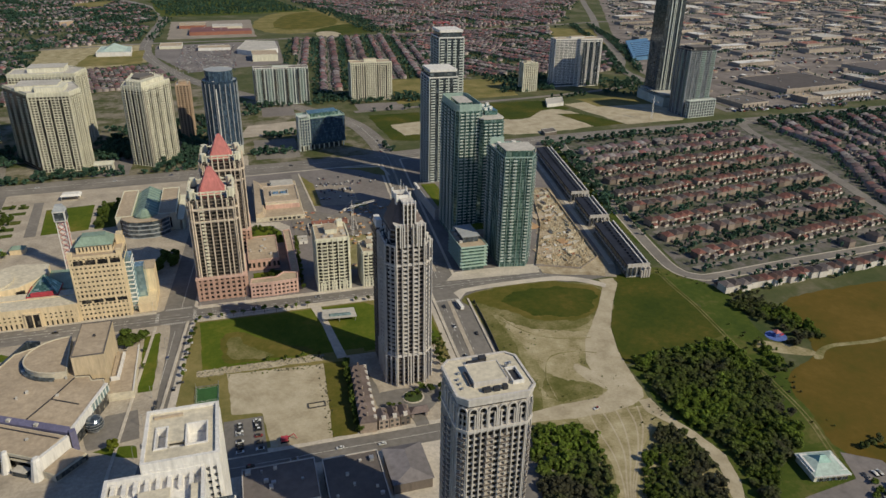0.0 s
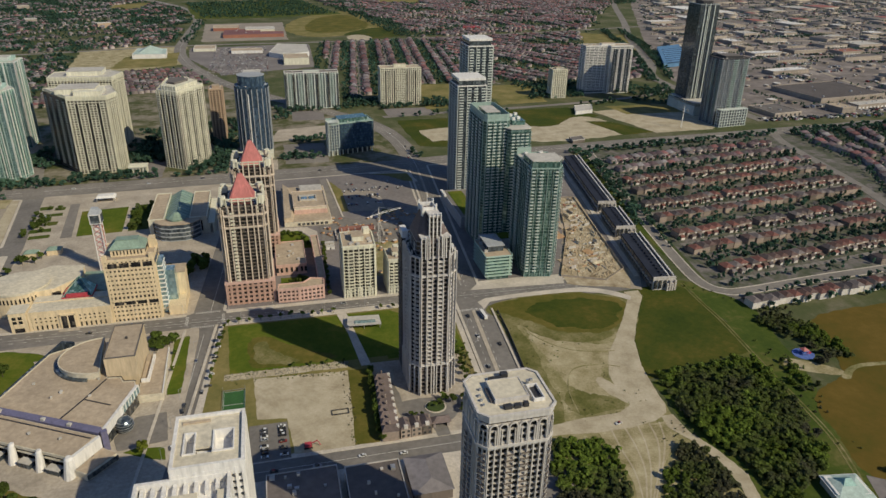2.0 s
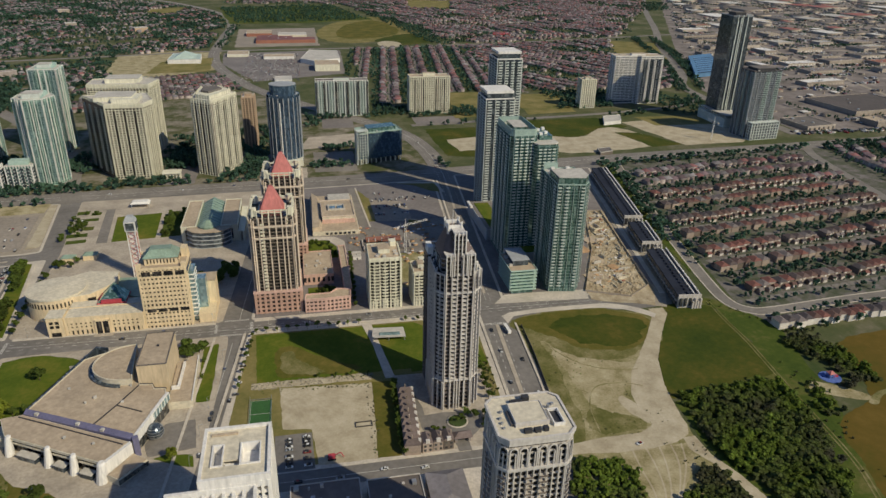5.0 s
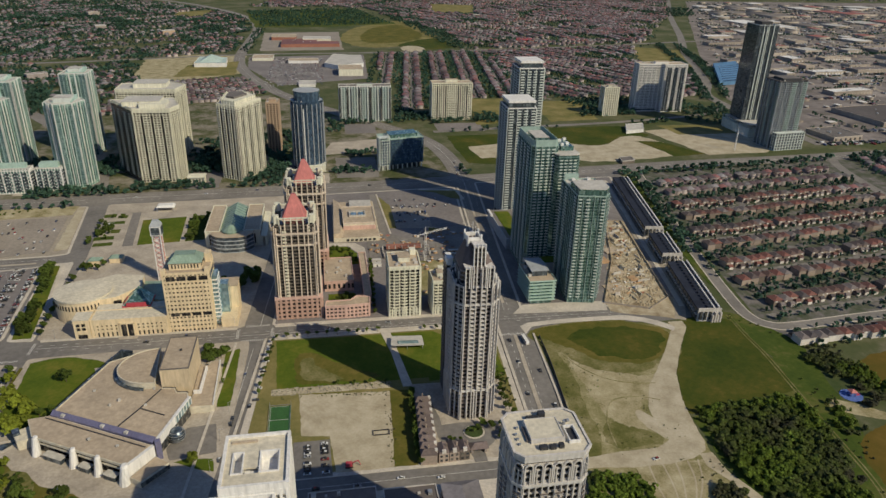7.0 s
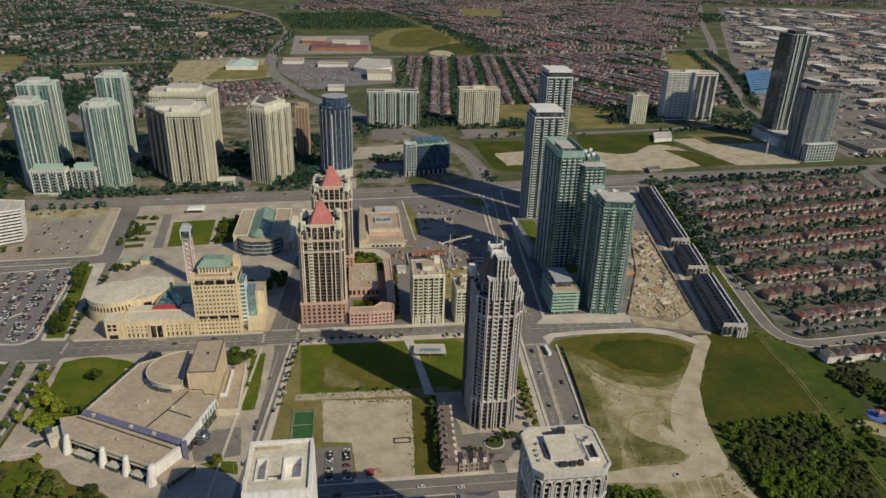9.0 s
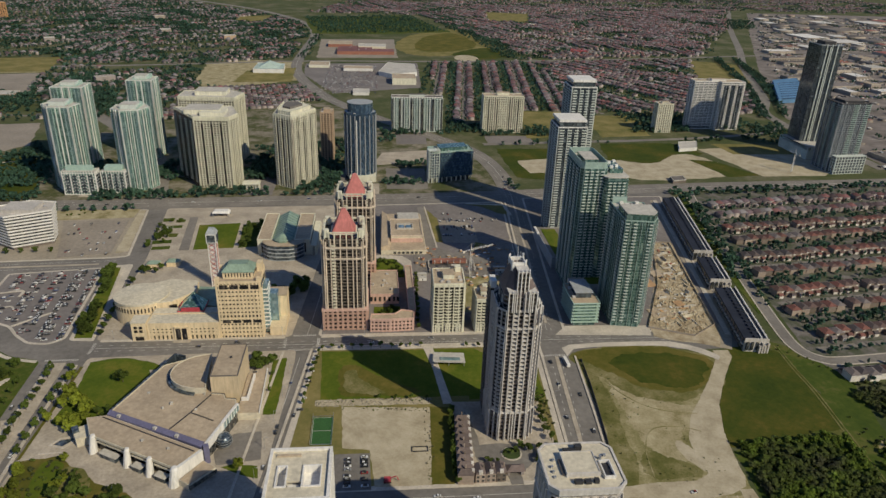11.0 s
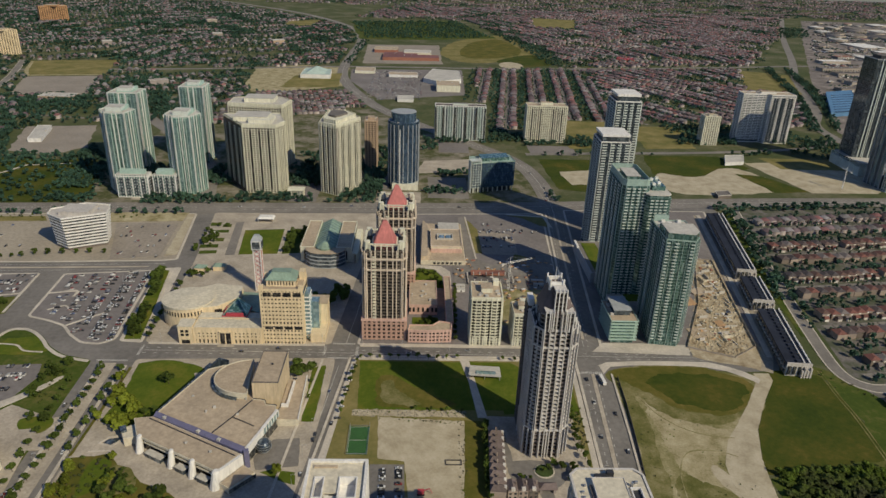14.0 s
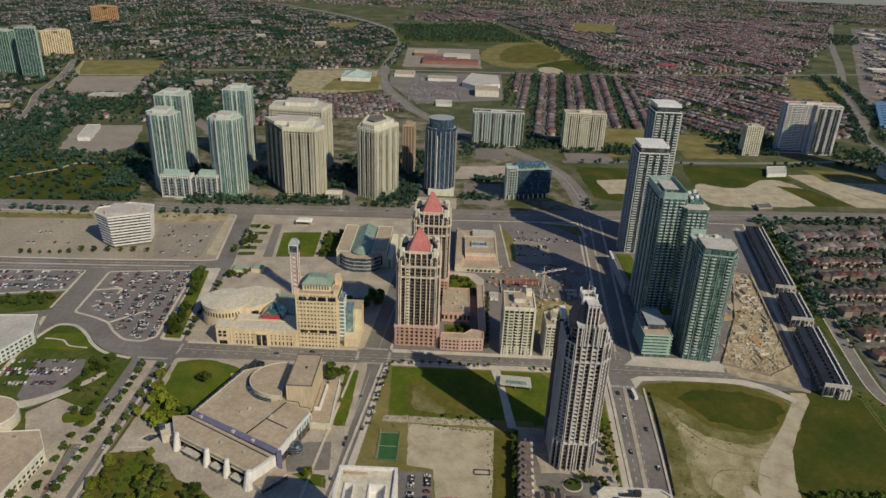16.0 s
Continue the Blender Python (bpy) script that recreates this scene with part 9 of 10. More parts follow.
frnd = random.Random(23)
for bx, by in ((-700, 1010), (-860, 900), (-1020, 1080), (-560, 1180), (-1180, 820), (-900, 1740), (-640, 1980), (-1300, 1900), (-420, 1860), (-1500, 1480), (-760, 2350), (760, 2000), (640, 2380), (980, 2120)):
    bw, bd = frnd.uniform(24, 70), frnd.uniform(16, 34)
    low_building("low_building", frnd.choice(["long pale flat-roofed building among the trees", "low white hall with a flat roof", "brown flat-roofed apartment block"]), rect(bx, by, bw, bd, frnd.uniform(0, 60)), frnd.uniform(5, 13), frnd.choice(["shed_wall", "tan_brick", "taupe"]),
                 frnd.choice(["shed_roof", "roof_gravel", "roof_pale"]), "grey_conc", 0, int(bx), bands=False)
# ---- industrial area: each shed is one thing ----
def warehouse(cx, cy, w, d, h, ang, seed):
    rnd = random.Random(seed)
    root = thing("warehouse", rnd.choice(["wide low warehouse with a gravel roof", "flat-roofed beige industrial shed", "grey industrial building with roof vents"]), "warehouse", (cx, cy, 0), "warehouses of the industrial area")
    part("wall", Build().turned(cx, cy, w, d, ang, 0, h), MAT["shed_wall"], root)
    part("roof", Build().turned(cx, cy, w - 1.2, d - 1.2, ang, h, h + 0.3), MAT[rnd.choice(["white", "white", "roof_pale", "roof_pale", "shed_roof", "shed_roof", "roof_dark", "roof_gravel", "brick_red", "shed_roof"])], root)
    part("parapet", Build().ring(rect(cx, cy, w + 0.3, d + 0.3, ang), 0.8, h - 0.4, h + 1.0), MAT["shed_wall"], root)
    c, s = math.cos(radians(ang)), math.sin(radians(ang))
    vb = Build()
    for _ in range(rnd.randrange(4, 12)):
        u, v = rnd.uniform(-0.42, 0.42) * w, rnd.uniform(-0.42, 0.42) * d
        k = rnd.uniform(1.5, 4)
        vb.turned(cx + c * u - s * v, cy + s * u + c * v, k, k, ang, h + 0.2, h + rnd.uniform(1.2, 2.6))
    pieces("roof_vent", vb, MAT["steel"], root, "", False)
    db = Build()
    n = int(w / 9)
    for i in range(n):
        u = (i + 0.5) / n * w - w / 2
        v = -d / 2 - 0.05
        db.turned(cx + c * u - s * v, cy + s * u + c * v, 3.6, 0.4, ang, 0.4, 4.4)
    pieces("dock_door", db, MAT[rnd.choice(["dark_metal", "shed_wall", "white"])], root, "", False)


warehouse(1085, 728, 165, 120, 8, 8, 1)
warehouse(1155, 935, 110, 30, 8, 10, 2)
warehouse(1420, 830, 160, 90, 9, 10, 3)
irnd = random.Random(9)
YARD = [(850, 590), (2500, 690), (3300, 2900), (1980, 3100), (1530, 2300), (1120, 1460), (1150, 1250), (900, 940)]
trailers, lot_trees, sheds = [], [], []
for gy in range(0, 24):
    for gx in range(0, 22):
        x, y = 880 + gx * 132 + gy * 26 + irnd.uniform(-44, 44), 620 + gy * 104 + gx * 9 + irnd.uniform(-34, 34)
        if not inside(x, y, YARD) or not free_land(x, y, 30) or irnd.random() < 0.1:
            continue
        if any(abs(x - qx) < 130 and abs(y - qy) < 100 for qx, qy in ((1085, 728), (1155, 935), (1420, 830), (1010, 1160))):
            continue
        w, d = irnd.choice((irnd.uniform(26, 60), irnd.uniform(60, 135))), irnd.uniform(22, 66)
        if gx + gy < 15:
            warehouse(x, y, w, d, irnd.uniform(6, 10), 8 + irnd.uniform(-2, 2), gx * 31 + gy)
        else:
            sheds.append((x, y, 0.0, w / 10, irnd.uniform(0.7, 1.3), radians(8 + irnd.choice((0, 90)))))
        for _ in range(46):
            tx, ty = x + irnd.uniform(-58, 58), y - d / 2 - irnd.uniform(6, 26)
            trailers.append((tx, ty, 0.1, irnd.uniform(0.8, 1.2), irnd.uniform(0.8, 1.1), radians(irnd.choice((8, 98)))))
        for _ in range(26):
            lot_trees.append((x + irnd.uniform(-58, 58), y + irnd.choice((-1, 1)) * irnd.uniform(40, 56), 0, irnd.uniform(0.5, 0.9), irnd.uniform(0.5, 0.9), irnd.uniform(0, 6)))
crnd = random.Random(14)
small_sheds = []
while len(small_sheds) < 1500:
    x, y = crnd.uniform(850, 3000), crnd.uniform(590, 2900)
    if inside(x, y, YARD) and free_land(x, y, 12):
        small_sheds.append((x, y, 0.0, crnd.choice((0.35, 0.5, 0.8, 1.3)) * crnd.uniform(0.8, 1.3), crnd.uniform(0.35, 0.9), radians(8 + crnd.choice((0, 90)))))
for _ in range(110):
    x, y = crnd.uniform(850, 2900), crnd.uniform(590, 2800)
    turn = radians(8 + crnd.choice((0, 90)))
    for i in range(crnd.randrange(8, 26)):
        tx, ty = x + math.cos(turn) * i * 7 + crnd.uniform(-2, 2), y + math.sin(turn) * i * 7 + crnd.uniform(-2, 2)
        if inside(tx, ty, YARD):
            lot_trees.append((tx, ty, 0, crnd.uniform(0.6, 1.3), crnd.uniform(0.6, 1.2), crnd.uniform(0, 6)))
for _ in range(260):
    x, y = crnd.uniform(850, 2900), crnd.uniform(590, 2800)
    turn = radians(8 + crnd.choice((0, 90)))
    for i in range(crnd.randrange(6, 22)):
        tx, ty = x + math.cos(turn) * i * 4.2, y + math.sin(turn) * i * 4.2
        if inside(tx, ty, YARD):
            trailers.append((tx, ty, 0.1, crnd.uniform(1.0, 1.5), crnd.uniform(1.0, 1.6), turn))
yr = Build()
for i in range(9):
    y = 700 + i * 240
    yr.turned(2000 + i * 90, y + 40 + i * 6, 1500, 13, 8, -0.1, 0.06)
for i in range(8):
    yr.turned(1390 + i * 250, 1500, 11, 1900, -14, -0.1, 0.05)
solid("yard_streets", yr, MAT["lot_pale"], "pale streets between the industrial yards", "road")
SHED = quads_shape([(-5, -4, 5, 4, 7)], [(-5, -4, 5, 4, 7.0, 7.05, 4.9, 3.9)])
shed_far_roof = hued("shed_far_roof", [(0.2, 0.175, 0.155), (0.42, 0.4, 0.37), (0.12, 0.105, 0.095), (0.27, 0.23, 0.2), (0.7, 0.68, 0.65), (0.17, 0.15, 0.135), (0.3, 0.12, 0.1), (0.6, 0.58, 0.55)], island=True)
stuff("far_shed", SHED[0], sheds, MAT["shed_wall"], "walls of distant industrial sheds", "sheds")
stuff("yard_shed", SHED[0], small_sheds, MAT["shed_wall"], "walls of small industrial buildings", "sheds")
stuff("yard_shed_roof", SHED[1], small_sheds, shed_far_roof, "flat roofs of small industrial buildings", "roofs")
stuff("far_shed_roof", SHED[1], sheds, shed_far_roof, "flat roofs of distant industrial sheds", "roofs")
TRAILER = quads_shape([(-1.2, -3.4, 1.2, 3.4, 2.2)], [(-1.2, -3.4, 1.2, 3.4, 2.2, 2.25, 1.1, 3.3)])


def fleet_paint():
    m, n, l, p = nodes_of("fleet_paint")
    geo = n.new("ShaderNodeNewGeometry")
    r = ramp(n, l, geo.outputs["Random Per Island"], [(0.0, (0.02, 0.02, 0.025)), (0.3, (0.09, 0.09, 0.1)), (0.5, (0.28, 0.28, 0.28)), (0.68, (0.6, 0.59, 0.57)), (0.88, (0.2, 0.03, 0.03)), (0.94, (0.04, 0.07, 0.18))])
    r.color_ramp.interpolation = "CONSTANT"
    l.new(r.outputs["Color"], p.inputs["Base Color"])
    p.inputs["Roughness"].default_value = 0.4
    return m


pale_far = fleet_paint()
stuff("parked_van", TRAILER[0], trailers, pale_far, "vans and trailers parked in the industrial yards", "vehicles")
stuff("parked_van_top", TRAILER[1], trailers, pale_far, "tops of vans and trailers in the yards", "vehicles")
stuff("yard_tree", DISTANT[0], lot_trees, MAT["leaf_far"], "trees between the industrial yards", "trees")

# ---- cars ----
def car_kind(long, wide, high, label):
    root = thing("car", label, "car", (0, 0, 0), "parked cars")
    l, w = long / 2, wide / 2
    b = Build()
    prof = [(-l, 0.35), (-l + 0.1, 0.8), (-l + 0.9, 0.92), (l - 1.3, 0.92), (l - 0.15, 0.75), (l, 0.4)]
    n = len(prof)
    for s in (-1, 1):
        b.v.extend((x, s * w, z) for x, z in prof)
    for i in range(n):
        j = (i + 1) % n
        b.f.append((i, j, n + j, n + i))
    b.f.append(tuple(range(n)))
    b.f.append(tuple(reversed(range(n, 2 * n))))
    part("body", b, MAT["car_paint"], root)
    c = Build().prism([(-l + 0.7, -w + 0.08), (l - 1.2, -w + 0.08), (l - 1.2, w - 0.08), (-l + 0.7, w - 0.08)], 0.9, high - 0.05, [(-l + 1.1, -w + 0.25), (l - 2.0, -w + 0.25), (l - 2.0, w - 0.25), (-l + 1.1, w - 0.25)])
    cab = part("cabin_glass", c, MAT["glass_dark"], root)
    part("roof", Build().box(-l + 1.15, -w + 0.26, high - 0.05, l - 2.05, w - 0.26, high), MAT["car_paint"], cab)
    for x in (-l + 0.85, l - 0.85):
        for y in (-w + 0.08, w - 0.08):
            part("wheel", Build().tube((x, y - 0.1, 0.32), (x, y + 0.1, 0.32), 0.32, None, 8), MAT["tyre"], root)
    return root


CARS = [car_kind(4.6, 1.85, 1.5, "small saloon car parked on asphalt"), car_kind(4.8, 1.95, 1.8, "tall estate car parked on asphalt")]
car_used = [False, False]
car_rnd = random.Random(21)
car_n = [0]
spare_cars = []


def car(x, y, ang, z=0.2):
    m = pose(x, y, z, 0, 0, ang + car_rnd.choice((0, 180)) + car_rnd.uniform(-2, 2))
    k = car_rnd.randrange(2)
    car_n[0] += 1
    if car_n[0] > 165:
        spare_cars.append((x, y, z, 1.0, 0.62, radians(ang + 90)))
        return
    if not car_used[k]:
        car_used[k] = True
        CARS[k].matrix_basis = m
    else:
        copy_thing(CARS[k], m)


def car_row(x0, y0, x1, y1, gap, face, fill, z=0.2):
    n = int(math.hypot(x1 - x0, y1 - y0) / gap)
    for i in range(n + 1):
        if car_rnd.random() < fill:
            car(x0 + (x1 - x0) * i / n, y0 + (y1 - y0) * i / n, face, z)


# traffic and kerbside parking first, then the car parks
car_row(-24.5, 66, -30.5, -2, 6.5, 4, 0.6, 0.05)
for x, y, a in ((-40, 30, 86), (-44, -20, 86), (-44.5, -26, 86), (-48, -60, 86), (-34, -8, 86), (163, 20, 86), (159, -20, 86), (176, 6, 86), (174, -36, 86), (164, 50, 86), (-120, 85, 0), (-90, 90, 0), (20, 86, 0), (70, 91, 0), (120, 86, 0),
                (-230, 10, 90), (-208, -40, 90), (-226, -80, 90), (-208, 30, 90), (60, -91, 0), (34, -94, 0), (84, -94, 2), (10, -93, 0), (-60, 432, 4), (-120, 424, 4), (-200, 420, 4), (20, 438, 4), (80, 436, 4), (280, 456, 5), (350, 466, 5), (-300, 412, 3), (-380, 410, 3),
                (200, 470, 88), (206, 520, 90), (196, 590, 95), (220, -97, 12)):
    car(x, y, a, 0.12)
bus = thing("bus", "white city bus on the avenue", "bus", (176, 48, 0.05))
part("body", Build().turned(176, 48, 2.6, 12, 4, 0.5, 3.2), MAT["white"], bus)
part("window_band", Build().turned(176, 48, 2.7, 11, 4, 1.6, 2.6), MAT["glass_dark"], bus)
for dx in (-1.1, 1.1):
    for dy in (-3.8, 3.6):
        part("wheel", Build().tube((176 + dx - 0.12, 48 + dy, 0.55), (176 + dx + 0.12, 48 + dy, 0.55), 0.5, None, 10), MAT["tyre"], bus)
car_row(5, -56, 5, -80, 2.8, 0, 0.85, 0.3)
car_row(15.5, -54, 16, -80, 2.8, 0, 0.9, 0.3)
for off, f in ((3, 0.75), (14, 0.7), (19.5, 0.75), (31, 0.7), (36.5, 0.55), (48, 0.5), (53.5, 0.45), (66, 0.4), (71.5, 0.3)):
    for i in range(46):
        y = 100 + i * 2.85
        x = -231.5 - (y - 102) * 0.1 - off
        low = 97 if x > -258 else (110 if x > -272 else (126 if x > -286 else (134 if x > -300 else 142)))
        if y > low and y < 231 + (x + 244) * 0.14 and car_rnd.random() < f:
            car(x, y, 7, 0.27)
for y, f in ((219, 0.6), (207, 0.6), (201.5, 0.7), (189, 0.7), (183.5, 0.5)):
    car_row(-470, y - 10, -354, y, 2.75, 90, f, 0.27)
for y in (58, 46, 40.5, 27):
    car_row(-328, y - 3, -278, y + 2, 2.8, 90, 0.75, 0.5)
for y in (378, 360, 354, 336, 330, 312):
    car_row(101, y - 2, 137 if y < 350 else 170, y, 2.8, 90, 0.55 if y < 350 else 0.3, 0.5)
for y in (352, 338, 326, 310, 296, 280, 268):
    car_row(-318 + (360 - y) * 0.25, y - 6, -262 + (360 - y) * 0.1, y, 2.8, 90, 0.2, 0.5)
for y in (350, 320, 290):
    car_row(-500, y - 10, -400, y, 2.8, 90, 0.06, 0.19)
for y in (-190, -204, -222):
    car_row(330, y, 346, y, 2.9, 90, 0.6, 0.2)
for y in range(1090, 1440, 17):
    car_row(-90, y - 12, 30, y, 3.0, 90, 0.45, 0.2)
FAR_CAR = quads_shape([(-0.92, -2.3, 0.92, 2.3, 1.45)], [(-0.86, -1.7, 0.86, 1.2, 1.45, 2.4, 0.66, 1.0), (-0.92, -2.3, 0.92, 2.3, 1.45, 1.46, 0.9, 2.25)])
if spare_cars:
    stuff("parked_car", FAR_CAR[0], spare_cars, pale_far, "rows of parked cars", "cars")
    stuff("parked_car_top", FAR_CAR[1], spare_cars, pale_far, "roofs of parked cars", "cars")

# ---- building sites ----
def building_site():
    rnd = random.Random(8)
    PIT = [(264, 100), (300, 84), (326, 102), (356, 283), (338, 286), (304, 182)]
    root = thing("building_site", "open building site with concrete walls and formwork", "building site", (310, 180, 0.3))
    for i in range(70):
        y = rnd.uniform(96, 280)
        x = 290 + (y - 100) * 0.27 + rnd.uniform(-22, 22)
        if inside(x, y, inset(PIT, 4)):
            w, d = (rnd.uniform(3, 11), 0.35) if rnd.random() < 0.5 else (0.35, rnd.uniform(3, 11))
            part("concrete_wall", Build().turned(x, y, w, d, 10 + rnd.uniform(-3, 3), 0.25, rnd.uniform(1.0, 3.6)), MAT[rnd.choice(["pale_stone", "grey_conc", "roof_pale"])], root)
    for i in range(90):
        y = rnd.uniform(104, 278)
        x = 290 + (y - 100) * 0.27 + rnd.uniform(-20, 20)
        if inside(x, y, inset(PIT, 4)):
            part("formwork_panel", Build().turned(x, y, rnd.uniform(1.2, 5), rnd.uniform(0.8, 2.6), 10 + rnd.choice((0, 90)) + rnd.uniform(-14, 14), 0.25, rnd.uniform(0.5, 1.6)), MAT[rnd.choice(["form_wood", "form_wood", "roof_pale", "brick_red", "white", "dark_metal"])], root)
    for i in range(60):
        u, v = i % 5, i // 5
        y = 120 + v * 12.5 + rnd.uniform(-1, 1)
        x = 276 + u * 8 + (y - 100) * 0.27 + rnd.uniform(-1, 1)
        if inside(x, y, inset(PIT, 4)) and rnd.random() < 0.8:
            part("column", Build().turned(x, y, 0.7, 0.7, 10, 0.25, rnd.uniform(1.5, 4.5)), MAT["pale_stone"], root)
    for bx, by, bw, bd, bz in ((285, 126, 20, 16, 0.9), (312, 206, 14, 12, 1.4), (322, 252, 14, 20, 1.0), (300, 160, 12, 18, 0.6)):
        part("site_slab", Build().turned(bx, by, bw, bd, 10, 0.2, bz), MAT["roof_gravel"], root)
    for bx, by, bw, bd in ((296, 186, 10, 16), (306, 226, 8, 20), (310, 140, 9, 14)):
        part("timber_deck", Build().turned(bx, by, bw, bd, 10, 0.2, 1.1), MAT["form_wood"], root, "orange-brown timber formwork deck")
    heaps = Build()
    for i in range(2600):
        y = rnd.uniform(90, 284)
        x = 292 + (y - 100) * 0.27 + rnd.uniform(-30, 28)
        if inside(x, y, PIT):
            s = rnd.uniform(0.4, 1.9)
            p = [(x + s * math.cos(a + rnd.uniform(-0.3, 0.3)) * rnd.uniform(0.7, 1.2), y + s * math.sin(a) * rnd.uniform(0.7, 1.2)) for a in (0, 1.26, 2.5, 3.8, 5.0)]
            heaps.cone(p, 0.2, (x, y, 0.2 + s * rnd.uniform(0.5, 1.0)))
    ob = part("rubble", heaps, MAT["rubble"], root)
    ob["kind"] = "stuff"
    hb = thing("hoarding", "pale site hoarding along the pavement", "fence", (300, 84, 0.2))
    for a, b in zip(PIT, PIT[1:] + PIT[:1]):
        n = max(1, int(math.hypot(b[0] - a[0], b[1] - a[1]) / 14))
        for i in range(n):
            p0 = (a[0] + (b[0] - a[0]) * i / n, a[1] + (b[1] - a[1]) * i / n)
            p1 = (a[0] + (b[0] - a[0]) * (i + 0.97) / n, a[1] + (b[1] - a[1]) * (i + 0.97) / n)
            part("hoarding_panel", Build().turned((p0[0] + p1[0]) / 2, (p0[1] + p1[1]) / 2, math.hypot(p1[0] - p0[0], p1[1] - p0[1]), 0.15, math.degrees(math.atan2(p1[1] - p0[1], p1[0] - p0[0])), 0.2, 2.1), MAT["shed_wall"], hb)


def crane(x, y, h, reach, ang, label):
    root = thing("tower_crane", label, "crane", (x, y, 0.2))
    m = Build()
    for sx in (-0.8, 0.8):
        for sy in (-0.8, 0.8):
            m.tube((x + sx, y + sy, 0.2), (x + sx, y + sy, h), 0.16, None, 4)
    k = 0
    z = 0.2
    while z < h - 2:
        s = 1 if k % 2 else -1
        m.tube((x - 0.8 * s, y - 0.8, z), (x + 0.8 * s, y - 0.8, z + 2), 0.1, None, 4)
        m.tube((x + 0.8, y - 0.8 * s, z), (x + 0.8, y + 0.8 * s, z + 2), 0.1, None, 4)
        z += 2
        k += 1
    part("mast", m, MAT["white"], root)
    c, s = math.cos(radians(ang)), math.sin(radians(ang))
    j = Build()
    for o in (-0.6, 0.6):
        j.tube((x - s * o - c * 10, y + c * o - s * 10, h), (x - s * o + c * reach, y + c * o + s * reach, h), 0.16, None, 4)
    j.tube((x - c * 3, y - s * 3, h + 1.4), (x + c * reach, y + s * reach, h + 1.2), 0.14, None, 4)
    n = int(reach / 2.5)
    for i in range(n):
        q = reach * i / n
        j.tube((x + c * q, y + s * q, h + 1.3), (x + c * (q + 1.2) - s * 0.6, y + s * (q + 1.2) + c * 0.6, h), 0.08, None, 3)
    part("jib", j, MAT["white"], root)
    part("tower_head", Build().tube((x, y, h), (x, y, h + 7), 0.5, 0.15, 4), MAT["white"], root)
    part("tie_bar", Build().tube((x, y, h + 7), (x + c * reach * 0.7, y + s * reach * 0.7, h + 1.3), 0.08, None, 4).tube((x, y, h + 7), (x - c * 9.5, y - s * 9.5, h), 0.08, None, 4), MAT["steel"], root)
    part("counterweight", Build().turned(x - c * 9, y - s * 9, 2.4, 1.6, ang, h - 1.8, h), MAT["grey_conc"], root)
    part("cab", Build().turned(x + c * 1.6, y + s * 1.6, 1.8, 1.6, ang, h - 2, h - 0.1), MAT["glass_dark"], root)


building_site()
crane(118, 205, 30, 26, 25, "white lattice tower crane over a yard")
crane(655, 545, 30, 14, 100, "white lattice crane on a bare lot")

rb = thing("site_building", "low unfinished block with a red deck and concrete frame", "building site", (96, 228, 0.3))
part("slab", Build().box(78, 214, 0.3, 124, 240, 2.4), MAT["roof_dark"], rb)
part("red_deck", Build().box(82, 230, 3.4, 118, 239, 5.2), MAT["brick_red"], rb)
part("frame", piers_on(Build(), span(78, 124, 214, 230), 3.4, 7, 7, 0.8, 0.8), MAT["grey_conc"], rb)["kind"] = "stuff"
for i, (x, y, w, d, h, mt) in enumerate(((70, 200, 8, 5, 3, "white"), (70, 208, 9, 4, 3, "roof_pale"), (150, 214, 10, 3, 2.8, "steel"), (150, 222, 12, 3, 2.8, "form_wood"), (138, 160, 7, 3, 2.7, "white"), (146, 140, 4, 9, 2.7, "roof_pale"))):
    so = thing("site_container", "pale steel site container in the yard", "container", (x, y, 0.3), "site containers")
    part("body", Build().box(x - w / 2, y - d / 2, 0.3, x + w / 2, y + d / 2, 0.3 + h), MAT[mt], so)
    part("roof", Build().box(x - w / 2 - 0.1, y - d / 2 - 0.1, 0.3 + h, x + w / 2 + 0.1, y + d / 2 + 0.1, 0.45 + h), MAT["roof_pale"], so)
    part("door", Build().box(x - 0.6, y - d / 2 - 0.08, 0.4, x + 0.6, y - d / 2, 2.5), MAT["dark_metal"], so)

yard_bits = []
brnd2 = random.Random(31)
while len(yard_bits) < 170:
    x, y = brnd2.uniform(64, 178), brnd2.uniform(128, 300)
    if inside(x, y, [(64, 214), (104, 204), (104, 135), (156, 130), (172, 210), (176, 296), (108, 262), (64, 300)]):
        yard_bits.append((x, y, 0.28, brnd2.uniform(0.1, 0.42), brnd2.uniform(0.1, 0.35), radians(brnd2.uniform(-20, 60))))
stuff("site_material", SHED[0], yard_bits, MAT["form_wood"], "stacks of building material in the yards", "building material")
stuff("site_material_top", SHED[1], yard_bits, shed_far_roof, "tops of stacked building material", "building material")

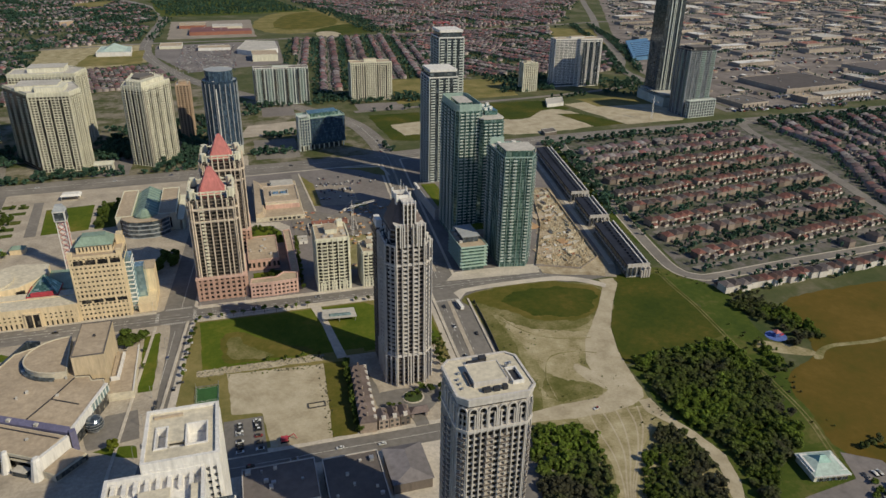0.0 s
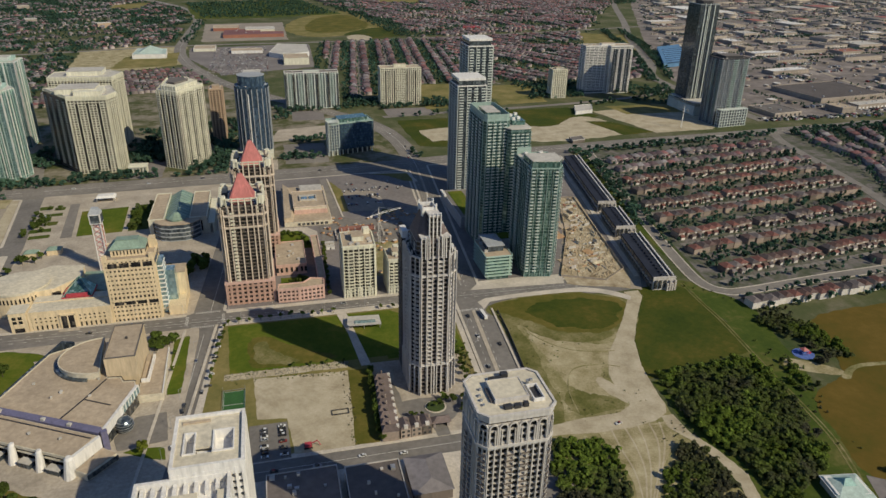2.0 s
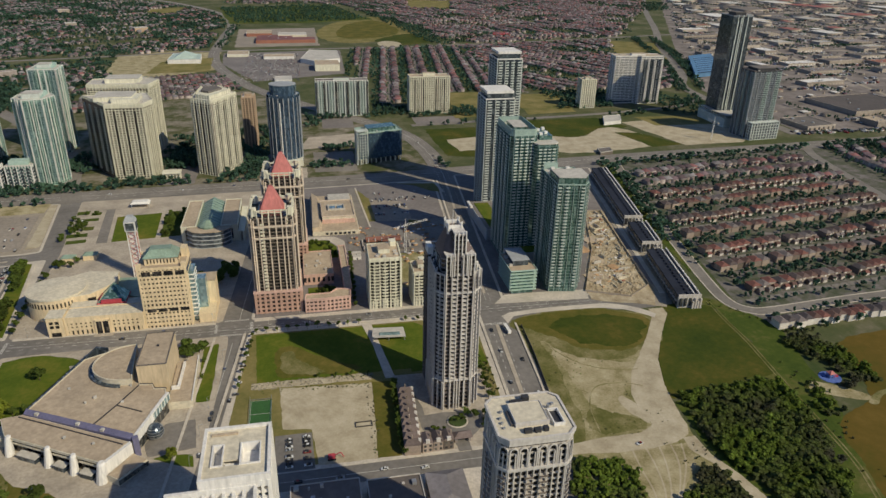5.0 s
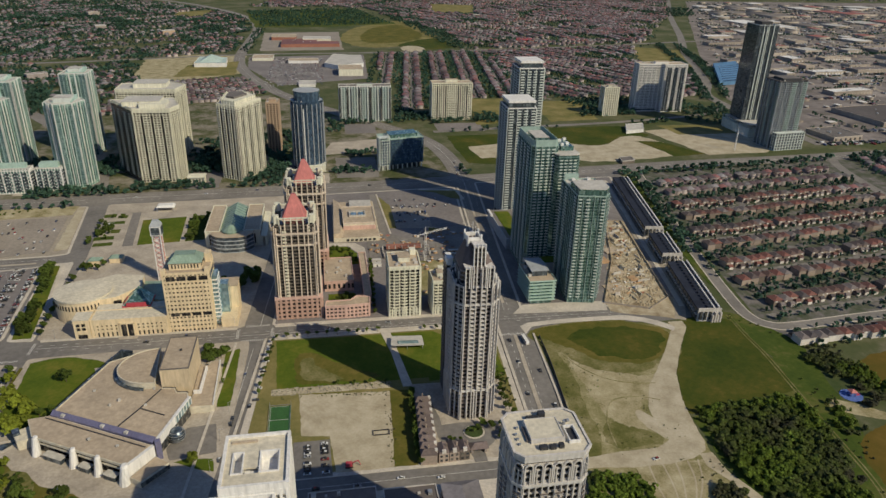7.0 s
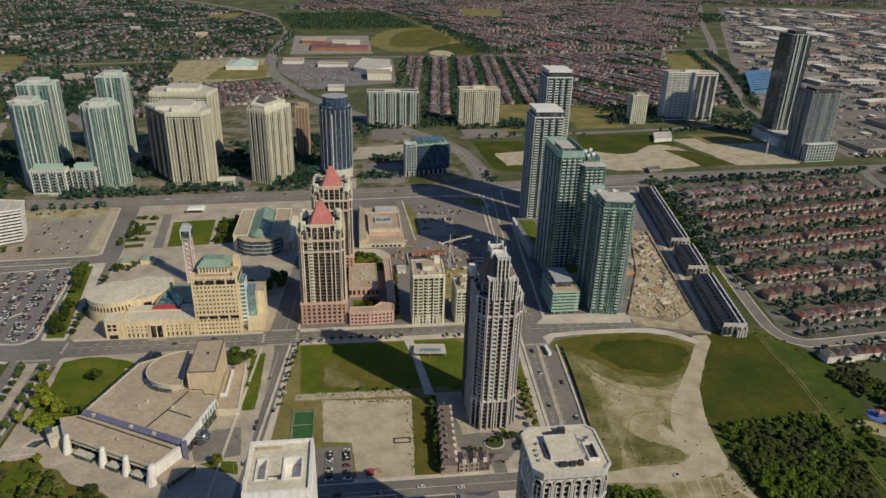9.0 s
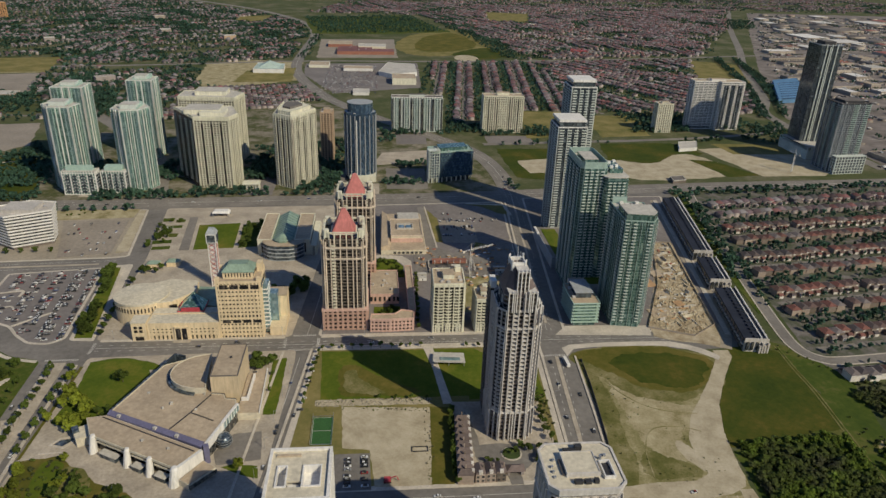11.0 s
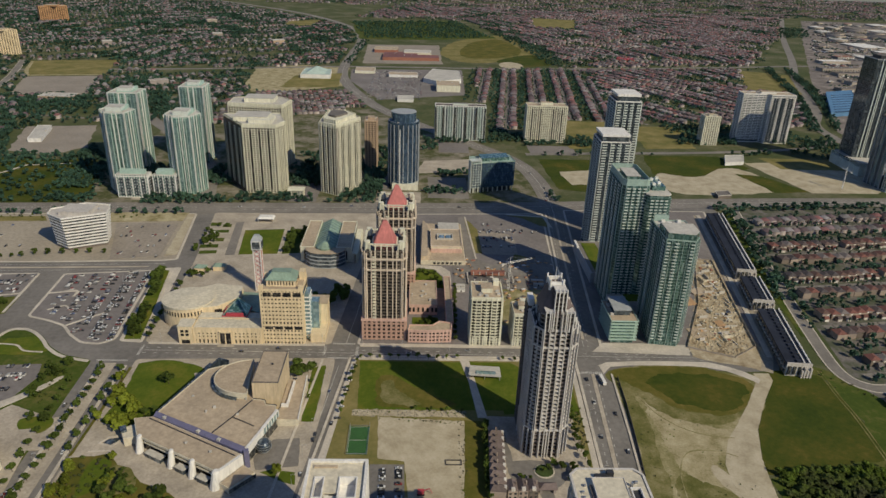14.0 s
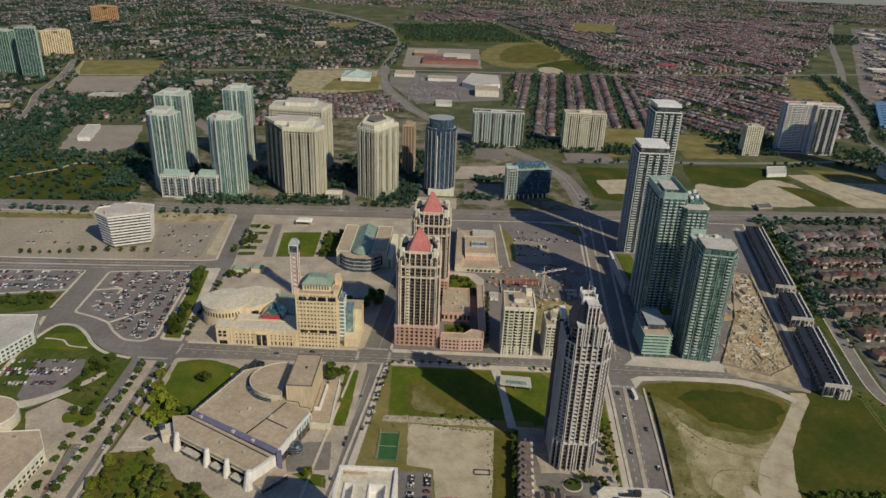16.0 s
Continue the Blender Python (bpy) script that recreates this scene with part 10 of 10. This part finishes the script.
# timber edging on the sand lot
bn = thing("goal_frame", "dark rectangular timber frame on the sand", "frame", (52, -48, 0.3))
for x0, x1, y0, y1 in ((46.5, 57.5, -50.5, -50), (46.5, 57.5, -46, -45.5), (46.5, 47, -50, -46), (57, 57.5, -50, -46)):
    part("beam", Build().box(x0, y0, 0.3, x1, y1, 0.9), MAT["dark_metal"], bn)
dg = thing("digger", "orange digger on the sand lot", "digger", (30, -76, 0.3))
part("body", Build().box(28, -78, 1.0, 32, -75, 3.0), MAT["red_trim"], dg)
part("track", Build().box(27.6, -78.4, 0.3, 32.4, -77.4, 1.1), MAT["tyre"], dg)
part("track", Build().box(27.6, -75.6, 0.3, 32.4, -74.6, 1.1), MAT["tyre"], dg)
part("arm", Build().tube((31, -76.5, 2.5), (35.5, -76.5, 4.5), 0.3).tube((35.5, -76.5, 4.5), (37, -76.5, 1.0), 0.25), MAT["red_trim"], dg)


# ---- street lamps ----
def lamp_kind():
    root = thing("street_lamp", "tall grey steel street lamp", "street lamp", (0, 0, 0), "street lamps")
    part("pole", Build().tube((0, 0, 0), (0, 0, 9), 0.14, 0.09, 6), MAT["steel"], root)
    part("arm", Build().tube((0, 0, 8.9), (2.2, 0, 9.3), 0.07, None, 5), MAT["steel"], root)
    part("head", Build().box(1.8, -0.2, 9.2, 2.9, 0.2, 9.4), MAT["grey_conc"], root)
    return root


LAMP = lamp_kind()
lamp_places = [(x, 79, 90) for x in range(-10, 150, 32)] + [(x, 98.5, -90) for x in range(-190, 150, 34)] + [(-52 + k * 2.5, -70 + k * 28, 0) for k in range(5)] + [(-221, -120 + k * 34, 0) for k in range(6)] + [(150 + k * 2.4, -60 + k * 30, 0) for k in range(4)] \
    + [(x, 205 - (x + 280) * 0.1, 90) for x in (-300, -280, -262)] + [(-285, 168, 0), (-268, 140, 0)]
for i, (x, y, a) in enumerate(lamp_places):
    if i == 0:
        LAMP.matrix_basis = pose(x, y, 0.26, 0, 0, a)
    else:
        copy_thing(LAMP, pose(x, y, 0.26, 0, 0, a))
